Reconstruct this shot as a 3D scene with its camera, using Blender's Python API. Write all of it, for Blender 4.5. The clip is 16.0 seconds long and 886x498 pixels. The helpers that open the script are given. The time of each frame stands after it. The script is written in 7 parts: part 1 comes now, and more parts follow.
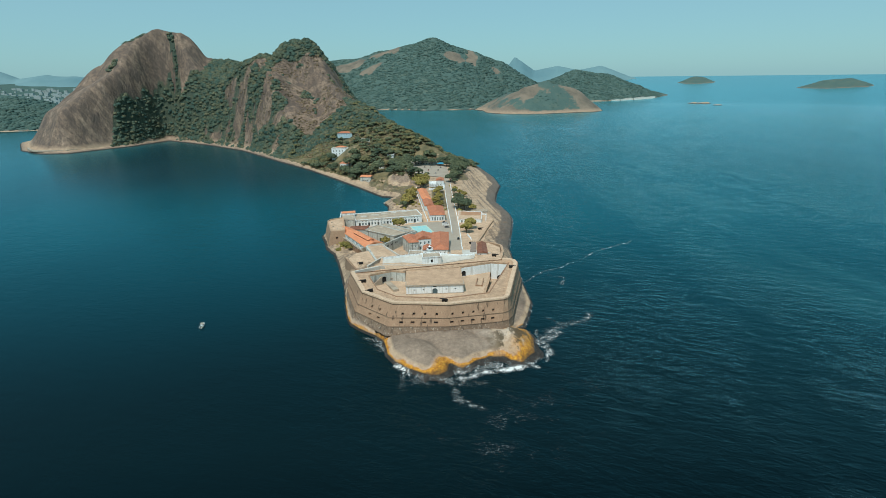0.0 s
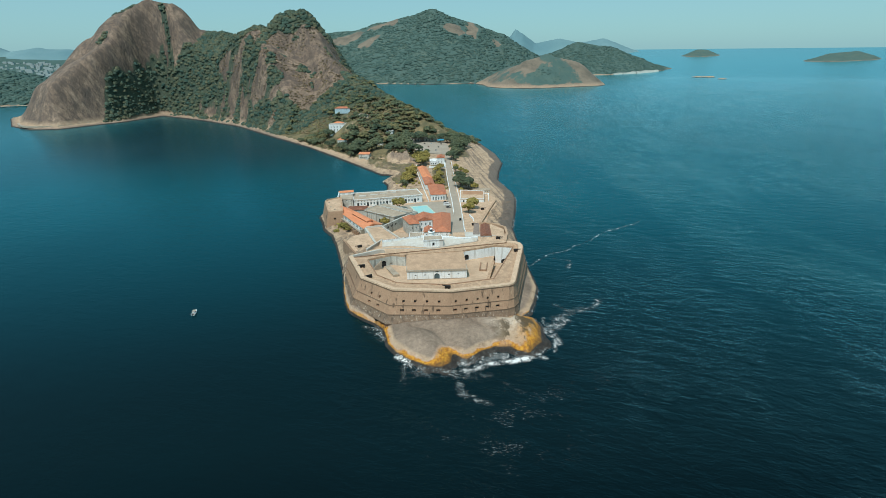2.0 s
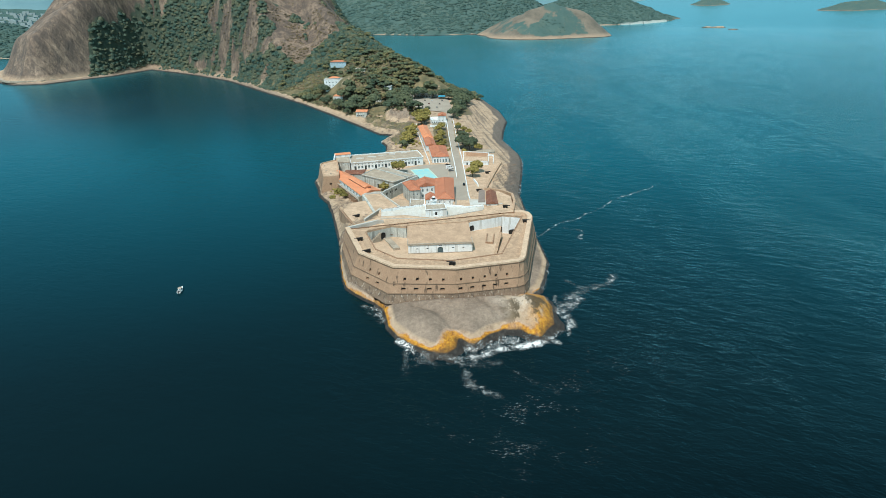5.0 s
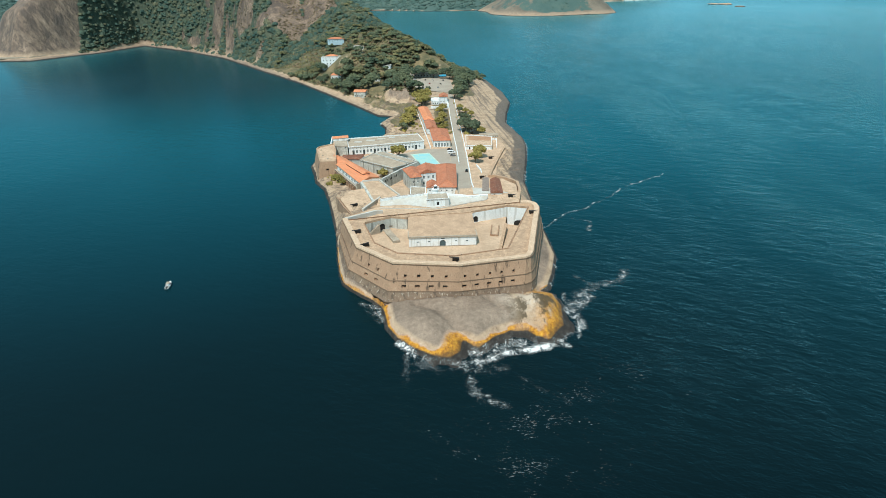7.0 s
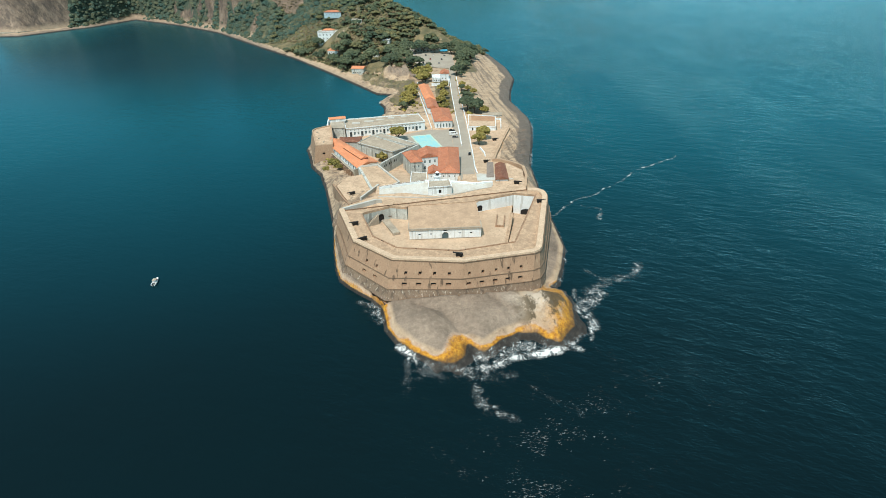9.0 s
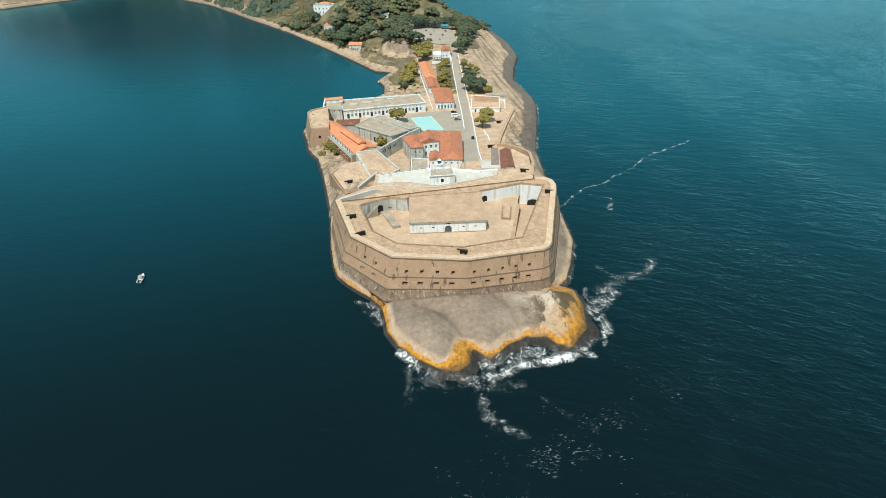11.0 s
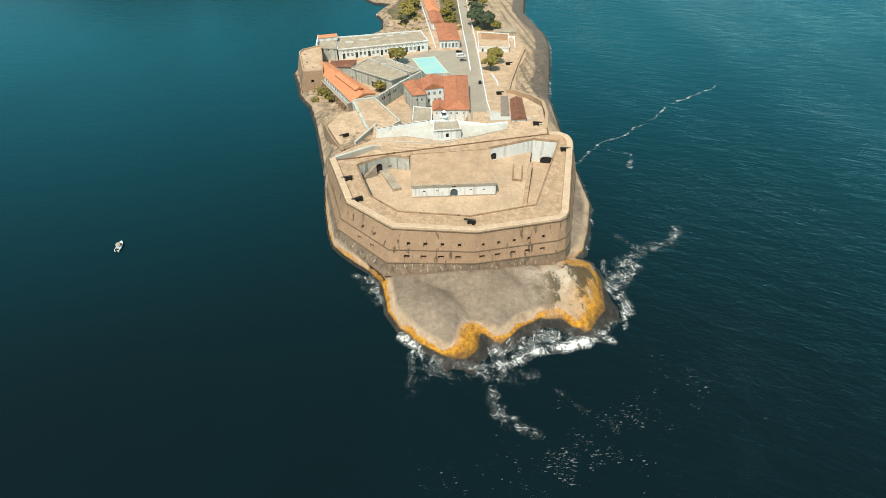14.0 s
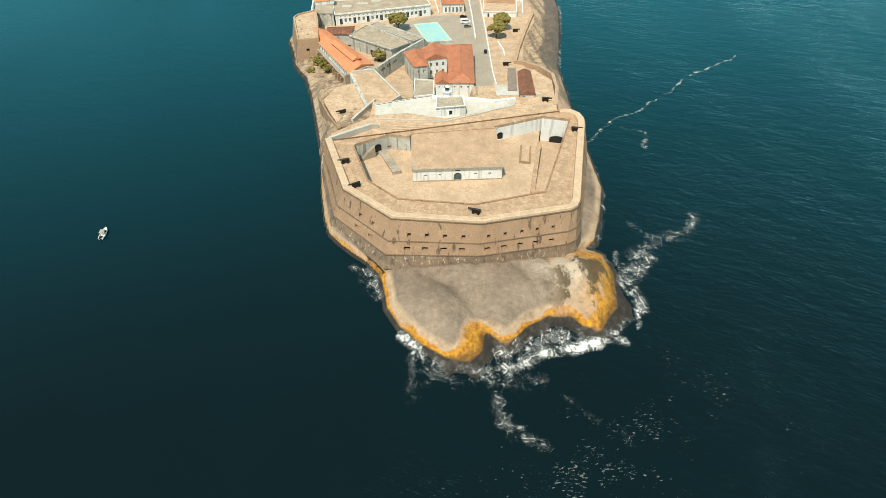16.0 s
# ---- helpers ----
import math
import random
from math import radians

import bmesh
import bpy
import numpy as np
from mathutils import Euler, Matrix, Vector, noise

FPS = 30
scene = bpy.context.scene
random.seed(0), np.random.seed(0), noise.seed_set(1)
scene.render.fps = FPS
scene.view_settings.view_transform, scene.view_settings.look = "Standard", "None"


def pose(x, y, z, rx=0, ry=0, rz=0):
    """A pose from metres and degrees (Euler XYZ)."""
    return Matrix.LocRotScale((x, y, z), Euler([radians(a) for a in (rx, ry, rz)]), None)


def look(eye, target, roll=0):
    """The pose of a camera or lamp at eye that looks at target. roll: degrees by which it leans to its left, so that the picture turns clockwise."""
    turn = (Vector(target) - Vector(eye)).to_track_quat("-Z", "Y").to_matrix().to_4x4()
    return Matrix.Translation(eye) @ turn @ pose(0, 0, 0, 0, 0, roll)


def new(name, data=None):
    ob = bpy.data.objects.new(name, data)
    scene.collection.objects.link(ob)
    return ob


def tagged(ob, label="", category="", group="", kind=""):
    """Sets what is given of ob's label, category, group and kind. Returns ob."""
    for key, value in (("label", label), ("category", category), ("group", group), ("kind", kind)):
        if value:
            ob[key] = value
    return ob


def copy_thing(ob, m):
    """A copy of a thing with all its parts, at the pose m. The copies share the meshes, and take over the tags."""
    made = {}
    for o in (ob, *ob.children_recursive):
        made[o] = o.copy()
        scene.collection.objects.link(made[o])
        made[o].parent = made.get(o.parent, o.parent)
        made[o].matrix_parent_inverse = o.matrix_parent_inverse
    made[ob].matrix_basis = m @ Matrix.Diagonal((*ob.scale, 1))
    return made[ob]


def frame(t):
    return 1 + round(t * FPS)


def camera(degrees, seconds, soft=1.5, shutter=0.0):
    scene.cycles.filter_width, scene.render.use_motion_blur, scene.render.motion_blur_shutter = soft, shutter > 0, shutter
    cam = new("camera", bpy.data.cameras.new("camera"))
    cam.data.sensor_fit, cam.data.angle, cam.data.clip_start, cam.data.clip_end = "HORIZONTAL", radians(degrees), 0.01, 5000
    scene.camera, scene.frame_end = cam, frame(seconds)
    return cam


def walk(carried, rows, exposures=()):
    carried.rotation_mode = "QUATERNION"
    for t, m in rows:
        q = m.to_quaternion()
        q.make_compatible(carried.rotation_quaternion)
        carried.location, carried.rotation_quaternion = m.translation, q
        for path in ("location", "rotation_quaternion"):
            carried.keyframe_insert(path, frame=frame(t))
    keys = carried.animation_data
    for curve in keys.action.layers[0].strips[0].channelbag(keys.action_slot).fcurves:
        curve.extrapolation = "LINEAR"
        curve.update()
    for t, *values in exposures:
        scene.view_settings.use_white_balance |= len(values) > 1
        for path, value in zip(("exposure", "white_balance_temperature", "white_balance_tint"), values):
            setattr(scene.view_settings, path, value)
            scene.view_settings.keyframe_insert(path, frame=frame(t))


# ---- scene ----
cam = camera(78.1, 16.0, soft=0.6)
PATH = [
    (0, (12.967, -268.538, 132.35), (13.068, -266.634, 131.745), -0.7),
    (0.5, (12.663, -264.778, 132.363), (12.765, -262.879, 131.745), -0.7),
    (1, (12.37, -261.045, 132.343), (12.472, -259.152, 131.706), -0.7),
    (1.5, (12.148, -257.324, 132.256), (12.251, -255.439, 131.595), -0.7),
    (2, (12.086, -253.528, 132.17), (12.187, -251.653, 131.481), -0.7),
    (2.5, (12.036, -249.646, 132.084), (12.136, -247.781, 131.368), -0.8),
    (3, (12.006, -245.696, 132.033), (12.105, -243.846, 131.28), -0.8),
    (3.5, (11.886, -241.711, 132.022), (11.984, -239.873, 131.24), -0.8),
    (4, (11.667, -237.665, 132.05), (11.765, -235.837, 131.246), -0.8),
    (6.5, (10.643, -217.409, 132.335), (10.74, -215.618, 131.449), -0.6),
    (7, (10.506, -213.153, 132.365), (10.604, -211.373, 131.458), -0.5),
    (7.5, (10.498, -208.814, 132.397), (10.594, -207.046, 131.467), -0.6),
    (8, (10.65, -204.349, 132.469), (10.743, -202.593, 131.517), -0.7),
    (8.5, (10.84, -199.892, 132.538), (10.931, -198.144, 131.569), -0.8),
    (9, (10.902, -195.5, 132.589), (10.992, -193.763, 131.602), -0.8),
    (11.5, (10.011, -174.864, 132.59), (10.101, -173.185, 131.506), -0.6),
    (12, (9.746, -170.66, 132.601), (9.836, -168.998, 131.492), -0.4),
    (12.5, (9.608, -166.584, 132.545), (9.696, -164.946, 131.402), -0.4),
    (13, (9.689, -162.631, 132.446), (9.774, -161.022, 131.261), -0.4),
    (13.5, (9.896, -158.862, 132.317), (9.976, -157.281, 131.096), -0.6),
    (14, (9.976, -155.02, 132.268), (10.053, -153.466, 131.012), -0.5),
    (14.5, (10.093, -151.342, 132.226), (10.167, -149.813, 130.94), -0.5),
    (15, (10.216, -147.577, 132.154), (10.286, -146.073, 130.837), -0.6),
    (15.5, (10.4, -143.742, 132.077), (10.466, -142.259, 130.737), -0.6),
    (16, (10.592, -139.701, 132.083), (10.656, -138.236, 130.724), -0.5),
]
walk(cam, [(t, look(eye, target, roll)) for t, eye, target, roll in PATH],
     [(0, -0.08, 5950, 7), (2, -0.04, 5920, 7), (4, 0.14, 5880, 7), (7, 0.24, 5980, 8), (9, 0.28, 6120, 9), (12.5, 0.32, 6480, 10), (16, 0.38, 6920, 10)])

from mathutils import geometry

# ---- world and light ----
SUN_AZ, SUN_EL = 206.0, 60.0      # degrees: heading clockwise from +Y towards which the sun stands, and its height
world = bpy.data.worlds.new("sky")
scene.world = world
world.use_nodes = True
wn = world.node_tree.nodes
sky = wn.new("ShaderNodeTexSky")
sky.sky_type = "NISHITA"
sky.sun_disc = False
sky.sun_elevation = radians(SUN_EL)
sky.sun_rotation = radians(SUN_AZ)
sky.air_density = 1.0
sky.dust_density = 0.6
sky.ozone_density = 1.0
tint = wn.new("ShaderNodeMix")
tint.data_type, tint.blend_type = "RGBA", "MULTIPLY"
tint.inputs[0].default_value = 1.0
tint.inputs[7].default_value = (0.55, 0.93, 0.95, 1)
world.node_tree.links.new(sky.outputs[0], tint.inputs[6])
haze = wn.new("ShaderNodeMix")          # a thin even haze over the clear sky
haze.data_type = "RGBA"
haze.inputs[0].default_value = 0.72
haze.inputs[7].default_value = (2.5, 3.9, 4.1, 1)
world.node_tree.links.new(tint.outputs[2], haze.inputs[6])
world.node_tree.links.new(haze.outputs[2], wn["Background"].inputs[0])
wn["Background"].inputs[1].default_value = 0.13
sun = new("sun", bpy.data.lights.new("sun", "SUN"))
sun.data.energy = 3.7
sun.data.angle = radians(0.6)
sun.data.color = (1.0, 0.905, 0.78)
_a, _e = radians(SUN_AZ), radians(SUN_EL)
SUN_DIR = Vector((math.sin(_a) * math.cos(_e), math.cos(_a) * math.cos(_e), math.sin(_e)))
sun.matrix_world = look(SUN_DIR * 900, (0, 0, 0))


# ---- materials ----
def nodes_of(name, rough=0.8, metal=0.0):
    m = bpy.data.materials.new(name)
    m.use_nodes = True
    b = m.node_tree.nodes["Principled BSDF"]
    b.inputs["Roughness"].default_value = rough
    b.inputs["Metallic"].default_value = metal
    return m, m.node_tree, b


def add(tree, kind, **inputs):
    n = tree.nodes.new("ShaderNode" + kind)
    for k, v in inputs.items():
        n.inputs[k].default_value = v
    return n


def noise_of(tree, scale, detail=5.0, rough=0.55, stretch=None, seed=0.0):
    co = tree.nodes.new("ShaderNodeNewGeometry")
    n = add(tree, "TexNoise", Scale=scale, Detail=detail, Roughness=rough)
    mp = add(tree, "Mapping")
    mp.inputs["Location"].default_value = (seed, seed * 0.7, seed * 1.3)
    if stretch:
        mp.inputs["Scale"].default_value = stretch
    tree.links.new(co.outputs["Position"], mp.inputs["Vector"])
    tree.links.new(mp.outputs[0], n.inputs["Vector"])
    return n.outputs["Fac"]


def ramp(tree, fac, stops):
    r = tree.nodes.new("ShaderNodeValToRGB")
    e = r.color_ramp.elements
    while len(e) < len(stops):
        e.new(0.5)
    for el, (p, c) in zip(e, stops):
        el.position = p
        el.color = (*c, 1) if len(c) == 3 else c
    tree.links.new(fac, r.inputs[0])
    return r.outputs[0]


def grey(v):
    return (v, v, v)


def mix(tree, fac, a, b, mode="MIX"):
    m = tree.nodes.new("ShaderNodeMix")
    m.data_type = "RGBA"
    m.blend_type = mode
    for sock, v in ((m.inputs[0], fac), (m.inputs[6], a), (m.inputs[7], b)):
        if hasattr(v, "is_linked"):
            tree.links.new(v, sock)
        else:
            sock.default_value = v if not isinstance(v, tuple) else ((*v, 1) if len(v) == 3 else v)
    return m.outputs[2]


def bump(tree, bsdf, height, strength=0.4, dist=0.1):
    b = add(tree, "Bump", Strength=strength, Distance=dist)
    tree.links.new(height, b.inputs["Height"])
    tree.links.new(b.outputs[0], bsdf.inputs["Normal"])


def weathered(name, col, dark, light=None, rough=0.85, big=0.12, fine=2.5, streak=True, stain=0.6, bmp=0.4, mottle=0.8):
    """A painted or bare masonry surface: stains at two sizes and streaks that run down."""
    m, t, b = nodes_of(name, rough)
    light = light or tuple(min(1, c * 1.18) for c in col)
    c1 = ramp(t, noise_of(t, fine, 6, 0.65), [(0.3, dark), (0.48, col), (0.72, light)])
    stains = ramp(t, noise_of(t, big, 6, 0.62, seed=3.0), [(0.35, grey(1)), (0.6, grey(0))])
    c2 = mix(t, 0.22, c1, col)
    mid = ramp(t, noise_of(t, fine * 0.32, 7, 0.7, seed=15.0), [(0.32, grey(0.62)), (0.5, grey(1.0)), (0.7, grey(1.12))])
    c2 = mix(t, mottle, c2, mid, "MULTIPLY")
    c3 = mix(t, stains, c2, tuple(d * (1 - stain * 0.4) + c * stain * 0.4 for c, d in zip(col, dark)))
    c3 = mix(t, stain, c2, c3)
    if streak:
        s = ramp(t, noise_of(t, 0.6, 3, 0.5, (1.0, 1.0, 0.07), 9.0), [(0.555, grey(0)), (0.63, grey(0.9))])
        c3 = mix(t, s, c3, dark)
    t.links.new(c3, b.inputs["Base Color"])
    bump(t, b, noise_of(t, fine * 1.6, 6, 0.7, seed=5.0), bmp, 0.12)
    return m


def plain(name, col, rough=0.6, metal=0.0, vary=0.25, scale=6.0):
    m, t, b = nodes_of(name, rough, metal)
    c = ramp(t, noise_of(t, scale, 4), [(0.3, tuple(v * (1 - vary) for v in col)), (0.7, tuple(min(1, v * (1 + vary)) for v in col))])
    t.links.new(c, b.inputs["Base Color"])
    return m


M = {}
def fort_masonry(name, col, dark, pale):
    """Old plastered ashlar: even colour, faint courses, thin streaks and a few long black stains."""
    m, t, b = nodes_of(name, 0.88)
    c = ramp(t, noise_of(t, 2.2, 7, 0.72), [(0.3, tuple(v * 0.86 for v in col)), (0.5, col), (0.72, tuple(v * 1.09 for v in col))])
    c = mix(t, ramp(t, noise_of(t, 0.2, 6, 0.62, seed=3.0), [(0.38, grey(0.45)), (0.6, grey(0))]), c, tuple(0.5 * (v + d) for v, d in zip(col, dark)))
    c = mix(t, ramp(t, noise_of(t, 0.5, 5, 0.6, (1, 1, 0.4), 71.0), [(0.56, grey(0)), (0.72, grey(0.55))]), c, pale)
    thin = ramp(t, noise_of(t, 2.6, 4, 0.6, (1.0, 1.0, 0.05), 9.0), [(0.54, grey(0)), (0.7, grey(0.5))])
    c = mix(t, thin, c, dark)
    black = ramp(t, noise_of(t, 0.62, 3, 0.5, (1.0, 0.6, 0.012), 29.0), [(0.615, grey(0)), (0.68, grey(0.75))])
    c = mix(t, black, c, tuple(d * 0.4 for d in dark))
    geo = t.nodes.new("ShaderNodeNewGeometry")
    sx = t.nodes.new("ShaderNodeSeparateXYZ"); t.links.new(geo.outputs["Position"], sx.inputs[0])
    fr = t.nodes.new("ShaderNodeMath"); fr.operation = "PINGPONG"; fr.inputs[1].default_value = 0.36
    t.links.new(sx.outputs[2], fr.inputs[0])
    c = mix(t, ramp(t, fr.outputs[0], [(0.015, grey(0.10)), (0.05, grey(0))]), c, dark)
    t.links.new(c, b.inputs["Base Color"])
    bump(t, b, noise_of(t, 3.5, 6, 0.7, seed=5.0), 0.45, 0.12)
    return m


M["stone"] = fort_masonry("fort_masonry", (0.335, 0.212, 0.130), (0.125, 0.08, 0.05), (0.47, 0.335, 0.215))
def base_masonry():
    m = weathered("fort_masonry_base", (0.215, 0.147, 0.096), (0.10, 0.07, 0.048), (0.30, 0.22, 0.148), stain=0.9, mottle=0.5)
    t = m.node_tree
    b = t.nodes["Principled BSDF"]
    old = b.inputs["Base Color"].links[0].from_socket
    lime = ramp(t, noise_of(t, 1.5, 4, 0.6, (1.0, 1.0, 0.035), 33.0), [(0.58, grey(0)), (0.68, grey(0.7))])
    t.links.new(mix(t, lime, old, (0.52, 0.45, 0.36)), b.inputs["Base Color"])
    return m


M["stone_low"] = base_masonry()
M["cornice"] = weathered("cornice_stone", (0.20, 0.13, 0.08), (0.07, 0.05, 0.035), streak=False)
M["paving"] = weathered("terrace_paving", (0.49, 0.335, 0.215), (0.25, 0.165, 0.105), (0.58, 0.42, 0.285), streak=False, big=0.2, fine=3.6, mottle=0.7)
M["deck"] = weathered("gun_deck_stone", (0.49, 0.335, 0.212), (0.22, 0.145, 0.092), (0.62, 0.465, 0.32), streak=False, big=0.35, fine=2.2, mottle=1.0, stain=0.8)
M["parapet"] = weathered("worn_parapet_plaster", (0.60, 0.44, 0.30), (0.36, 0.25, 0.165), (0.68, 0.53, 0.38), streak=False, big=0.3, fine=2.4, mottle=0.55, stain=0.5)
M["sand"] = weathered("sandy_yard", (0.55, 0.39, 0.258), (0.27, 0.18, 0.11), (0.66, 0.50, 0.355), streak=False, big=0.15, fine=1.4, mottle=0.75)
M["court"] = weathered("court_floor", (0.54, 0.395, 0.268), (0.30, 0.21, 0.135), (0.62, 0.475, 0.34), streak=False, big=0.12, fine=1.6, mottle=0.6)
M["white"] = weathered("whitewash", (0.77, 0.81, 0.81), (0.55, 0.56, 0.53), (0.83, 0.86, 0.86), stain=0.25, mottle=0.3, bmp=0.15)
M["grimy"] = weathered("stained_whitewash", (0.54, 0.55, 0.50), (0.24, 0.235, 0.205), (0.66, 0.68, 0.64), stain=0.8, big=0.25)
M["concrete"] = weathered("grey_concrete", (0.41, 0.35, 0.268), (0.20, 0.165, 0.125), (0.53, 0.465, 0.37), streak=False, big=0.15, mottle=1.0, stain=0.75)
M["roof_plaster"] = weathered("roof_plaster", (0.42, 0.345, 0.255), (0.21, 0.165, 0.12), (0.55, 0.47, 0.37), streak=False, big=0.2, mottle=1.0, stain=0.8)
M["sheet_roof"] = weathered("grey_sheet_roof", (0.25, 0.20, 0.165), (0.15, 0.12, 0.10), (0.33, 0.275, 0.23), streak=False, big=0.3)
M["asphalt"] = weathered("yard_asphalt", (0.36, 0.315, 0.25), (0.27, 0.23, 0.185), (0.41, 0.365, 0.30), streak=False, big=0.08, fine=1.0, mottle=0.4)
M["limewash"] = weathered("worn_limewash", (0.52, 0.52, 0.48), (0.40, 0.34, 0.26), (0.60, 0.60, 0.57), streak=False, stain=0.9, big=0.16, mottle=0.35, bmp=0.15)
# near-black colour that stands in for the shade inside openings
M["dark"] = plain("opening_shade", (0.015, 0.014, 0.013), 0.9)
M["black_iron"] = plain("black_iron", (0.02, 0.018, 0.016), 0.55, 0.4)
M["wood"] = plain("grey_green_timber", (0.16, 0.18, 0.16), 0.7)
M["blue_door"] = plain("blue_grey_door", (0.07, 0.11, 0.12), 0.6)
M["glass"] = plain("dark_window_glass", (0.02, 0.035, 0.045), 0.12)
M["court_blue"] = weathered("court_blue_paint", (0.22, 0.53, 0.58), (0.46, 0.56, 0.42), (0.30, 0.60, 0.64), streak=False, stain=0.9, big=0.1, mottle=0.3)
M["court_green"] = weathered("court_border_paint", (0.46, 0.60, 0.50), (0.36, 0.50, 0.42), (0.52, 0.64, 0.54), streak=False, stain=0.4)
M["line"] = plain("court_line_paint", (0.55, 0.55, 0.35), 0.7)


def tiles(name, col, dark, light):
    """Clay tiles: rows that follow the slope, tile-by-tile tones, weathering in patches."""
    m, t, b = nodes_of(name, 0.8)
    c = ramp(t, noise_of(t, 3.2, 3, 0.6), [(0.32, dark), (0.5, col), (0.70, light)])
    c = mix(t, 0.12, c, col)
    st = ramp(t, noise_of(t, 0.3, 5, 0.62, seed=4.0), [(0.38, grey(0.8)), (0.54, grey(0))])
    c = mix(t, st, c, tuple(0.6 * d + 0.4 * k for d, k in zip(dark, col)))
    lichen = ramp(t, noise_of(t, 0.9, 5, 0.66, seed=12.0), [(0.54, grey(0)), (0.70, grey(0.55))])
    c = mix(t, lichen, c, (0.40, 0.30, 0.21))
    t.links.new(c, b.inputs["Base Color"])
    bump(t, b, noise_of(t, 4.0, 3, 0.6, seed=6.0), 0.5, 0.1)
    return m


M["tile_old"] = tiles("old_clay_tiles", (0.46, 0.165, 0.08), (0.25, 0.085, 0.045), (0.56, 0.24, 0.13))
M["tile_new"] = tiles("orange_clay_tiles", (0.64, 0.245, 0.11), (0.45, 0.155, 0.07), (0.72, 0.33, 0.17))
M["tile_brown"] = tiles("brown_clay_tiles", (0.20, 0.075, 0.04), (0.10, 0.04, 0.025), (0.28, 0.11, 0.06))


def rock_material():
    m, t, b = nodes_of("coastal_rock", 0.8)
    tan = ramp(t, noise_of(t, 0.16, 9, 0.72), [(0.3, (0.20, 0.135, 0.085)), (0.48, (0.41, 0.295, 0.19)), (0.7, (0.53, 0.40, 0.275))])
    gry = ramp(t, noise_of(t, 0.5, 7, 0.7, seed=2.0), [(0.3, (0.172, 0.130, 0.096)), (0.55, (0.245, 0.186, 0.136)), (0.75, (0.32, 0.25, 0.186))])
    att = t.nodes.new("ShaderNodeAttribute"); att.attribute_name = "masks"
    sep = t.nodes.new("ShaderNodeSeparateColor")
    t.links.new(att.outputs["Color"], sep.inputs[0])
    n1 = noise_of(t, 0.12, 6, 0.65, seed=7.0)
    def edged(mask, nz, amount, lo, hi):
        a = t.nodes.new("ShaderNodeMath"); a.operation = "MULTIPLY_ADD"
        t.links.new(nz, a.inputs[0]); a.inputs[1].default_value = amount
        s = t.nodes.new("ShaderNodeMath"); s.operation = "SUBTRACT"
        t.links.new(mask, s.inputs[0]); s.inputs[1].default_value = amount * 0.5
        t.links.new(s.outputs[0], a.inputs[2])
        return ramp(t, a.outputs[0], [(lo, grey(0)), (hi, grey(1))])
    gry = mix(t, 0.9, gry, ramp(t, noise_of(t, 0.07, 7, 0.66, (1.0, 0.6, 1.0), 27.0), [(0.34, grey(0.62)), (0.5, grey(0.98)), (0.68, grey(1.28))]), "MULTIPLY")
    gry = mix(t, ramp(t, noise_of(t, 0.9, 6, 0.7, seed=28.0), [(0.62, grey(0)), (0.72, grey(0.4))]), gry, (0.42, 0.36, 0.30))
    greyed = edged(sep.outputs[2], n1, 0.55, 0.25, 0.75)
    c = mix(t, greyed, tan, gry)
    # run-off streaks down the slopes
    st = ramp(t, noise_of(t, 0.22, 5, 0.6, (1.0, 1.0, 0.25), 11.0), [(0.5, grey(0)), (0.64, grey(0.85))])
    geo = t.nodes.new("ShaderNodeNewGeometry")
    sx = t.nodes.new("ShaderNodeSeparateXYZ"); t.links.new(geo.outputs["Position"], sx.inputs[0])
    # the mountains' granite is browner, with dark water streaks down its faces
    brown = ramp(t, noise_of(t, 0.035, 8, 0.68, (1.0, 1.0, 0.4), 51.0), [(0.3, (0.098, 0.071, 0.053)), (0.5, (0.205, 0.144, 0.101)), (0.68, (0.32, 0.233, 0.163))])
    brown = mix(t, 0.85, brown, ramp(t, noise_of(t, 0.22, 7, 0.74, (1.0, 1.0, 0.7), 55.0), [(0.32, grey(0.5)), (0.5, grey(1.0)), (0.7, grey(1.5))]), "MULTIPLY")
    cm0 = t.nodes.new("ShaderNodeMapping"); cm0.inputs["Rotation"].default_value = (0, radians(38), 0)
    cm1 = t.nodes.new("ShaderNodeMapping"); cm1.inputs["Scale"].default_value = (1.0, 1.0, 0.16)
    t.links.new(geo.outputs["Position"], cm0.inputs[0]); t.links.new(cm0.outputs[0], cm1.inputs[0])
    cn0 = add(t, "TexNoise", Scale=0.07, Detail=6.0, Roughness=0.66)
    t.links.new(cm1.outputs[0], cn0.inputs["Vector"])
    brown = mix(t, ramp(t, cn0.outputs[0], [(0.46, grey(0)), (0.495, grey(0.6)), (0.505, grey(0.6)), (0.54, grey(0))]), brown, (0.05, 0.038, 0.03))
    brown = mix(t, ramp(t, cn0.outputs[0], [(0.60, grey(0)), (0.68, grey(0.5))]), brown, (0.30, 0.235, 0.175))
    run = ramp(t, noise_of(t, 0.09, 6, 0.65, (1.0, 1.0, 0.1), 57.0), [(0.42, grey(0)), (0.62, grey(0.85))])
    brown = mix(t, run, brown, (0.082, 0.063, 0.05))
    far = t.nodes.new("ShaderNodeMapRange"); far.inputs[1].default_value = 560; far.inputs[2].default_value = 760
    t.links.new(sx.outputs[1], far.inputs[0])
    up = t.nodes.new("ShaderNodeMapRange"); up.inputs[1].default_value = 5; up.inputs[2].default_value = 14
    t.links.new(sx.outputs[2], up.inputs[0])
    fm = t.nodes.new("ShaderNodeMath"); fm.operation = "MULTIPLY"
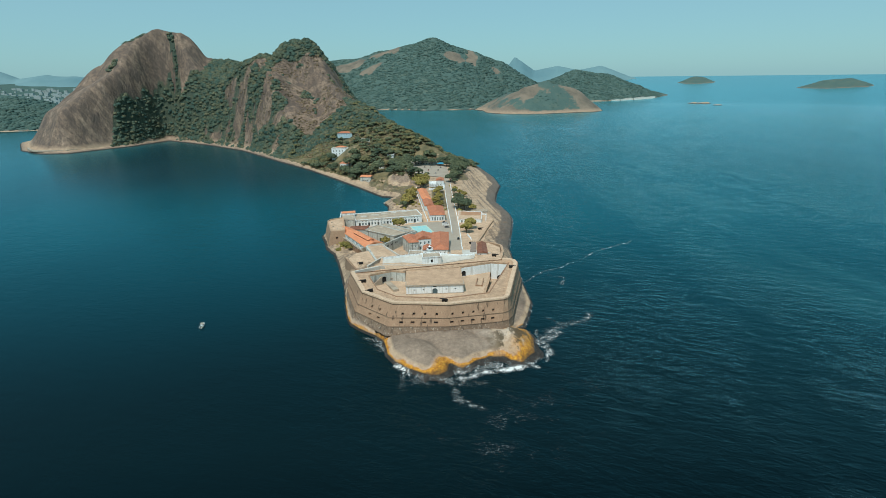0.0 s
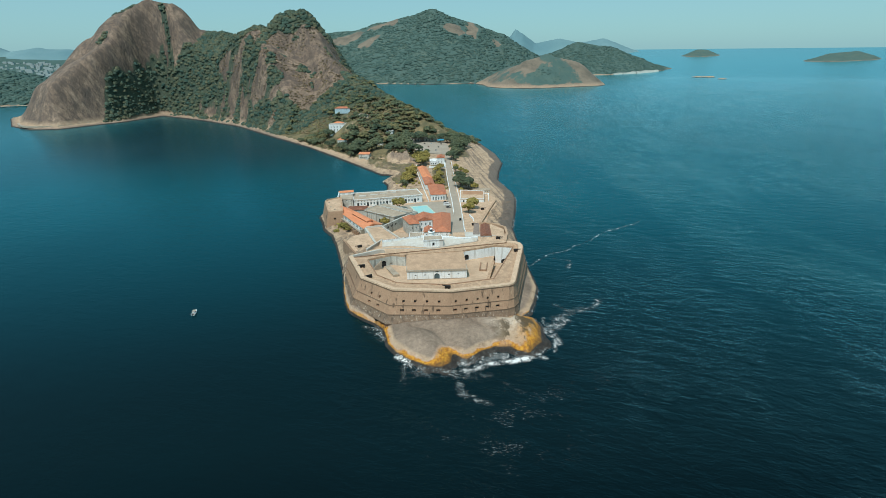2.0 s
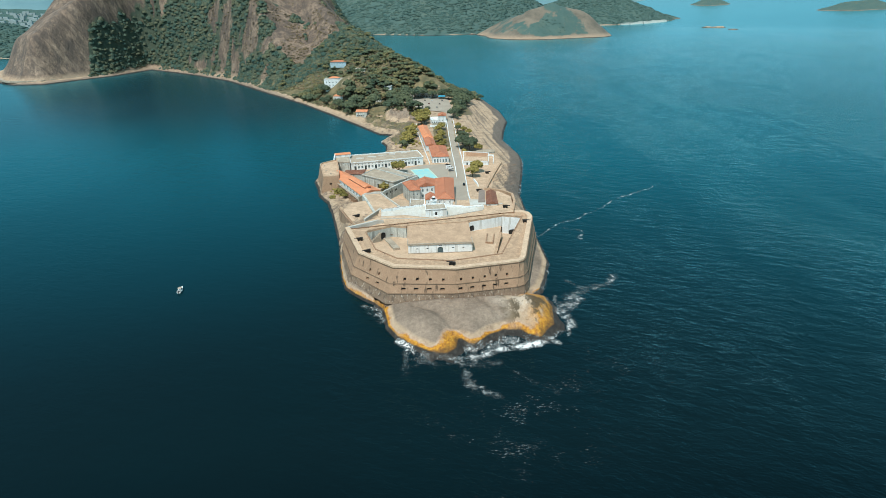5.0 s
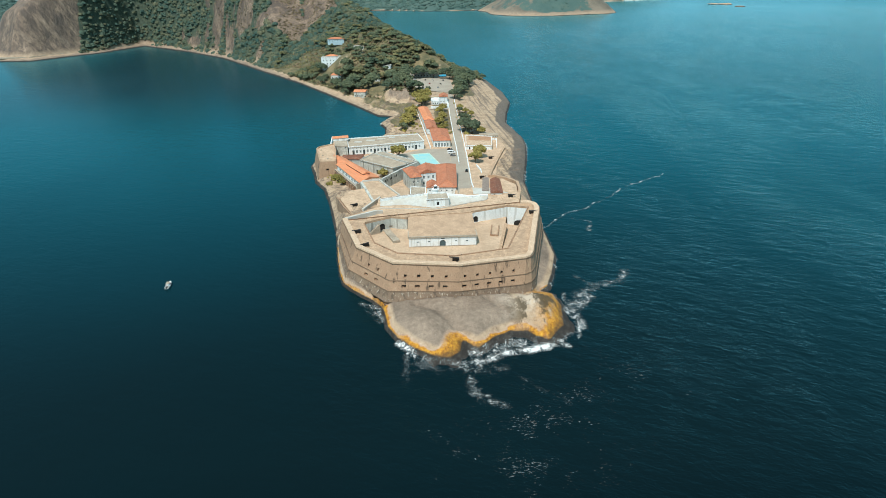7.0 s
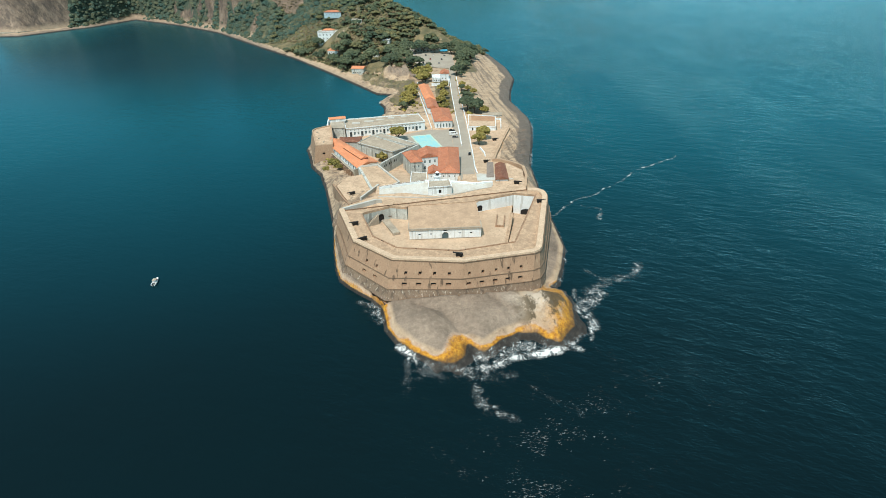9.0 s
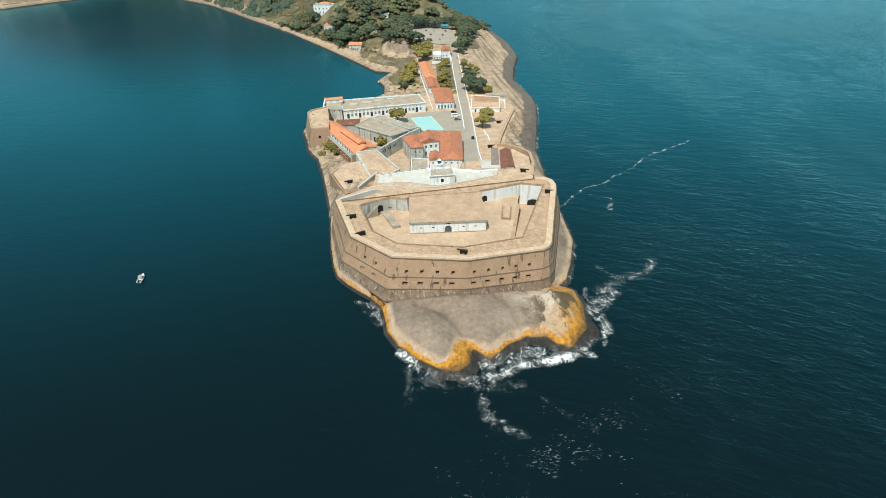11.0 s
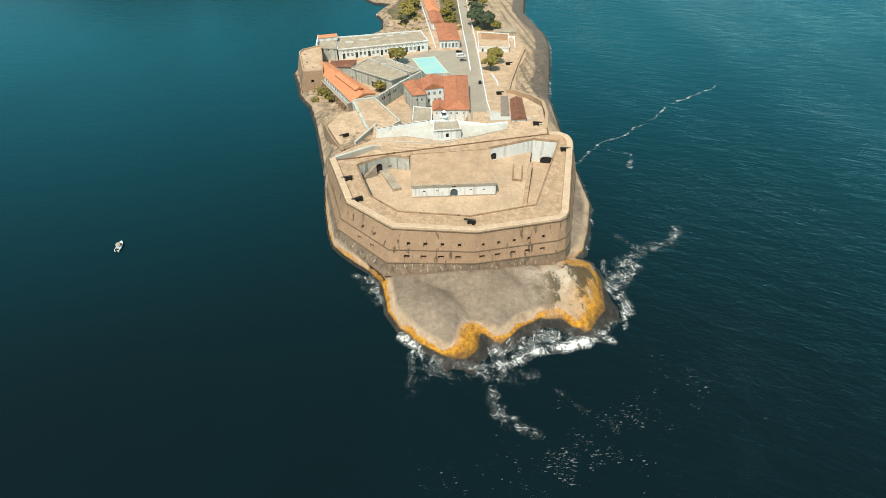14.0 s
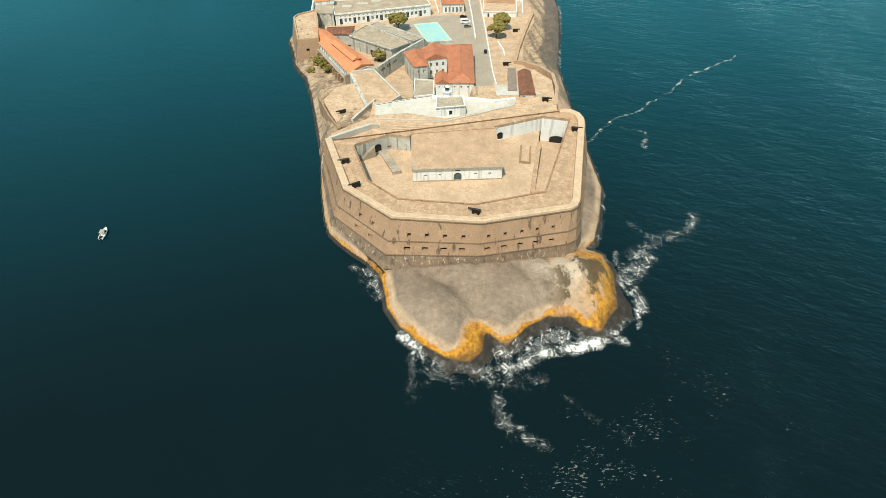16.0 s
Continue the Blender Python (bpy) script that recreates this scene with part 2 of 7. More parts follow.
    t.links.new(far.outputs[0], fm.inputs[0]); t.links.new(up.outputs[0], fm.inputs[1])
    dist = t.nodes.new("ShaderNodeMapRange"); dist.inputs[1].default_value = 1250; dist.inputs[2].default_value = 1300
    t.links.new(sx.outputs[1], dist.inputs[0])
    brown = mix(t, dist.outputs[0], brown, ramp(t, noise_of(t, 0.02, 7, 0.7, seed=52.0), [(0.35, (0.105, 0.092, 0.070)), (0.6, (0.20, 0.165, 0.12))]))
    c = mix(t, fm.outputs[0], c, brown)
    soil = ramp(t, noise_of(t, 0.06, 7, 0.7, seed=21.0), [(0.28, (0.05, 0.055, 0.026)), (0.46, (0.12, 0.105, 0.05)), (0.62, (0.235, 0.18, 0.09))])
    # far woods: the blue of distance haze is mixed into the ground colour
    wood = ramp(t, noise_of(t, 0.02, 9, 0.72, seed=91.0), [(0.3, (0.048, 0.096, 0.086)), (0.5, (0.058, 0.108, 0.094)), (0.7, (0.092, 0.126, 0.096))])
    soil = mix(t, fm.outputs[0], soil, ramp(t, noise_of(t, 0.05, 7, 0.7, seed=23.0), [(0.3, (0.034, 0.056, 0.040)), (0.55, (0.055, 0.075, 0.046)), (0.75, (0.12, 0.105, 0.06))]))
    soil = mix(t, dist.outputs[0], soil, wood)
    veg = edged(sep.outputs[0], noise_of(t, 0.05, 8, 0.7, seed=31.0), 1.1, 0.42, 0.58)
    c = mix(t, veg, c, soil)
    # weed: dark band at the water, orange above it
    def height(seed, amount, shift):
        a = t.nodes.new("ShaderNodeMath"); a.operation = "MULTIPLY_ADD"
        t.links.new(noise_of(t, 0.13, 7, 0.62, seed=seed), a.inputs[0]); a.inputs[1].default_value = -amount
        s = t.nodes.new("ShaderNodeMath"); s.operation = "ADD"; s.inputs[1].default_value = shift
        t.links.new(sx.outputs[2], s.inputs[0]); t.links.new(s.outputs[0], a.inputs[2])
        return a.outputs[0]
    def below(h, lo, hi):
        r = t.nodes.new("ShaderNodeMapRange"); r.interpolation_type = "SMOOTHSTEP"
        r.inputs[1].default_value = lo; r.inputs[2].default_value = hi; r.inputs[3].default_value = 1.0; r.inputs[4].default_value = 0.0
        t.links.new(h, r.inputs[0])
        return r.outputs[0]
    def times(a, k):
        m2 = t.nodes.new("ShaderNodeMath"); m2.operation = "MULTIPLY"
        t.links.new(a, m2.inputs[0])
        if hasattr(k, "is_linked"):
            t.links.new(k, m2.inputs[1])
        else:
            m2.inputs[1].default_value = k
        return m2.outputs[0]
    # the east slope: dark streaks that run down to the sea, over paler rock
    def span(v, lo, hi):
        r = t.nodes.new("ShaderNodeMapRange"); r.inputs[1].default_value = lo; r.inputs[2].default_value = hi
        t.links.new(v, r.inputs[0])
        return r.outputs[0]
    c = mix(t, times(times(times(st, span(sx.outputs[0], 66, 50)), span(sx.outputs[1], 5, 40)), span(sx.outputs[1], 420, 380)), c, (0.13, 0.095, 0.07))
    east = times(times(span(sx.outputs[0], 62, 76), span(sx.outputs[1], 62, 90)), span(sx.outputs[1], 590, 540))
    m1 = t.nodes.new("ShaderNodeMapping"); m1.inputs["Rotation"].default_value = (0, 0, radians(86))
    m2 = t.nodes.new("ShaderNodeMapping"); m2.inputs["Scale"].default_value = (0.045, 1.0, 0.1)
    t.links.new(geo.outputs["Position"], m1.inputs[0]); t.links.new(m1.outputs[0], m2.inputs[0])
    en = add(t, "TexNoise", Scale=0.30, Detail=6.0, Roughness=0.66)
    t.links.new(m2.outputs[0], en.inputs["Vector"])
    est = ramp(t, en.outputs[0], [(0.48, grey(0)), (0.60, grey(0.72))])
    belt = times(times(times(greyed, span(sx.outputs[0], 60, 80)), span(sx.outputs[1], 90, 140)), span(sx.outputs[1], 640, 570))
    c = mix(t, times(belt, 0.8), c, ramp(t, noise_of(t, 0.4, 6, 0.65, seed=88.0), [(0.35, (0.085, 0.07, 0.055)), (0.65, (0.15, 0.125, 0.10))]))
    c = mix(t, times(est, east), c, (0.11, 0.085, 0.065))
    # crevices down the west cliff
    cm = t.nodes.new("ShaderNodeMapping"); cm.inputs["Rotation"].default_value = (0, 0, radians(-28))
    cs = t.nodes.new("ShaderNodeMapping"); cs.inputs["Scale"].default_value = (0.28, 1.0, 0.4)
    t.links.new(geo.outputs["Position"], cm.inputs[0]); t.links.new(cm.outputs[0], cs.inputs[0])
    cn = add(t, "TexNoise", Scale=0.2, Detail=5.0, Roughness=0.6)
    t.links.new(cs.outputs[0], cn.inputs["Vector"])
    crack = ramp(t, cn.outputs[0], [(0.47, grey(0)), (0.495, grey(0.55)), (0.505, grey(0.55)), (0.53, grey(0))])
    crack2 = ramp(t, cn.outputs[0], [(0.34, grey(0.7)), (0.42, grey(0))])
    west = times(times(span(sx.outputs[0], -8, -16), span(sx.outputs[1], 50, 66)), span(sx.outputs[1], 350, 300))
    ea = t.nodes.new("ShaderNodeMath"); ea.operation = "ADD"
    t.links.new(west, ea.inputs[0]); t.links.new(times(times(span(sx.outputs[0], 64, 70), span(sx.outputs[1], 90, 104)), span(sx.outputs[1], 260, 215)), ea.inputs[1])
    west = ea.outputs[0]
    c = mix(t, times(crack2, west), c, (0.17, 0.115, 0.08))
    c = mix(t, times(crack, west), c, (0.075, 0.055, 0.042))
    # salt-bleached rim, and above the water a broad belt of orange weed
    wn1 = noise_of(t, 0.22, 8, 0.68, seed=61.0)
    c = mix(t, times(edged(sep.outputs[1], wn1, 0.5, 0.3, 0.5), 0.8), c, ramp(t, noise_of(t, 0.5, 7, 0.7, seed=63.0), [(0.3, (0.32, 0.20, 0.13)), (0.55, (0.47, 0.33, 0.23)), (0.75, (0.58, 0.46, 0.35))]))
    weed = ramp(t, noise_of(t, 0.7, 8, 0.74, seed=17.0), [(0.28, (0.09, 0.04, 0.008)), (0.42, (0.34, 0.135, 0.010)), (0.56, (0.54, 0.25, 0.014)), (0.75, (0.62, 0.38, 0.06))])
    patchy = ramp(t, noise_of(t, 0.07, 5, 0.6, seed=83.0), [(0.30, grey(0.35)), (0.45, grey(1))])
    c = mix(t, times(edged(sep.outputs[1], noise_of(t, 0.35, 8, 0.7, seed=13.0), 0.55, 0.52, 0.68), patchy), c, weed)
    c = mix(t, times(times(edged(sep.outputs[1], noise_of(t, 0.3, 7, 0.7, seed=14.0), 0.5, 0.82, 1.0), 0.7), patchy), c, (0.055, 0.032, 0.012))
    wet = ramp(t, noise_of(t, 0.5, 7, 0.7, (1.0, 0.4, 1.0), 73.0), [(0.3, (0.008, 0.007, 0.005)), (0.48, (0.022, 0.018, 0.014)), (0.68, (0.062, 0.054, 0.044))])
    c = mix(t, below(height(71.0, 1.2, 0.6), 1.0, 1.6), c, wet)
    c = mix(t, below(height(72.0, 0.8, 0.4), 0.1, 0.5), c, (0.016, 0.013, 0.010))
    cream = times(times(times(ramp(t, noise_of(t, 0.12, 6, 0.66, seed=96.0), [(0.40, grey(0)), (0.56, grey(0.8))]), span(sx.outputs[0], 42, 50)), span(sx.outputs[1], -4, -10)), span(sx.outputs[2], 3.0, 4.5))
    c = mix(t, cream, c, (0.56, 0.47, 0.37))
    # mossy hollows in the broken east end of the front rock
    hollow = ramp(t, noise_of(t, 0.13, 6, 0.66, (1.0, 0.7, 1.0), 93.0), [(0.47, grey(0)), (0.54, grey(0.9))])
    gold = ramp(t, noise_of(t, 0.11, 6, 0.66, (1.0, 0.6, 1.0), 101.0), [(0.40, grey(0)), (0.52, grey(0.85))])
    c = mix(t, times(times(times(gold, span(sx.outputs[0], 57, 64)), span(sx.outputs[1], 1, -5)), span(sx.outputs[2], 2.0, 2.8)), c, weed)
    c = mix(t, times(times(times(hollow, span(sx.outputs[0], 46, 54)), span(sx.outputs[1], 0, -8)), span(sx.outputs[2], 2.2, 3.2)), c, (0.075, 0.052, 0.024))
    # thin joints and pits
    jn = t.nodes.new("ShaderNodeTexVoronoi"); jn.feature = "DISTANCE_TO_EDGE"; jn.inputs["Scale"].default_value = 0.11
    jw = t.nodes.new("ShaderNodeVectorMath"); jw.operation = "MULTIPLY_ADD"; jw.inputs[1].default_value = (9, 9, 9)
    jnz = add(t, "TexNoise", Scale=0.12, Detail=6.0, Roughness=0.6)
    t.links.new(geo.outputs["Position"], jnz.inputs["Vector"]); t.links.new(jnz.outputs["Color"], jw.inputs[0]); t.links.new(geo.outputs["Position"], jw.inputs[2])
    t.links.new(jw.outputs[0], jn.inputs["Vector"])
    jl = times(ramp(t, jn.outputs["Distance"], [(0.003, grey(0.4)), (0.012, grey(0))]), ramp(t, noise_of(t, 0.1, 4, 0.6, seed=79.0), [(0.5, grey(0)), (0.62, grey(1))]))
    near_only = span(sx.outputs[1], 260, 200)
    c = mix(t, times(jl, near_only), c, (0.06, 0.05, 0.04))
    pit = ramp(t, noise_of(t, 2.2, 6, 0.75, seed=85.0), [(0.34, grey(0.3)), (0.44, grey(0))])
    c = mix(t, times(pit, near_only), c, (0.10, 0.08, 0.06))
    t.links.new(c, b.inputs["Base Color"])
    hs = t.nodes.new("ShaderNodeMath"); hs.operation = "MULTIPLY_ADD"
    near_m = t.nodes.new("ShaderNodeMath"); near_m.operation = "SUBTRACT"; near_m.inputs[0].default_value = 1.0
    t.links.new(dist.outputs[0], near_m.inputs[1])
    big_h = t.nodes.new("ShaderNodeMath"); big_h.operation = "MULTIPLY"
    t.links.new(fm.outputs[0], big_h.inputs[0]); t.links.new(near_m.outputs[0], big_h.inputs[1])
    big_k = t.nodes.new("ShaderNodeMath"); big_k.operation = "MULTIPLY_ADD"; big_k.inputs[1].default_value = 10.0; big_k.inputs[2].default_value = 1.2
    t.links.new(big_h.outputs[0], big_k.inputs[0])
    t.links.new(noise_of(t, 0.06, 8, 0.65, (1, 1, 0.6), 43.0), hs.inputs[0]); t.links.new(big_k.outputs[0], hs.inputs[1])
    mid_h = t.nodes.new("ShaderNodeMath"); mid_h.operation = "MULTIPLY_ADD"; mid_h.inputs[1].default_value = 1.6
    t.links.new(noise_of(t, 0.3, 6, 0.65, seed=47.0), mid_h.inputs[0]); t.links.new(noise_of(t, 1.0, 8, 0.7, seed=41.0), mid_h.inputs[2])
    t.links.new(mid_h.outputs[0], hs.inputs[2])
    bump(t, b, hs.outputs[0], 0.6, 0.7)
    return m


M["rock"] = rock_material()


def foliage(name, dark, mid, light, depth=1.0):
    """Leaf masses: every crown has its own tone, broken up by light and dark sprays of leaves."""
    m, t, b = nodes_of(name, 0.75)
    g = t.nodes.new("ShaderNodeNewGeometry")
    c1 = ramp(t, g.outputs["Random Per Island"], [(0.0, dark), (0.55, mid), (1.0, light)])
    c2 = ramp(t, noise_of(t, 0.035, 4, 0.6), [(0.35, dark), (0.65, light)])
    c = mix(t, 0.55, c1, c2)
    sprays = ramp(t, noise_of(t, 0.55, 6, 0.72, seed=5.0), [(0.34, grey(1 - 0.5 * depth)), (0.5, grey(1.0)), (0.66, grey(1 + 0.5 * depth))])
    t.links.new(mix(t, 1.0, c, sprays, "MULTIPLY"), b.inputs["Base Color"])
    b.inputs["Specular IOR Level"].default_value = 0.15
    bump(t, b, noise_of(t, 0.7, 6, 0.75, seed=9.0), depth, 1.6)
    return m


M["leaf"] = foliage("dark_foliage", (0.044, 0.070, 0.048), (0.080, 0.112, 0.066), (0.16, 0.17, 0.088))
M["leaf_dry"] = foliage("olive_foliage", (0.135, 0.125, 0.036), (0.25, 0.215, 0.058), (0.40, 0.315, 0.095))
# far and island leaves carry the distance haze as a blue-grey tint
M["leaf_far"] = foliage("hazed_distant_forest", (0.050, 0.098, 0.090), (0.058, 0.110, 0.098), (0.082, 0.126, 0.102), 0.35)
M["leaf_isle"] = foliage("hazed_island_scrub", (0.10, 0.125, 0.10), (0.135, 0.155, 0.115), (0.185, 0.185, 0.135), 0.4)
M["leaf_mid"] = foliage("mixed_foliage", (0.070, 0.078, 0.040), (0.130, 0.130, 0.060), (0.22, 0.195, 0.09))
# mountain leaves hold a little blue distance haze in their green
M["leaf_hill"] = foliage("mountain_foliage", (0.036, 0.074, 0.062), (0.056, 0.098, 0.076), (0.100, 0.128, 0.086))
M["leaf_hill_light"] = foliage("mountain_scrub_foliage", (0.05, 0.078, 0.054), (0.082, 0.104, 0.066), (0.15, 0.145, 0.086))
M["leaf_scrub"] = foliage("dry_scrub", (0.075, 0.064, 0.038), (0.145, 0.112, 0.064), (0.24, 0.18, 0.105))
M["bark"] = plain("bark", (0.12, 0.085, 0.06), 0.9)


def sea_material():
    m, t, b = nodes_of("sea_water", 0.12)
    t.nodes.remove(b)
    out = t.nodes["Material Output"]
    geo = t.nodes.new("ShaderNodeNewGeometry")
    sp = t.nodes.new("ShaderNodeSeparateXYZ"); t.links.new(geo.outputs["Position"], sp.inputs[0])

    def span(v, lo, hi, a=0.0, z=1.0, soft=True):
        r = t.nodes.new("ShaderNodeMapRange")
        r.interpolation_type = "SMOOTHSTEP" if soft else "LINEAR"
        for k, q in zip((1, 2, 3, 4), (lo, hi, a, z)):
            r.inputs[k].default_value = q
        t.links.new(v, r.inputs[0])
        return r.outputs[0]

    def calc(op, a, k, c0=None):
        q = t.nodes.new("ShaderNodeMath"); q.operation = op
        for sock, v in zip(q.inputs, (a, k, c0)):
            if v is None:
                continue
            if hasattr(v, "is_linked"):
                t.links.new(v, sock)
            else:
                sock.default_value = v
        return q.outputs[0]

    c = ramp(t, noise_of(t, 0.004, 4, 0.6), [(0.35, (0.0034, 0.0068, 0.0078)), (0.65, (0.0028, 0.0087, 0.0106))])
    # vignette-like darkening of the nearest water, put into the base colour
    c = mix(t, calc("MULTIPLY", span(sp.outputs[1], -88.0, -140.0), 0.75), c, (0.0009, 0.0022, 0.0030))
    # the bay's greener, paler water: its brightening with distance is put into the colour
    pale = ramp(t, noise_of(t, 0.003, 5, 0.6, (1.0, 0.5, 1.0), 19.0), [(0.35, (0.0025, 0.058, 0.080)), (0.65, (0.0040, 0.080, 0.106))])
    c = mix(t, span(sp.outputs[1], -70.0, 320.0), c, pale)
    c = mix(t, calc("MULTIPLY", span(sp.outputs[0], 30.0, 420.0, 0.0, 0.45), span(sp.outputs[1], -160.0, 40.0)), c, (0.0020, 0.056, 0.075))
    # haze towards the horizon, put into the far water's colour
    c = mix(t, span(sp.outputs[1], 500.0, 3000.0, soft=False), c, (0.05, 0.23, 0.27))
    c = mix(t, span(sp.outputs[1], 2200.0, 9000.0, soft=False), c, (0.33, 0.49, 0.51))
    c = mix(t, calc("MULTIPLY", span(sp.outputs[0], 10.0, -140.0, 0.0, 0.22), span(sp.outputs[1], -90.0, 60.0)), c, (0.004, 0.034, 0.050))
    # the mountain's dark reflection in the cove, put into the water's colour
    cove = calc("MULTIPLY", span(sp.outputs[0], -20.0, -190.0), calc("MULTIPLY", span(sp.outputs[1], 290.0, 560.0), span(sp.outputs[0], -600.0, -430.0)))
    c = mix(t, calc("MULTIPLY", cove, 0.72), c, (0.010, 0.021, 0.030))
    # long calm slicks curving across the bay, their sheen put into the base colour
    def slick(cx, cy, radius, width, seed):
        wob = calc("MULTIPLY_ADD", noise_of(t, 0.006, 5, 0.6, seed=seed), 130.0, -radius - 65.0)
        ds = t.nodes.new("ShaderNodeVectorMath"); ds.operation = "DISTANCE"; ds.inputs[1].default_value = (cx, cy, 0)
        t.links.new(geo.outputs["Position"], ds.inputs[0])
        return span(calc("ABSOLUTE", calc("ADD", ds.outputs["Value"], wob), None), 0.0, width, 1.0, 0.0)
    sl = calc("MAXIMUM", slick(1463, 265, 1220, 42, 3.0), slick(1310, 140, 1010, 30, 4.0))
    patch = calc("MULTIPLY", sl, ramp(t, noise_of(t, 0.008, 5, 0.6, seed=77.0), [(0.4, grey(0.2)), (0.6, grey(0.6))]))
    c = mix(t, calc("MULTIPLY", patch, span(sp.outputs[0], 200.0, 330.0, soft=False)), c, (0.028, 0.110, 0.130))
    # waves: a wind sea east of the fort, nearly calm in its lee to the west
    lee = span(calc("MULTIPLY_ADD", sp.outputs[1], -0.25, sp.outputs[0]), -60.0, 70.0, 0.25, 1.0)
    far = span(sp.outputs[1], 250.0, 1900.0, 1.0, 0.12, soft=False)
    turned = t.nodes.new("ShaderNodeMapping"); turned.inputs["Rotation"].default_value = (0, 0, radians(24))
    t.links.new(geo.outputs["Position"], turned.inputs[0])
    def wave(scale, detail, stretch, seed):
        mp = add(t, "Mapping"); mp.inputs["Scale"].default_value = stretch; mp.inputs["Location"].default_value = (seed, seed, seed)
        n = add(t, "TexNoise", Scale=scale, Detail=detail, Roughness=0.6)
        t.links.new(turned.outputs[0], mp.inputs[0]); t.links.new(mp.outputs[0], n.inputs["Vector"])
        return n.outputs["Fac"]
    h = calc("MULTIPLY_ADD", wave(0.11, 4.0, (0.65, 1.35, 1.0), 3.0), 2.4, wave(0.42, 5.0, (0.7, 1.3, 1.0), 8.0))
    chop = calc("MULTIPLY", wave(1.6, 2.0, (0.8, 1.2, 1.0), 21.0), calc("MULTIPLY", span(sp.outputs[1], 0.0, -60.0, 0.0, 0.55), span(noise_of(t, 0.05, 4, 0.65, seed=63.0), 0.40, 0.62)))
    h = calc("ADD", h, chop)
    gust = span(noise_of(t, 0.012, 4, 0.6, (1.0, 0.5, 1.0), 45.0), 0.35, 0.65, 0.55, 1.15)
    bp = add(t, "Bump", Distance=0.9)
    t.links.new(calc("MULTIPLY", calc("MULTIPLY", lee, far), calc("MULTIPLY", gust, 0.62)), bp.inputs["Strength"])
    t.links.new(h, bp.inputs["Height"])
    fres = add(t, "Fresnel", IOR=1.333)
    t.links.new(bp.outputs[0], fres.inputs["Normal"])
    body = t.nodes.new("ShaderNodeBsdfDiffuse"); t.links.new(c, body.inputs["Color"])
    gloss = t.nodes.new("ShaderNodeBsdfGlossy")
    t.links.new(ramp(t, fres.outputs[0], [(0.05, (0.15, 0.46, 0.57)), (0.72, (0.58, 0.88, 0.95)), (0.92, (0.86, 0.97, 0.99))]), gloss.inputs["Color"])
    t.links.new(ramp(t, noise_of(t, 0.006, 5, 0.6, (1.0, 0.35, 1.0), 5.0), [(0.4, grey(0.23)), (0.62, grey(0.19))]), gloss.inputs["Roughness"])
    t.links.new(bp.outputs[0], gloss.inputs["Normal"])
    ms = t.nodes.new("ShaderNodeMixShader")
    t.links.new(fres.outputs[0], ms.inputs[0]); t.links.new(body.outputs[0], ms.inputs[1]); t.links.new(gloss.outputs[0], ms.inputs[2])
    t.links.new(ms.outputs[0], out.inputs["Surface"])
    return m


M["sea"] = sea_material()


# ---- mesh helpers ----
def mesh_of(bm, name, mat, smooth=False):
    me = bpy.data.meshes.new(name)
    bmesh.ops.recalc_face_normals(bm, faces=bm.faces)
    bm.to_mesh(me)
    bm.free()
    for mt in (mat if isinstance(mat, (list, tuple)) else [mat]):
        me.materials.append(mt)
    if smooth:
        me.polygons.foreach_set("use_smooth", [True] * len(me.polygons))
    return me


def part(name, bm, mat, parent=None, label="", smooth=False):
    ob = new(name, mesh_of(bm, name, mat, smooth))
    ob.parent = parent
    return tagged(ob, label)


def thing(name, at, label, category, group="", kind=""):
    e = new(name)
    e.location = at
    e.empty_display_size = 0.5
    return tagged(e, label, category, group, kind)


def local(parent, bm):
    """Moves a bmesh that was built in world metres into its parent's place."""
    bmesh.ops.translate(bm, vec=-Vector(parent.location), verts=bm.verts)
    return bm


def wpart(name, bm, mat, parent, label="", smooth=False):
    return part(name, local(parent, bm), mat, parent, label, smooth)


def box(bm, x0, y0, z0, x1, y1, z1, m=None):
    v = [bm.verts.new(p) for p in ((x0, y0, z0), (x1, y0, z0), (x1, y1, z0), (x0, y1, z0), (x0, y0, z1), (x1, y0, z1), (x1, y1, z1), (x0, y1, z1))]
    if m is not None:
        for q in v:
            q.co = m @ q.co
    for f in ((0, 3, 2, 1), (4, 5, 6, 7), (0, 1, 5, 4), (1, 2, 6, 5), (2, 3, 7, 6), (3, 0, 4, 7)):
        bm.faces.new([v[i] for i in f])
    return bm


def tube(bm, a, b, r0, r1=None, n=10, caps=True):
    a, b = Vector(a), Vector(b)
    r1 = r0 if r1 is None else r1
    q = (b - a).to_track_quat("Z", "Y")
    ra, rb = [], []
    for i in range(n):
        d = q @ Vector((math.cos(i * math.tau / n), math.sin(i * math.tau / n), 0))
        ra.append(bm.verts.new(a + d * r0)); rb.append(bm.verts.new(b + d * r1))
    for i in range(n):
        bm.faces.new((ra[i], ra[(i + 1) % n], rb[(i + 1) % n], rb[i]))
    if caps:
        bm.faces.new(ra[::-1]); bm.faces.new(rb)
    return bm


def prism(bm, poly, z0, z1):
    """poly: (x, y) corners; z0, z1: a height or a function of x, y."""
    f0 = z0 if callable(z0) else (lambda x, y: z0)
    f1 = z1 if callable(z1) else (lambda x, y: z1)
    lo = [bm.verts.new((x, y, f0(x, y))) for x, y in poly]
    hi = [bm.verts.new((x, y, f1(x, y))) for x, y in poly]
    n = len(poly)
    for i in range(n):
        bm.faces.new((lo[i], lo[(i + 1) % n], hi[(i + 1) % n], hi[i]))
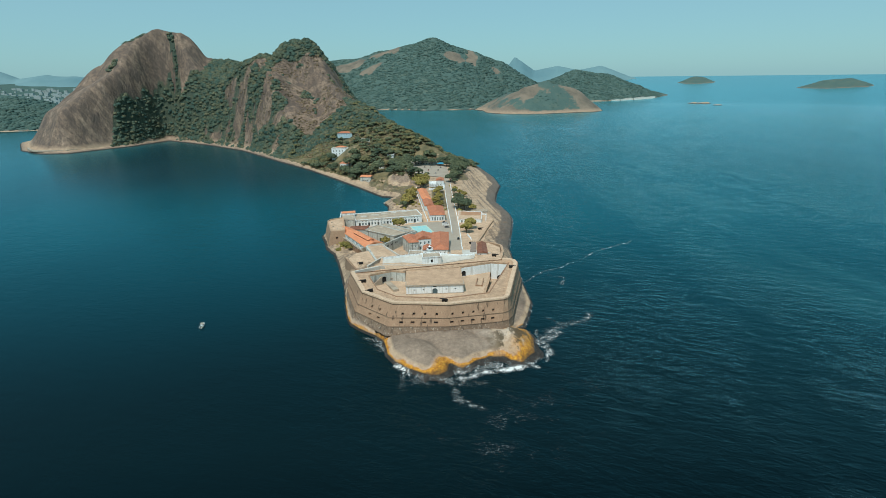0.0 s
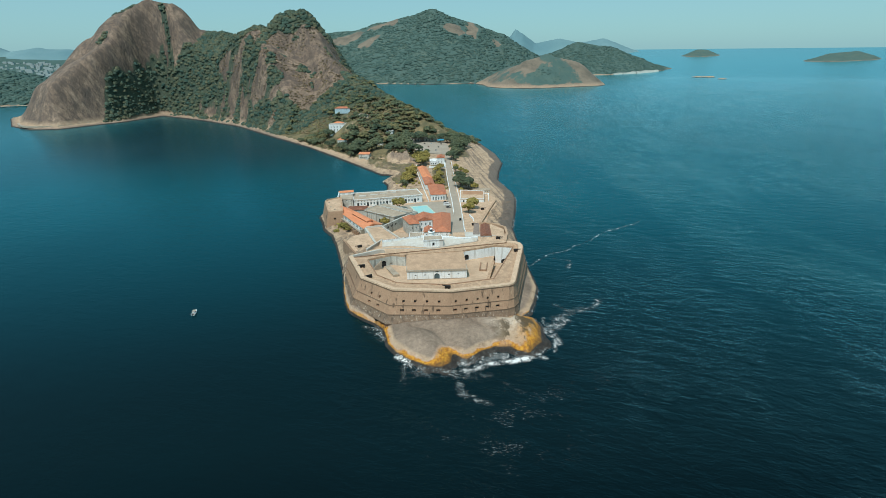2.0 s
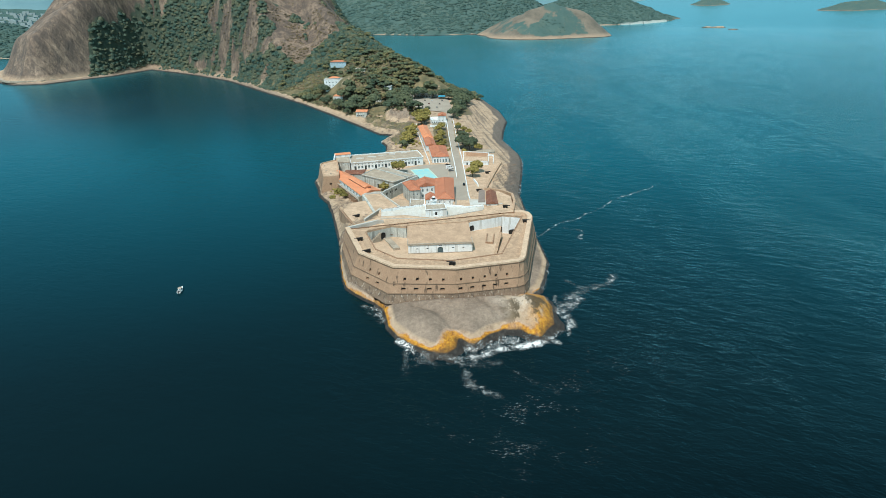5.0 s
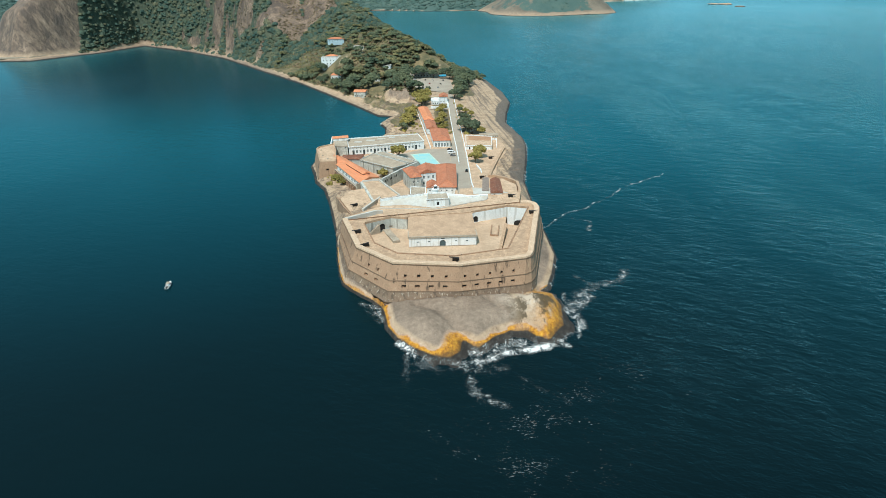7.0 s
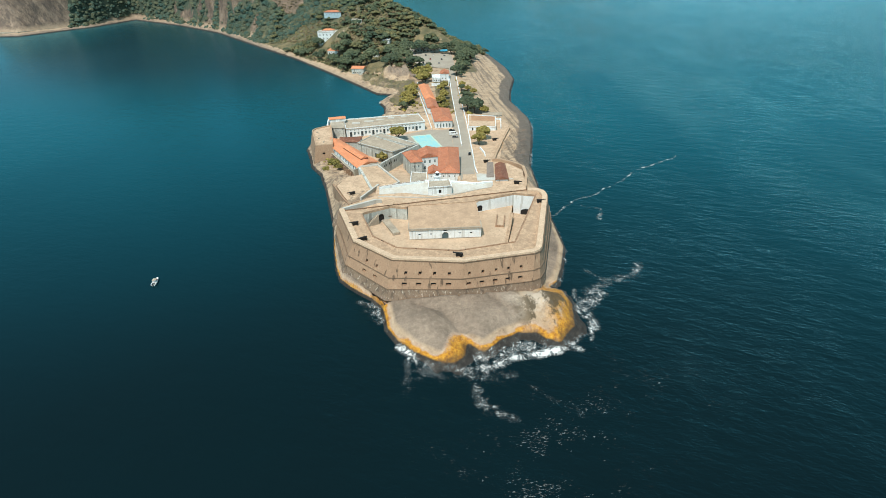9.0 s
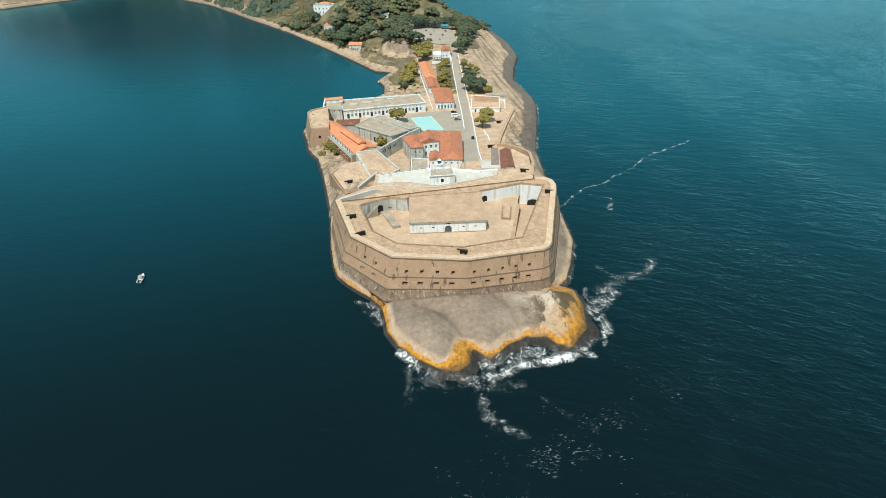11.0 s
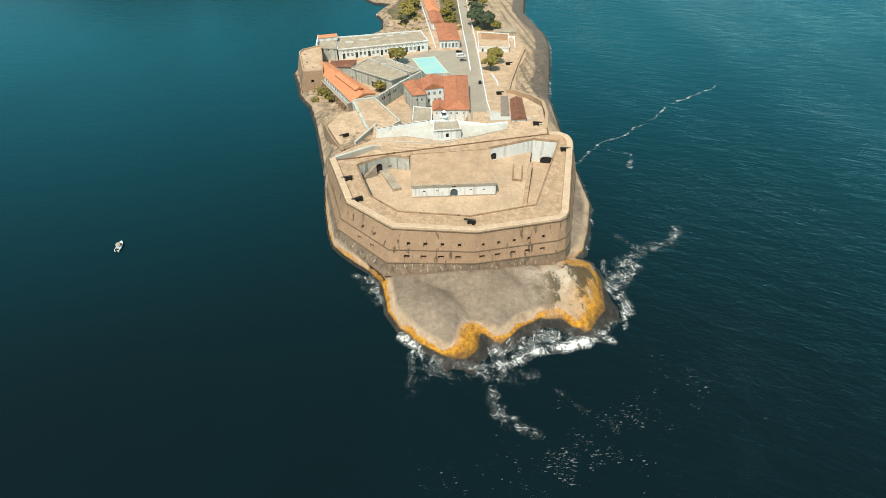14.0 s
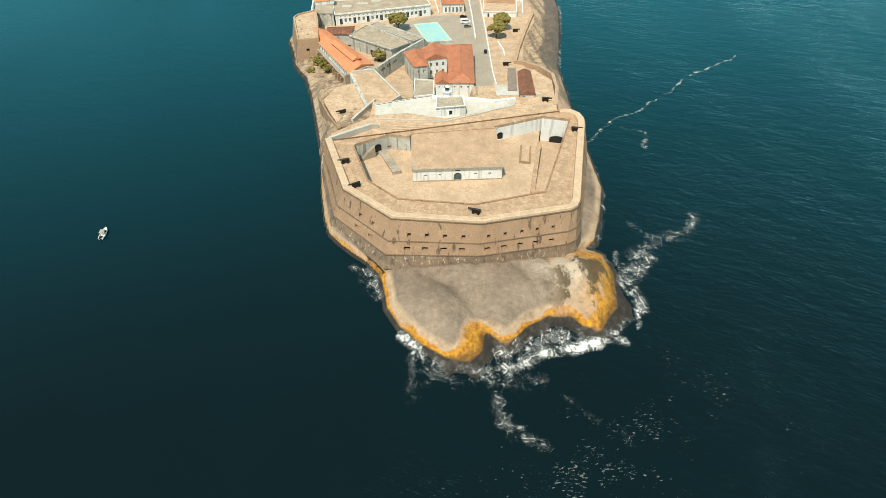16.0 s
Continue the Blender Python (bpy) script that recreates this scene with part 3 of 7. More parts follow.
    for ring in (hi, lo):
        if n <= 4:
            bm.faces.new(ring)
        else:
            tri = geometry.tessellate_polygon([[Vector((v.co.x, v.co.y, 0)) for v in ring]])
            for f in tri:
                bm.faces.new([ring[k] for k in f])
    return bm


def ring_slab(bm, outer, inner, z0, z1):
    """A slab with a hole: outer and inner outlines."""
    rings = {z: [bm.verts.new((x, y, z)) for loop in (outer, inner) for x, y in loop] for z in (z0, z1)}
    tri = geometry.tessellate_polygon([[Vector((x, y, 0)) for x, y in loop] for loop in (outer, inner)])
    for z in (z0, z1):
        for f in tri:
            bm.faces.new([rings[z][k] for k in f])
    base = 0
    for loop in (outer, inner):
        n = len(loop)
        for i in range(n):
            p, q = base + i, base + (i + 1) % n
            bm.faces.new((rings[z0][p], rings[z0][q], rings[z1][q], rings[z1][p]))
        base += n
    return bm


def frame_of(origin, heading):
    """Local x along the heading (degrees from +X), y to its left, at origin."""
    return Matrix.Translation(origin) @ Matrix.Rotation(radians(heading), 4, "Z")


# ---- the shape of the land ----
SHORE_FRONT = [(36, -40.5), (31.5, -41), (28.2, -37.5), (27, -43.5), (22.5, -47.5), (15.5, -46), (8, -41), (1, -33.5), (-3.5, -25), (-4.8, -16), (-5.8, -10.3), (-10, -4), (-15, 0.8), (-20, 6), (-24.6, 12), (-27.2, 21), (-30.2, 38)]
SHORE_WEST = [(-33.8, 66), (-38.5, 88), (-44, 115), (-50.5, 140), (-58.5, 155), (-62, 172), (-67.5, 192), (-66.5, 202), (-58, 228), (-34, 250), (-14, 275), (-15, 300), (-21, 318), (-15, 334), (-10, 345),
              (-24, 350), (-51, 399), (-86, 460), (-139, 549), (-213, 655), (-309, 798), (-408, 902), (-531, 1005)]
SHORE_FAR = [(-565, 907), (-602, 858), (-636, 805), (-687, 805), (-759, 864), (-850, 1000), (-850, 1200), (-600, 1400), (-200, 1350), (-40, 1150), (10, 900), (70, 720)]
SHORE_EAST = [(113, 542), (122, 460), (121, 400), (109, 350), (102, 311), (108, 255), (106, 230), (99, 194), (88, 145), (85, 94), (84, 71), (83, 34),
              (77, 14), (72, 3), (68, -1), (72.5, -4), (74, -14), (71, -29), (62.5, -38.5), (57, -36.5), (54.5, -32), (48, -32), (42, -35)]
SHORE = np.array(SHORE_FRONT + SHORE_WEST + SHORE_FAR + SHORE_EAST, float)
PLATEAU = np.array([(-4, -10), (27, -11), (58, -8), (64, 0), (80, 55), (79, 68), (73, 100), (70, 120), (66, 138), (74, 180), (85, 205), (88, 232), (74, 262),
                    (68, 300), (66, 345), (70, 400), (80, 470), (80, 520), (10, 530), (-4, 490), (2, 440), (8, 400), (10, 380), (14, 300), (10, 262), (-30, 222), (-48, 213), (-60, 196),
                    (-55, 163), (-43, 160), (-26, 120), (-16, 112), (-12, 82), (-26, 58), (-27, 36), (-23, 16)], float)


def lattice(seed, n=128):
    return np.random.RandomState(seed).rand(n, n)


LAT = lattice(5)


def vnoise(x, y):
    n = LAT.shape[0]
    xi, yi = np.floor(x).astype(int), np.floor(y).astype(int)
    fx, fy = x - xi, y - yi
    fx, fy = fx * fx * (3 - 2 * fx), fy * fy * (3 - 2 * fy)
    a, b = LAT[xi % n, yi % n], LAT[(xi + 1) % n, yi % n]
    c, d = LAT[xi % n, (yi + 1) % n], LAT[(xi + 1) % n, (yi + 1) % n]
    return (a * (1 - fx) + b * fx) * (1 - fy) + (c * (1 - fx) + d * fx) * fy


def fbm(x, y, size, octaves=5, gain=0.5):
    """Smooth noise from -1 to 1."""
    s, amp, tot = 0.0, 1.0, 0.0
    for o in range(octaves):
        s = s + amp * (vnoise(x / size * 2 ** o + 17.3 * o, y / size * 2 ** o + 9.1 * o) * 2 - 1)
        tot += amp
        amp *= gain
    return s / tot


def segdist(x, y, a, b):
    ax, ay, bx, by = a[0], a[1], b[0], b[1]
    dx, dy = bx - ax, by - ay
    t = np.clip(((x - ax) * dx + (y - ay) * dy) / (dx * dx + dy * dy + 1e-9), 0, 1)
    return np.hypot(x - ax - t * dx, y - ay - t * dy), t


def signed(x, y, poly):
    """Distance to the outline, positive inside."""
    best = np.full(x.shape, 1e9)
    inside = np.zeros(x.shape, bool)
    n = len(poly)
    for i in range(n):
        a, b = poly[i], poly[(i + 1) % n]
        best = np.minimum(best, segdist(x, y, a, b)[0])
        hit = (a[1] > y) != (b[1] > y)
        with np.errstate(divide="ignore", invalid="ignore"):
            inside ^= hit & (x < (b[0] - a[0]) * (y - a[1]) / (b[1] - a[1] + 1e-12) + a[0])
    return np.where(inside, best, -best)


def smooth(a, b, v):
    t = np.clip((v - a) / (b - a), 0, 1)
    return t * t * (3 - 2 * t)


def yard_level(x, y):
    """The level of the ground inside the fort and along its causeway."""
    x, y = np.asarray(x, float), np.asarray(y, float)
    road = np.interp(y, [-20, 66, 71, 92, 165, 250, 300, 345, 400, 460, 530], [4.0, 4.0, 13.0, 13.5, 4.0, 4.0, 5.0, 7.0, 8.5, 10.0, 11.0])
    west = np.interp(y, [56, 64, 84, 92, 118, 128], [4.0, 13.0, 13.0, 9.5, 8.0, 4.2])
    inner = np.interp(y, [66, 71, 84, 90], [4.0, 13.0, 13.0, 4.0])
    k1, k2 = smooth(-6, -14, x), smooth(33.5, 36, x)
    return np.where(y > 165, road, road * k2 + (1 - k2) * (west * k1 + inner * (1 - k1)))


# crests: (x, y, height) from, (x, y, height) to, fall per metre, roundness at the top
CRESTS = [((-782, 884, 14), (-655, 1025, 184), 1.4, 22), ((-655, 1025, 184), (-598, 1050, 240), 1.5, 30), ((-598, 1050, 240), (-545, 1058, 268), 1.73, 45), ((-545, 1058, 268), (-500, 1066, 257), 2.20, 28),
          ((-500, 1066, 257), (-455, 1078, 191), 0.72, 26), ((-470, 1085, 187), (-315, 1050, 182), 0.60, 31), ((-315, 1050, 182), (-262, 915, 188), 0.83, 58),
          ((-262, 915, 186), (-232, 905, 219), 1.55, 22), ((-232, 905, 219), (-186, 895, 230), 1.86, 16), ((-186, 895, 228), (-130, 805, 125), 1.60, 12),
          ((-130, 805, 125), (-80, 725, 95), 1.12, 9), ((-80, 725, 95), (-20, 645, 59), 0.84, 16), ((-20, 645, 59), (28, 595, 36), 0.76, 18),
          ((28, 595, 36), (62, 562, 25), 0.75, 14), ((62, 562, 25), (92, 538, 9), 0.50, 10), ((-34, 452, 15), (-6, 432, 14), 0.45, 8),
          ((-60, 560, 42), (-105, 575, 24), 0.50, 14), ((-560, 1050, 236), (-630, 930, 100), 1.30, 40), ((-548, 1050, 238), (-580, 945, 92), 1.15, 55), ((-205, 890, 191), (-250, 780, 70), 1.06, 18)]


def land(x, y):
    ds = signed(x, y, SHORE)
    dp = np.maximum(0, -signed(x, y, PLATEAU))
    hill = np.full(x.shape, 0.0)
    for a, b, fall, soft in CRESTS:
        d, t = segdist(x, y, a, b)
        top = a[2] + (b[2] - a[2]) * t
        hill = np.maximum(hill, top - fall * (np.sqrt(d * d + soft * soft) - soft))
    rough = fbm(x, y, 90, 6, 0.55)
    ridged = 1 - np.abs(fbm(x + 300, y, 60, 4, 0.55)) * 2
    dome = 1 - 0.75 * smooth(-470, -520, x) * smooth(800, 850, y)          # the great dome is smoother than the rest
    hill = hill * (1 + 0.10 * rough * dome) + (rough * 9 + ridged * 4) * smooth(5, 70, hill) * dome
    base = np.where(ds > 0, 2.6 * (1 - np.exp(-ds / 2.0)) + np.clip(ds, 0, 45) * 0.075, np.maximum(ds, -12) * 0.45)
    shelf = smooth(-18, -30, y) * smooth(4, 18, x) + 0.8 * smooth(66, 70, x) * smooth(12, -2, y) * smooth(-42, -30, y)
    shelf = np.clip(shelf, 0, 1)
    low = 0.75 + 0.9 * fbm(x + 31, y * 0.5, 5, 4, 0.6)
    base = np.where(ds > 0, base + shelf * low * np.exp(-np.clip(ds, 0, 40) / 3.0), base * (1 - shelf) + shelf * (low + np.maximum(ds, -40) * 0.25))
    base = base + 1.6 * smooth(1, 12, ds) * smooth(2, -12, y) * smooth(85, 70, x)
    # smooth rock apron under the west face of the bastion
    west = smooth(2, -6, x) * smooth(72, 52, y) * smooth(-14, -8, y)
    base = np.where(ds > 0, base * (1 - west) + west * (3.4 * (1 - np.exp(-ds / 0.9)) + 0.45 * np.clip(ds, 0, 8)), base)
    # the front rock: a crease that runs down to the notch, with a swell on either side, and a broken east end
    crease = np.minimum(segdist(x + fbm(x, y, 6, 3) * 1.2, y, (10, -14), (19, -20))[0], np.minimum(segdist(x + fbm(x, y, 6, 3), y, (19, -20), (26, -31))[0], segdist(x, y, (40, -11), (47, -24))[0] + 1.5))
    rock = smooth(1.5, 7, ds) * smooth(-9, -13, y)
    bulge = 1.9 * np.exp(-((x - 9) / 9) ** 2 - ((y + 27) / 8) ** 2) + 1.7 * np.exp(-((x - 37) / 9) ** 2 - ((y + 24) / 7) ** 2) + 1.4 * np.exp(-((x - 60) / 6) ** 2 - ((y + 18) / 11) ** 2)
    broken = (1 - 2 * np.abs(fbm(x * 1.2 + 20, y * 0.8, 8, 4, 0.6))) * 1.5 * smooth(46, 53, x)
    pools = np.exp(-((x - 57.5) / 2.6) ** 2 - ((y + 14) / 4.5) ** 2) + np.exp(-((x - 57) / 2.6) ** 2 - ((y + 25) / 3.5) ** 2) + np.exp(-((x - 61.5) / 3.5) ** 2 - ((y + 5) / 2.2) ** 2)
    base = np.where(ds > 0, base + rock * (bulge - 1.5 * np.exp(-(crease / 2.2) ** 2) + broken + 0.35 * fbm(x, y, 5, 4)) - 1.3 * pools * smooth(0.5, 3, ds), base)
    u = np.clip(ds, 0, None) / (np.clip(ds, 0, None) + dp + 1e-6)
    near = 1 - smooth(520, 580, y)
    flat = yard_level(x, y) * u ** (0.8 - 0.42 * smooth(0, -14, x) * smooth(40, 70, y)) * near * smooth(0, 6, ds)
    crag = 1 - 2 * np.abs(fbm(x * 1.3 + 90, y * 0.8, 6, 4, 0.6))
    folds = 1 - 2 * np.abs(fbm(x * 1.6 + 40, y, 14, 4, 0.55))
    lump = (fbm(x, y, 16, 4) * 0.9 + (folds * 2.6 - 1.3) * smooth(20, 60, y) * (1 - 0.9 * smooth(0, 30, x)) + (crag * 1.5 - 0.7) * smooth(20, 60, y) * smooth(0, -12, x)) * smooth(1, 8, ds) * smooth(0.5, 6, dp)
    ledges = 1 - 2 * np.abs(fbm(x * 0.8 + 60, y * 1.7, 11, 5, 0.6))
    lump = lump + (1.9 * ledges - 0.6) * smooth(64, 70, x) * smooth(88, 104, y) * smooth(250, 205, y) * smooth(1.5, 6, ds) * smooth(0.3, 2.0, dp)
    knoll = smooth(1.25, 0.55, np.hypot((x - 1) / 22, (y - 408) / 24)) * smooth(2, 8, ds)
    lump = lump + knoll * (4.5 + 3.0 * crag) * smooth(28, 18, x)
    under = smooth(120, 126, y) * smooth(172, 164, y) * smooth(-18, -24, x)
    lump = lump * (1 - under) + under * np.minimum(lump * 0.5, 0)
    z = np.where(ds > 0, np.maximum(base, flat), base) + lump
    z = np.where(dp <= 0, np.minimum(z, flat - 0.35 + 0 * lump), z)
    high = hill * smooth(4, 60, ds) * np.maximum(smooth(508, 552, y), smooth(12, -22, x) * smooth(412, 450, y))
    z = np.where((high > z) & (high > 0), high + (z - high) * 0.12, z)
    return z, ds, dp, rough, hill


ROCK_A = np.array([(-900, 700), (-630, 770), (-604, 850), (-594, 895), (-594, 925), (-586, 958), (-572, 1004), (-545, 1036), (-522, 1040), (-490, 1014), (-445, 1006), (-440, 1060), (-430, 1110), (-450, 1400), (-900, 1400)], float)
ROCK_B = np.array([(-257, 862), (-235, 868), (-203, 866), (-162, 872), (-135, 905), (-105, 850), (-70, 770), (-92, 742), (-131, 734), (-156, 728), (-172, 705), (-188, 722), (-209, 738), (-245, 763), (-266, 780), (-312, 830), (-343, 866), (-304, 837), (-273, 815), (-265, 814), (-258, 820)], float)
ROCK_C = np.array([(-380, 942), (-287, 837), (-303, 845), (-358, 900)], float)
ROCK_D = np.array([(-428, 950), (-350, 880), (-359, 874), (-434, 940)], float)


def bare_rock(x, y):
    """How bare the mountain sides are: 1 naked rock, 0 covered with plants."""
    w = fbm(x, y, 55, 5, 0.6)
    fine = fbm(x + 7, y, 22, 4, 0.6)
    a = smooth(-6, 8, signed(x, y, ROCK_A) + w * 14)
    line = np.minimum(segdist(x + fine * 3, y, (-515, 1060), (-507, 1045))[0], segdist(x + fine * 3, y, (-507, 1045), (-497, 1020))[0])
    gully = 1 - smooth(2, 6, line - 3 * fine)
    gully = np.maximum(gully, 1 - smooth(4, 10, segdist(x, y, (-612, 1052), (-575, 1056))[0] - 8 * w))
    gully = np.maximum(gully, 1 - smooth(2, 6, segdist(x, y, (-622, 985), (-612, 996))[0] - 5 * fine))
    a = a * (1 - 0.9 * gully)
    b = smooth(-8, 10, signed(x, y, ROCK_B) + w * 12 + fine * 8)
    for cx, cy, r in ((-221, 832, 13), (-208, 850, 11), (-228, 777, 12), (-236, 800, 9), (-190, 770, 6), (-165, 800, 6)):
        b = np.minimum(b, smooth(0.4, 1.2, np.hypot(x - cx, y - cy) / r + fine * 1.2))
    b = b * (1 - 0.75 * smooth(0.18, 0.4, fine))
    c = 0.75 * smooth(-7, 7, np.maximum(signed(x, y, ROCK_C), signed(x, y, ROCK_D)) + w * 12 + fine * 6)
    e = 0.85 * smooth(-0.05, 0.2, fbm(x + 33, y, 38, 4, 0.6)) * smooth(-370, -335, x) * smooth(-120, -160, x) * smooth(690, 725, y) * smooth(890, 860, y)
    return np.maximum(np.maximum(a, b), np.maximum(c, e))


def spaced(a, b, step):
    return np.linspace(a, b, max(2, int(round((b - a) / step))) + 1)


def grid_mesh(name, xs, ys, Z, mat, keep=None, masks=None):
    nx, ny = len(xs), len(ys)
    X, Y = np.meshgrid(xs, ys)
    co = np.stack([X, Y, Z], -1).reshape(-1, 3)
    idx = np.arange(nx * ny).reshape(ny, nx)
    q = np.stack([idx[:-1, :-1], idx[:-1, 1:], idx[1:, 1:], idx[1:, :-1]], -1).reshape(-1, 4)
    if keep is not None:
        q = q[keep.reshape(-1)[q].any(1)]
    used = np.unique(q)
    remap = np.full(nx * ny, -1)
    remap[used] = np.arange(len(used))
    me = bpy.data.meshes.new(name)
    me.from_pydata(co[used].tolist(), [], remap[q].tolist())
    me.materials.append(mat)
    me.polygons.foreach_set("use_smooth", [True] * len(me.polygons))
    if masks is not None:
        at = me.color_attributes.new("masks", "FLOAT_COLOR", "POINT")
        at.data.foreach_set("color", np.concatenate([masks.reshape(-1, 3), np.ones((nx * ny, 1))], 1)[used].astype(np.float32).ravel())
    return new(name, me)


gx = np.concatenate([spaced(-880, -150, 5)[:-1], spaced(-150, -46, 2.0)[:-1], spaced(-46, 96, 1.0)[:-1], spaced(96, 150, 2.0)])
gy = np.concatenate([spaced(-62, 130, 1.0)[:-1], spaced(130, 600, 2.0)[:-1], spaced(600, 1300, 5)])
GX, GY = np.meshgrid(gx, gy)
GZ, GDS, GDP, GR, GH = land(GX, GY)
# where plants cover the ground, where weed grows, where the rock has gone grey
GBARE = bare_rock(GX, GY)
GVEG = np.maximum(0.9 * smooth(518, 536, GY), smooth(-2, -20, GX) * smooth(405, 440, GY)) * smooth(5, 14, GDS + GR * 8) * (1 - GBARE)
GVEG = np.maximum(GVEG, 0.62 * smooth(2, 6, GDS) * smooth(285, 300, GY) * (1 - smooth(400, 440, GY)) * smooth(20, 10, GX) * smooth(4, 10, GDS))
GVEG = np.maximum(GVEG, 0.66 * smooth(268, 280, GY) * (1 - smooth(395, 410, GY)) * smooth(30, 34, GX) * (1 - smooth(47, 49, GX)))
GVEG = np.maximum(GVEG, 0.7 * smooth(395, 410, GY) * smooth(60, 66, GX) * (1 - smooth(78, 88, GX)))
rim = 2.0 + 4.6 * np.exp(-((GX - 22.5) / 4.5) ** 2 - ((GY + 38) / 9) ** 2) + 6.5 * np.exp(-((GX - 67) / 7) ** 2 - ((GY + 22) / 13) ** 2) + 1.8 * fbm(GX + 11, GY, 7, 4)
rim = np.clip(rim, 0.8, 9) * np.where(GY > -4, 0.42, 1)
GWEED = np.clip(1.15 - GDS / (2 * rim), 0, 1) * np.maximum(1 - smooth(2, 10, GY), 0.9 * (1 - smooth(40, 75, GY)) * smooth(20, 0, GX))
GGREY = 0.85 * smooth(58, 64, GX) * (1 - smooth(55, 75, GY)) * smooth(-4, 4, GY) * smooth(1.5, 5, GDS)
GGREY = GGREY + 0.95 * smooth(2.5, 6, GDS) * (1 - smooth(0, 10, GY)) * (1 - smooth(46, 56, GX)) + 0.45 * smooth(50, 60, GX) * (1 - smooth(-6, 0, GY)) * smooth(0.1, 0.3, fbm(GX, GY + 9, 8, 3))
GGREY = GGREY + 1.0 * (1 - smooth(9, 13, GDS + 3 * fbm(GX, GY, 20, 4))) * smooth(100, 170, GY) * smooth(40, 70, GX) + 0.5 * (1 - smooth(0, 12, GDS)) * smooth(60, 200, GY) * smooth(40, 0, GX) + 0.35 * smooth(500, 700, GY)
GGREY = GGREY + 0.95 * smooth(0.8, 2.2, GDS) * smooth(2, -5, GX) * smooth(66, 50, GY) * smooth(-12, -8, GY)
GGREY = np.clip(GGREY, 0, 1)
GVEG = GVEG * (1 - 0.95 * smooth(1.2, 0.8, np.hypot((GX - 2) / 18, (GY - 400) / 22)))
GGREY = np.maximum(GGREY, 0.7 * smooth(1.2, 0.8, np.hypot((GX - 2) / 18, (GY - 402) / 16)))
for cx, cy, cr in ((52, 560, 13), (60, 548, 11), (32, 577, 7), (25, 562, 6), (-76, 545, 7)):
    GVEG = np.minimum(GVEG, np.maximum(0.62 + 0.25 * fbm(GX, GY, 8, 3), smooth(cr * 0.7, cr * 1.2, np.hypot(GX - cx, GY - cy))))
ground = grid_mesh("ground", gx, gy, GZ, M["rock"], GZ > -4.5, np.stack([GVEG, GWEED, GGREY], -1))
tagged(ground, "tan and grey granite headland with wooded slopes and rocky mountains", "ground", kind="structure")


# ---- sea ----
def sea_sheet():
    cx, cy = 12.0, -200.0
    rs = np.concatenate([np.linspace(0, 600, 31), np.linspace(640, 2600, 30), np.linspace(2660, 4700, 30)])
    n = 144
    verts, faces = [(cx, cy, 0.0)], []
    for r in rs[1:]:
        z = 108.0 * (max(0.0, r - 2700) / 2000) ** 1.6
        verts += [(cx + r * math.sin(i * math.tau / n), cy + r * math.cos(i * math.tau / n), z) for i in range(n)]
    for i in range(n):
        faces.append((0, 1 + i, 1 + (i + 1) % n))
    for k in range(len(rs) - 2):
        a, b = 1 + k * n, 1 + (k + 1) * n
        faces += [(a + i, b + i, b + (i + 1) % n, a + (i + 1) % n) for i in range(n)]
    me = bpy.data.meshes.new("sea")
    me.from_pydata(verts, [], faces)
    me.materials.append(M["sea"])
    me.polygons.foreach_set("use_smooth", [True] * len(me.polygons))
    me.flip_normals() if me.polygons[0].normal.z < 0 else None
    return tagged(new("sea", me), "deep teal open sea with fine wind ripples", "water", kind="structure")


def sea_z(x, y):
    return 108.0 * np.maximum(0.0, np.hypot(x - 12, y + 200) - 2700) ** 1.6 / 2000 ** 1.6


sea_sheet()


# ---- distant land ----
def far_land(name, label, crests, x0, y0, x1, y1, step, mat_rock, veg=0.8, rockline=6, size=120, amp=14, bare=()):
    xs, ys = spaced(x0, x1, step), spaced(y0, y1, step)
    X, Y = np.meshgrid(xs, ys)
    h = np.full(X.shape, -30.0)
    for a, b, fall, soft in crests:
        d, t = segdist(X, Y, a, b)
        h = np.maximum(h, a[2] + (b[2] - a[2]) * t - fall * (np.sqrt(d * d + soft * soft) - soft))
    r = fbm(X, Y, size, 6, 0.55)
    h = h + r * amp * smooth(-10, 60, h)
    base = sea_z(X, Y)
    h = h - base
    Z = base - 2 + np.maximum(h, -25)
    vm = np.clip(veg + 0.9 * fbm(X + 99, Y, size * 1.5, 5, 0.6), 0, 1) * smooth(rockline * 0.5, rockline * 2.2, h)
    for cx, cy, rx, ry in bare:
        vm = vm * smooth(0.5, 1.1, np.hypot((X - cx) / rx, (Y - cy) / ry) + 0.7 * fbm(X, Y, 60, 4, 0.6))
    masks = np.stack([np.clip(vm * 1.7, 0, 1), 0 * vm, 0.5 + 0 * vm], -1)
    ob = grid_mesh(name, xs, ys, Z, mat_rock, h > -6, masks)
    return tagged(ob, label, "hill", kind="structure"), (X, Y, Z, vm, h)


RANGE = [((-420, 2560, 210), (-232, 2560, 222), 0.62, 30), ((-232, 2560, 222), (-60, 2520, 262), 0.6, 30), ((-60, 2520, 262), (120, 2500, 304), 0.62, 30),
         ((120, 2500, 304), (290, 2480, 250), 0.66, 30), ((290, 2480, 250), (430, 2450, 196), 0.66, 30), ((430, 2450, 196), (640, 2420, 40), 0.66, 30),
         ((0, 2480, 200), (60, 2330, 90), 0.6, 30), ((320, 2460, 190), (360, 2200, 60), 0.6, 25)]
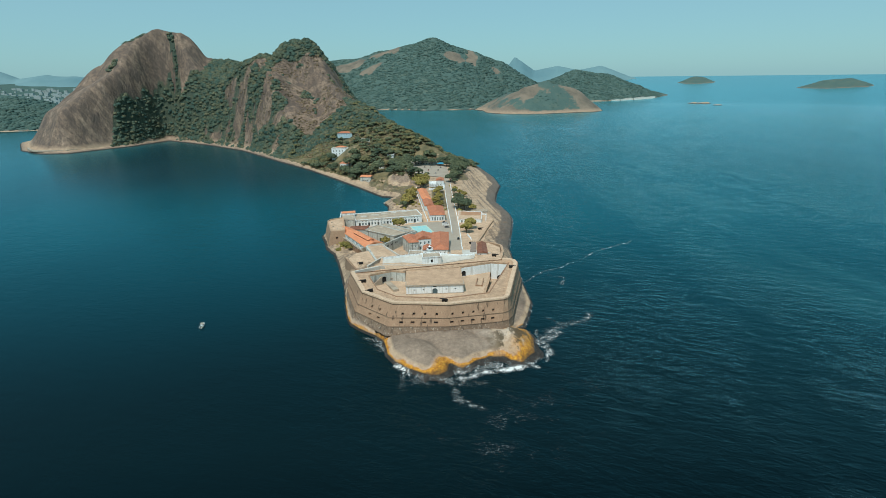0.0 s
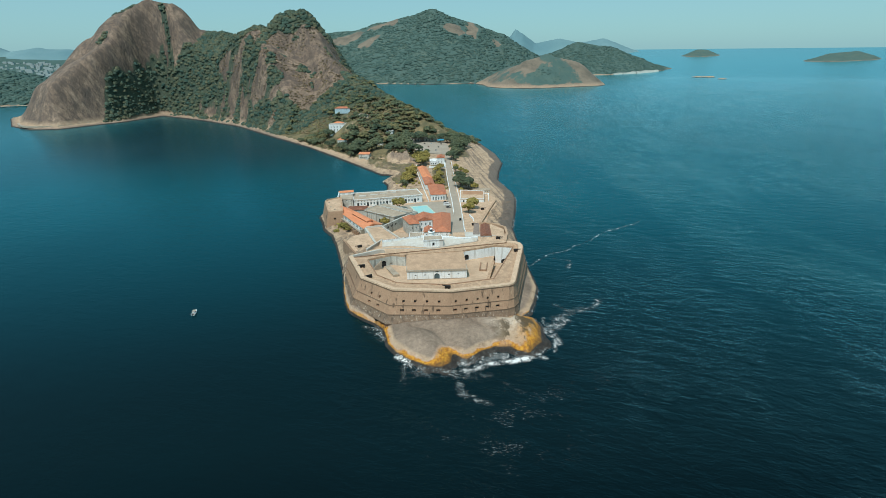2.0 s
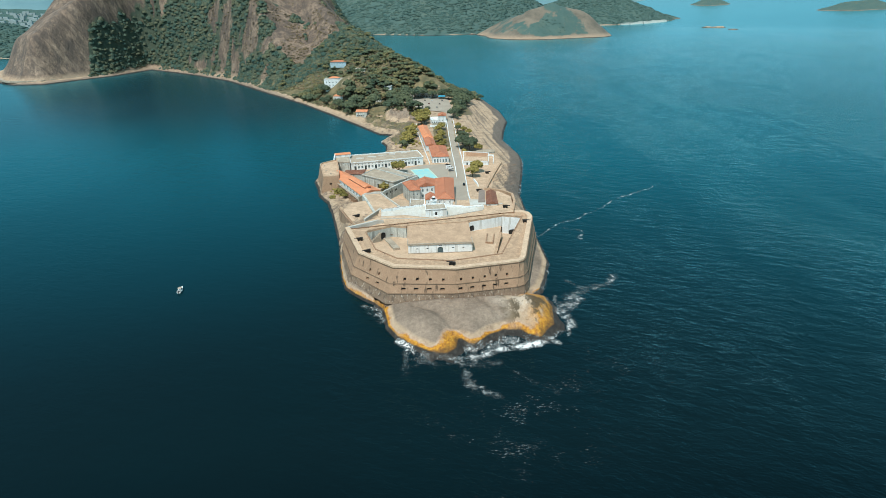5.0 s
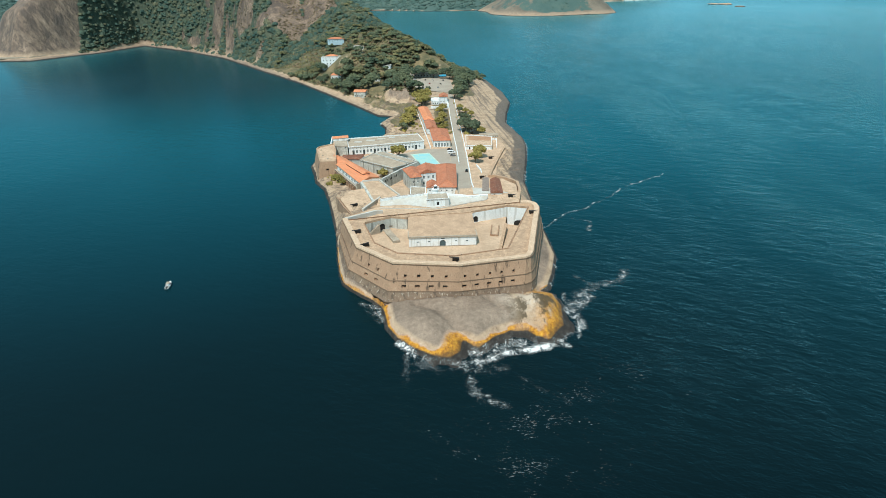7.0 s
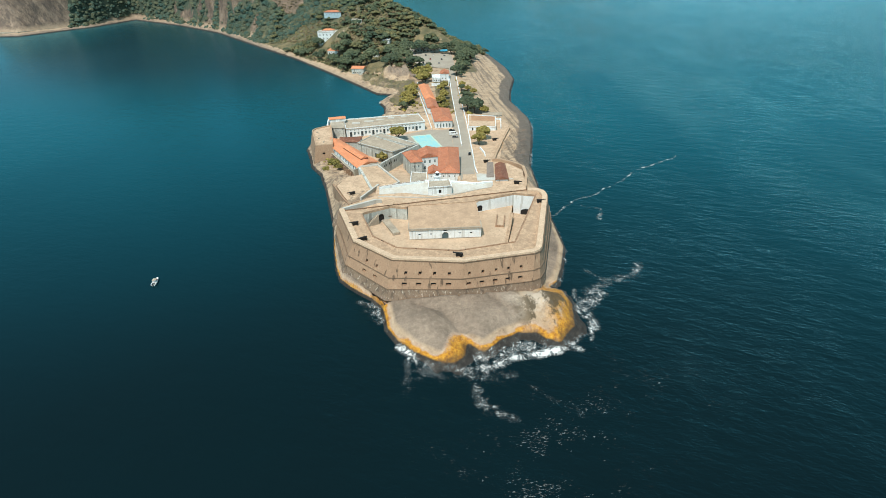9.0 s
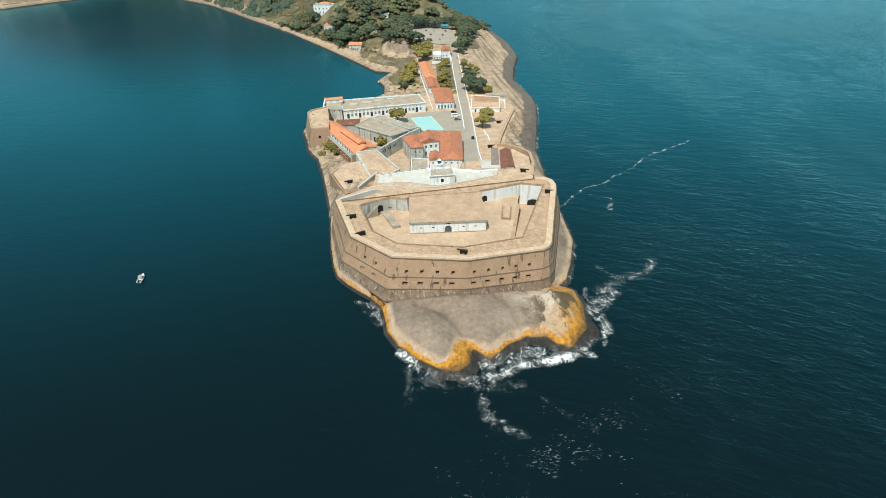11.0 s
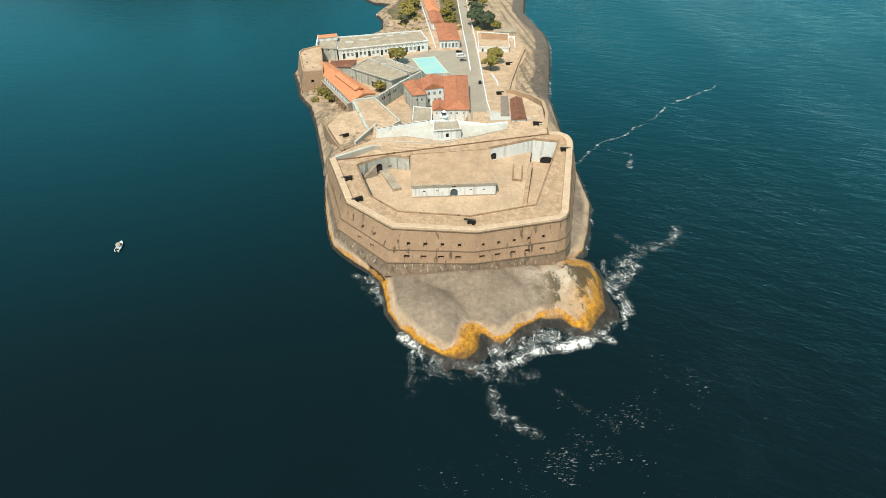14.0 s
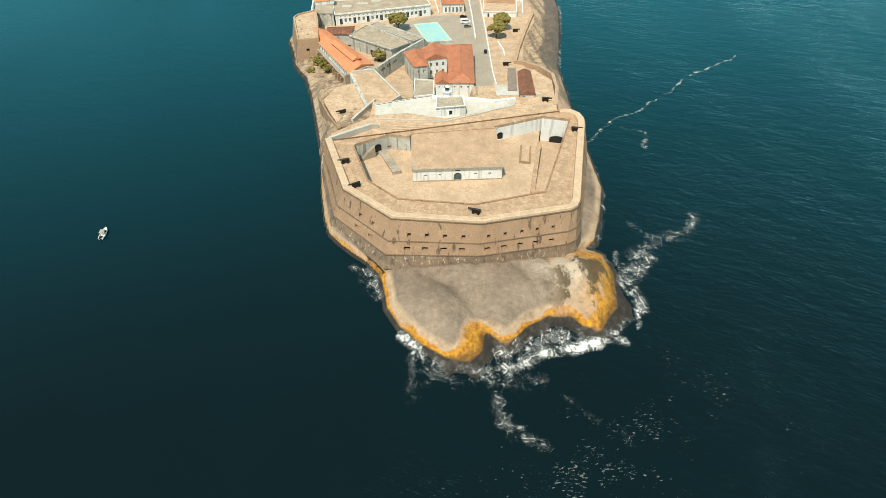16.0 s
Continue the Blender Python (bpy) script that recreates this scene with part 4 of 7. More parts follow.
range_hill, RNG = far_land("distant_hill", "wooded green mountain range across the bay with bare rocky patches", RANGE, -760, 1960, 800, 2900, 14, M["rock"], 0.95, 3,
                            bare=((-300, 2470, 120, 60), (-150, 2480, 90, 45), (-60, 2500, 45, 70), (-170, 2380, 70, 40), (215, 2360, 60, 60), (300, 2400, 40, 70), (400, 2330, 35, 70)))
CAPE = [((440, 1830, 84), (400, 1990, 60), 0.6, 20), ((400, 1990, 60), (396, 2060, 45), 0.5, 20), ((440, 1830, 92), (518, 1850, 112), 0.85, 20), ((518, 1850, 112), (617, 1850, 84), 0.8, 20), ((617, 1850, 84), (690, 1820, 22), 0.7, 14)]
cape_hill, CPE = far_land("distant_hill", "rounded rocky cape with brown grass and scrub", CAPE, 150, 1640, 800, 2250, 8, M["rock"], 0.36, 9, 70, 8, bare=((440, 1800, 75, 45), (640, 1815, 50, 40)))
SPUR = [((700, 2850, 90), (776, 2820, 107), 0.55, 25), ((776, 2820, 107), (915, 2800, 158), 0.55, 30), ((915, 2800, 158), (1076, 2800, 132), 0.55, 30),
        ((1076, 2800, 132), (1241, 2800, 76), 0.5, 25), ((1241, 2800, 76), (1391, 2800, 28), 0.45, 20), ((1391, 2800, 28), (1470, 2815, 12), 0.5, 8)]
spur_hill, SPR = far_land("distant_hill", "low wooded headland with pale buildings at its foot", SPUR, 380, 2360, 1600, 3200, 15, M["rock"], 0.85, 4)
LEFT = [((-1400, 1560, 70), (-1250, 1500, 76), 0.55, 30), ((-1250, 1500, 76), (-1178, 1500, 92), 0.5, 25), ((-1178, 1500, 92), (-1030, 1520, 64), 0.5, 25)]
left_hill, LFT = far_land("distant_hill", "low wooded hill above a pale beach", LEFT, -1560, 1260, -880, 1760, 14, M["rock"], 0.95, 4)
ISLES = []
for crest, lab in (([((1850, 3554, 70), (1960, 3554, 108), 0.45, 20), ((1960, 3554, 108), (2000, 3554, 106), 0.45, 20), ((2000, 3554, 106), (2110, 3554, 70), 0.45, 20)], "small wooded island far out at sea"),
                   ([((2260, 2888, 50), (2400, 2888, 84), 0.4, 30), ((2400, 2888, 84), (2540, 2888, 93), 0.4, 30), ((2540, 2888, 93), (2680, 2888, 52), 0.4, 30)], "low pale-shored island far out at sea")):
    cs = [p for c in crest for p in c[:2]]
    ISLES.append(far_land("island", lab, crest, min(c[0] for c in cs) - 160, min(c[1] for c in cs) - 320, max(c[0] for c in cs) + 160, max(c[1] for c in cs) + 320, 12, M["rock"], 1.0, 4, 60, 6)[1])

# distance haze of the farthest mountains, put into their base colour
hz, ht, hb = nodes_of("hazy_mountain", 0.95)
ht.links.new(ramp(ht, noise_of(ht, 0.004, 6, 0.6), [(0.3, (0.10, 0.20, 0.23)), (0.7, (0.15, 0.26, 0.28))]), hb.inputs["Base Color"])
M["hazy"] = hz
PEAKS = [((640, 4050, 130), (760, 4050, 215), 1.2, 10), ((760, 4050, 215), (807, 4050, 268), 1.8, 8), ((807, 4050, 268), (840, 4050, 240), 1.5, 8), ((840, 4050, 240), (951, 4050, 168), 1.0, 20),
         ((951, 4050, 168), (1127, 4050, 192), 0.8, 30), ((1127, 4050, 192), (1285, 4050, 158), 0.7, 30), ((1285, 4050, 158), (1462, 4050, 188), 0.6, 40), ((1462, 4050, 188), (1700, 4050, 112), 0.5, 40)]
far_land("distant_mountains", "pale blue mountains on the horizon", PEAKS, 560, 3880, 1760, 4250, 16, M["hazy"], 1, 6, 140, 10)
PEAKS_L = [((-3000, 3520, 170), (-2640, 3520, 200), 0.5, 40), ((-2640, 3520, 190), (-2480, 3520, 142), 0.5, 40), ((-2480, 3520, 142), (-2300, 3520, 172), 0.5, 40),
           ((-2300, 3520, 170), (-1900, 3560, 130), 0.4, 40)]
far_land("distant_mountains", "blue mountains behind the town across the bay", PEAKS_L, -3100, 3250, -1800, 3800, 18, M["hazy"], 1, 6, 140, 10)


# ---- forest ----
def ico(sub, seed, jag):
    bm = bmesh.new()
    bmesh.ops.create_icosphere(bm, subdivisions=sub, radius=1)
    rnd = random.Random(seed)
    for v in bm.verts:
        k = 1 + jag * (rnd.random() * 2 - 1) + 0.18 * noise.noise(v.co * 2.1 + Vector((seed, 0, 0)))
        v.co *= k
        if v.co.z < -0.35:
            v.co.z = -0.35 + (v.co.z + 0.35) * 0.3
    co = np.array([v.co[:] for v in bm.verts])
    fa = np.array([[v.index for v in f.verts] for f in bm.faces if f.calc_center_median().z > -0.28])
    bm.free()
    return co, fa


BLOBS = [ico(2, s, 0.20) for s in range(6)]
BLOBS_LOW = [ico(1, s + 20, 0.22) for s in range(6)]


def clumps(name, items, blobs, mat, label, category="trees"):
    """items: (x, y, z, rx, rz) of every clump of leaves."""
    rnd = random.Random(3)
    vs, fs, base = [], [], 0
    for x, y, z, r, h in items:
        co, fa = rnd.choice(blobs)
        a = rnd.random() * math.tau
        c, s = math.cos(a), math.sin(a)
        p = co * (r * rnd.uniform(0.85, 1.15), r * rnd.uniform(0.85, 1.15), h)
        p = np.stack([p[:, 0] * c - p[:, 1] * s + x, p[:, 0] * s + p[:, 1] * c + y, p[:, 2] + z], -1)
        vs.append(p); fs.append(fa + base)
        base += len(co)
    me = bpy.data.meshes.new(name)
    V, F = np.concatenate(vs), np.concatenate(fs)
    me.vertices.add(len(V)); me.vertices.foreach_set("co", V.astype(np.float32).ravel())
    me.loops.add(F.size); me.loops.foreach_set("vertex_index", F.astype(np.int32).ravel())
    me.polygons.add(len(F)); me.polygons.foreach_set("loop_start", np.arange(0, F.size, 3, dtype=np.int32))
    me.update(calc_edges=True)
    me.polygons.foreach_set("use_smooth", [True] * len(me.polygons))
    me.materials.append(mat)
    return tagged(new(name, me), label, category, kind="stuff")


rs_ = np.random.RandomState(11)


CLEARINGS = [(-99, 560, 17), (-100, 548, 9), (-75, 545, 10), (-80, 556, 9), (-98, 650, 7), (-87, 514, 12), (-62, 620, 10), (-20, 526, 7), (-36, 490, 11), (-28, 438, 14), (30, 575, 9), (24, 562, 8), (-95, 566, 15), (-74, 568, 9), (-95, 624, 7), (44, 572, 8), (-86, 516, 15), (-50, 426, 12), (52, 560, 11), (60, 548, 9), (30, 525, 26), (40, 500, 40), (-18, 436, 20), (-30, 444, 10)]


def scatter(n, x0, y0, x1, y1, least):
    x, y = rs_.uniform(x0, x1, n), rs_.uniform(y0, y1, n)
    z, ds, dp, rough, hill = land(x, y)
    b = bare_rock(x, y)
    v = smooth(5, 14, ds + rough * 8) * (1 - b)
    patch = fbm(x + 50, y, 45, 4)
    ok = (v + 0.7 * patch * (1 - b) > least) & (b < 0.45) & (ds > 8) & (hill > 3)
    for cx, cy, cr in CLEARINGS:
        ok &= np.hypot(x - cx, y - cy) > cr
    return x[ok], y[ok], z[ok], patch[ok]


items = []
x, y, z, pt = scatter(52000, -860, 660, 120, 1250, 0.32)
for a, b, c, d in zip(x, y, z, pt):
    r = rs_.uniform(2.4, 5.6) * (1 + 0.4 * d)
    items.append((a, b, c - r * 0.05, r, r * rs_.uniform(0.55, 0.85)))
scrub = []
bx, by = rs_.uniform(-440, -60, 9000), rs_.uniform(690, 960, 9000)
bz, bd = land(bx, by)[:2]
bb = bare_rock(bx, by) * (fbm(bx, by, 25, 4, 0.6) > -0.12)
for a, b, c in zip(bx[(bb > 0.5) & (bd > 8)], by[(bb > 0.5) & (bd > 8)], bz[(bb > 0.5) & (bd > 8)]):
    r = rs_.uniform(0.8, 2.2)
    scrub.append((a, b, c + r * 0.1, r, r * 0.45))
clumps("slope_scrub", scrub, BLOBS_LOW, M["leaf_scrub"], "low brown scrub on the bare mountain slope", "shrubs")
clumps("mountain_forest", items[::2], BLOBS_LOW, M["leaf_hill"], "dense dark green forest on the mountain slopes")
clumps("mountain_scrub", items[1::2], BLOBS_LOW, M["leaf_hill_light"], "lighter olive trees scattered through the mountain forest")
items = []
x, y, z, pt = scatter(9000, -190, 410, 110, 680, 0.1)
for a, b, c, d in zip(x, y, z, pt):
    r = rs_.uniform(0.9, 2.3)
    items.append((a, b, c + r * 0.25, r, r * rs_.uniform(0.5, 0.85)))
clumps("hillside_scrub", items[::2], BLOBS_LOW, M["leaf_scrub"], "low brownish scrub on the ridge above the causeway")
clumps("hillside_bushes", items[1::2], BLOBS_LOW, M["leaf_mid"], "olive bushes mixed into the scrub on the ridge")
items = []
x, y, z, pt = scatter(2600, -190, 430, 110, 720, 0.45)
for a, b, c, d in zip(x, y, z, pt):
    if d < 0.32 * rs_.rand() - 0.24 + 0.12 * (b > 600):
        continue
    R = rs_.uniform(3.0, 7.4) * (0.85 if b > 600 else 1.0)
    for k in range(22):
        an, q = rs_.uniform(0, 6.283), math.sqrt(rs_.rand()) * R * 0.85
        r = R * rs_.uniform(0.18, 0.36)
        up = math.sqrt(max(0.05, 1 - (q / R) ** 2))
        items.append((a + q * math.cos(an), b + q * math.sin(an), c + R * (0.25 + 0.75 * up * rs_.uniform(0.7, 1.0)), r, r * rs_.uniform(0.6, 0.9)))
clumps("hillside_wood", [q for k, q in enumerate(items) if (k // 22) % 3], BLOBS[:2] + BLOBS_LOW[:4], M["leaf"], "thick dark green wood on the ridge above the causeway")
clumps("hillside_trees", [q for k, q in enumerate(items) if not (k // 22) % 3], BLOBS[:2] + BLOBS_LOW[:4], M["leaf_mid"], "olive trees mixed into the wood on the ridge")
for nm, (X, Y, Z, vm, h), n, cap in (("range_forest", RNG, 30000, 13000), ("cape_scrub", CPE, 2600, 1800), ("headland_forest", SPR, 12000, 7000), ("hill_forest", LFT, 7000, 5000), ("island_forest", ISLES[0], 900, 700), ("island_forest", ISLES[1], 1500, 1200)):
    yi, xi = rs_.randint(0, X.shape[0] - 1, n), rs_.randint(0, X.shape[1] - 1, n)
    ok = (vm[yi, xi] > 0.5) & (h[yi, xi] > 4)
    st = X[0, 1] - X[0, 0]
    items = []
    for i, j in list(zip(yi[ok], xi[ok]))[:cap]:
        fx, fy = rs_.rand(), rs_.rand()
        zz = (Z[i, j] * (1 - fx) + Z[i, j + 1] * fx) * (1 - fy) + (Z[i + 1, j] * (1 - fx) + Z[i + 1, j + 1] * fx) * fy
        r = rs_.uniform(5.0, 11.0) * (0.5 if nm in ("cape_scrub", "island_forest") else 1)
        items.append((X[0, j] + fx * st, Y[i, 0] + fy * st, zz - r * 0.18, r, r * 0.36))
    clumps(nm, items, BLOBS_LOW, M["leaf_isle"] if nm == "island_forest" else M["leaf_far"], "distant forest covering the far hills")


# ---- building helpers ----
def opening(bm, P, u0, v0, u1, v1, depth, arch, back=True):
    """The inside of an opening and, for an arch, the wall over its shoulders."""
    if not arch:
        c = [(u0, v0), (u1, v0), (u1, v1), (u0, v1)]
    else:
        r, um = (u1 - u0) / 2, (u0 + u1) / 2
        vs = v1 - r * 0.98
        a = [(um + r * math.cos(k * math.pi / 8), vs + r * 0.98 * math.sin(k * math.pi / 8)) for k in range(9)]
        c = [(u0, v0), (u1, v0)] + a
        for k in range(8):
            (p, q), (s, w) = a[k], a[k + 1]
            bm.faces.new([bm.verts.new(P(*e, 0)) for e in ((p, q), (p, v1), (s, v1), (s, w))][: 4]) if min(v1 - q, v1 - w) > 1e-4 else bm.faces.new(
                [bm.verts.new(P(*e, 0)) for e in (((p, q), (p, v1), (s, v1)) if v1 - q > v1 - w else ((s, w), (p, v1), (s, v1)))])
    f = [bm.verts.new(P(u, v, 0)) for u, v in c]
    g = [bm.verts.new(P(u, v, depth)) for u, v in c]
    n = len(c)
    for i in range(n):
        bm.faces.new((f[i], f[(i + 1) % n], g[(i + 1) % n], g[i]))
    return [P(u, v, depth - 0.02) for u, v in c]


def facade(bm, P, length, height, holes):
    """holes: (u0, v0, u1, v1, depth, arch). Returns the outlines of the backs."""
    us = sorted({0, length, *[h[0] for h in holes], *[h[2] for h in holes]})
    vs = sorted({0, height, *[h[1] for h in holes], *[h[3] for h in holes]})
    grid = {}
    def V(i, j):
        if (i, j) not in grid:
            grid[i, j] = bm.verts.new(P(us[i], vs[j], 0))
        return grid[i, j]
    for i in range(len(us) - 1):
        for j in range(len(vs) - 1):
            u, v = (us[i] + us[i + 1]) / 2, (vs[j] + vs[j + 1]) / 2
            if not any(h[0] < u < h[2] and h[1] < v < h[3] for h in holes):
                bm.faces.new((V(i, j), V(i + 1, j), V(i + 1, j + 1), V(i, j + 1)))
    return [opening(bm, P, *h) for h in holes]


def plane_of(a, b, z0, fa=None, fb=None, height=1.0, into=None):
    """P(u, v, d) of a wall face from a to b in plan; fa, fb: where its foot stands, if it leans. d goes to the left of a->b unless into is -1."""
    a, b = Vector((*a, 0)), Vector((*b, 0))
    fa = Vector((*(fa or a[:2]), 0)); fb = Vector((*(fb or b[:2]), 0))
    L = (b - a).length
    n = Vector((-(b - a).y, (b - a).x, 0)).normalized() * (into or 1)
    def P(u, v, d):
        k, s = u / L, v / height
        q = (fa.lerp(fb, k)).lerp(a.lerp(b, k), s) + n * d
        return (q.x, q.y, z0 + v)
    return P, L


def sheet(bm, outline):
    bm.faces.new([bm.verts.new(p) for p in outline])
    return bm


def sweep(bm, pts, profile, closed=False):
    """Carries a section along a line in plan. profile: (offset to the left of the line, height)."""
    n = len(pts)
    rings = []
    for i, p in enumerate(pts):
        p = Vector(p)
        d0 = (p - Vector(pts[i - 1])).normalized() if (i > 0 or closed) else None
        d1 = (Vector(pts[(i + 1) % n]) - p).normalized() if (i < n - 1 or closed) else None
        d0 = d0 or d1; d1 = d1 or d0
        t = (d0 + d1).normalized()
        nrm = Vector((-t.y, t.x))
        k = 1 / max(0.4, nrm.dot(Vector((-d0.y, d0.x))))
        rings.append([bm.verts.new((p.x + nrm.x * o * k, p.y + nrm.y * o * k, z)) for o, z in profile])
    m = len(profile)
    for i in range(n if closed else n - 1):
        A, B = rings[i], rings[(i + 1) % n]
        for j in range(m):
            bm.faces.new((A[j], A[(j + 1) % m], B[(j + 1) % m], B[j]))
    if not closed:
        bm.faces.new(rings[0]); bm.faces.new(rings[-1][::-1])
    return bm


def low_wall(name, pts, z0, z1, thick, mat, label, category="wall"):
    """A free-standing wall along a line; z0, z1 a number or a list, one a corner."""
    Z0 = z0 if isinstance(z0, list) else [z0] * len(pts)
    Z1 = z1 if isinstance(z1, list) else [z1] * len(pts)
    bm = bmesh.new()
    sweep(bm, pts, [(-thick / 2, 0), (thick / 2, 0), (thick / 2, 1), (-thick / 2, 1)])
    for i, v in enumerate(bm.verts):
        k = i // 4
        v.co.z = Z0[k] if v.co.z < 0.5 else Z1[k]
    e = part(name, bm, mat)
    return tagged(e, label, category, kind="structure")


WIN = {}


def window_mesh(w, h, kind):
    """Frame and pane of a small window, facing -y, its foot at the origin."""
    key = (round(w, 2), round(h, 2), kind)
    if key not in WIN:
        f = bmesh.new()
        t = 0.09
        for a in ((-w / 2, 0, w / 2, t), (-w / 2, h - t, w / 2, h), (-w / 2, t, -w / 2 + t, h - t), (w / 2 - t, t, w / 2, h - t), (-t / 2, t, t / 2, h - t)):
            box(f, a[0], -0.06, a[1], a[2], 0.02, a[3])
        p = bmesh.new()
        box(p, -w / 2 + t, 0.0, t, w / 2 - t, 0.03, h - t)
        WIN[key] = (mesh_of(f, "window", M["white"] if kind != "dark" else M["wood"]), mesh_of(p, "pane", M["blue_door"] if kind == "blue" else M["glass"]))
    return WIN[key]


def put_window(parent, place, turn, w, h, kind="glass", name="window"):
    f, p = window_mesh(w, h, kind)
    o = new(name, f)
    o.parent = parent
    o.matrix_local = Matrix.Translation(-Vector(parent.location)) @ Matrix.Translation(place) @ Matrix.Rotation(turn, 4, "Z")
    c = new("pane" if name == "window" else "door_panel", p)
    c.parent = o
    return o


def house(name, label, corners, z0, h, roof, mats, rows=(), category="building", over=0.5, rise=2.2, group="", parapet=0.0):
    """corners: four (x, y), counter-clockwise; rows: (side, first u, step, count, sill v, width, height, kind, name)."""
    c = [Vector(p) for p in corners]
    mid = sum(c, Vector((0, 0))) / 4
    wall_m, roof_m = mats
    e = thing(name, (mid.x, mid.y, z0), label, category, group)
    bm = bmesh.new()
    wins = []
    for s in range(4):
        a, b = c[s], c[(s + 1) % 4]
        P, L = plane_of(a[:], b[:], z0, height=h)
        holes = []
        for side, u0, step, cnt, sill, w, hh, kind, nm in rows:
            if side == s:
                for k in range(cnt):
                    u = u0 + k * step
                    if u - w / 2 > 0.1 and u + w / 2 < L - 0.1:
                        holes.append((u - w / 2, sill, u + w / 2, min(h - 0.15, sill + hh), 0.3, False))
                        wins.append((P(u, sill, 0.22), math.atan2((b - a).y, (b - a).x), w, min(h - 0.15, sill + hh) - sill, kind, nm))
        facade(bm, P, L, h, holes)
    wpart("wall", bm, wall_m, e)
    for pl, tn, w, hh, kind, nm in wins:
        put_window(e, pl, tn, w, hh, kind, nm)
    o = []
    for i in range(4):
        d0, d1 = (c[i] - c[i - 1]).normalized(), (c[(i + 1) % 4] - c[i]).normalized()
        o.append(c[i] + (d0 - d1) * over)
    bm = bmesh.new()
    zt = z0 + h
    if roof == "flat":
        prism(bm, [p[:] for p in o], zt, zt + 0.35)
        wpart("roof", bm, roof_m, e)
        if parapet:
            b2 = bmesh.new()
            sweep(b2, [p[:] for p in o], [(0.0, zt + 0.34), (0.45, zt + 0.34), (0.45, zt + 0.35 + parapet), (0.0, zt + 0.35 + parapet)], True)
            wpart("parapet", b2, wall_m, e)
        return e
    l0, l1 = (o[1] - o[0]).length, (o[2] - o[1]).length
    if l0 >= l1:
        A, B = (o[0] + o[3]) / 2, (o[1] + o[2]) / 2
        ax = (B - A).normalized(); inset = l1 / 2
    else:
        A, B = (o[0] + o[1]) / 2, (o[3] + o[2]) / 2
        ax = (B - A).normalized(); inset = l0 / 2
    if roof == "gable":
        inset = 0.0
    A2, B2 = A + ax * inset, B - ax * inset
    lo = [bm.verts.new((p.x, p.y, zt - 0.05)) for p in o]
    lo2 = [bm.verts.new((p.x, p.y, zt + 0.12)) for p in o]
    r0, r1 = bm.verts.new((A2.x, A2.y, zt + rise)), bm.verts.new((B2.x, B2.y, zt + rise))
    bm.faces.new(lo[::-1])
    for i in range(4):
        bm.faces.new((lo[i], lo[(i + 1) % 4], lo2[(i + 1) % 4], lo2[i]))
    if l0 >= l1:
        fs = [(lo2[0], lo2[1], r1, r0), (lo2[1], lo2[2], r1), (lo2[2], lo2[3], r0, r1), (lo2[3], lo2[0], r0)]
    else:
        fs = [(lo2[0], lo2[1], r0), (lo2[1], lo2[2], r1, r0), (lo2[2], lo2[3], r1), (lo2[3], lo2[0], r0, r1)]
    for f in fs:
        bm.faces.new(f)
    rf = wpart("roof", bm, roof_m, e)
    b2 = bmesh.new()
    tube(b2, (A2.x, A2.y, zt + rise), (B2.x, B2.y, zt + rise), 0.16, n=6)
    if roof == "hip":
        for i, rv in ((0, A2), (3 if l0 >= l1 else 1, A2), (1 if l0 >= l1 else 3, B2), (2, B2)):
            tube(b2, (o[i].x, o[i].y, zt + 0.12), (rv.x, rv.y, zt + rise), 0.14, n=6)
    part("ridge_cap", local(e, b2), roof_m, rf)
    return e


# ---- the front bastion ----
CROWN = [(-27.2, 49.0), (-17.4, 16.3), (-0.2, -0.7), (29.1, -5.0), (59.6, 0.2), (62.0, 1.8), (63.7, 5.0), (76.9, 53.5), (77.9, 58.5), (77.1, 63.3), (74.2, 66.4), (69.3, 67.0)]
FOOT = [(-30.5, 47.0), (-23.5, 13.5), (-3.6, -9.6), (27.4, -11.2), (57.6, -7.6), (61.9, -5.3), (65.2, 0.4), (80.2, 52.5), (81.4, 58.5), (80.4, 64.8), (76.4, 69.2), (70.3, 70.0)]
Z_FOOT, Z_CROWN, Z_DECK, Z_COURT = 3.4, 17.6, 17.0, 10.0
WELL = [(-16.0, 44.6), (-9.4, 21.8), (1.7, 10.3), (27.9, 5.6), (53.3, 11.4), (73.0, 61.0), (61.9, 64.2), (40.6, 57.0), (40.6, 55.6), (7.0, 53.2), (5.9, 51.3), (-2.3, 53.6), (-15.3, 47.0)]


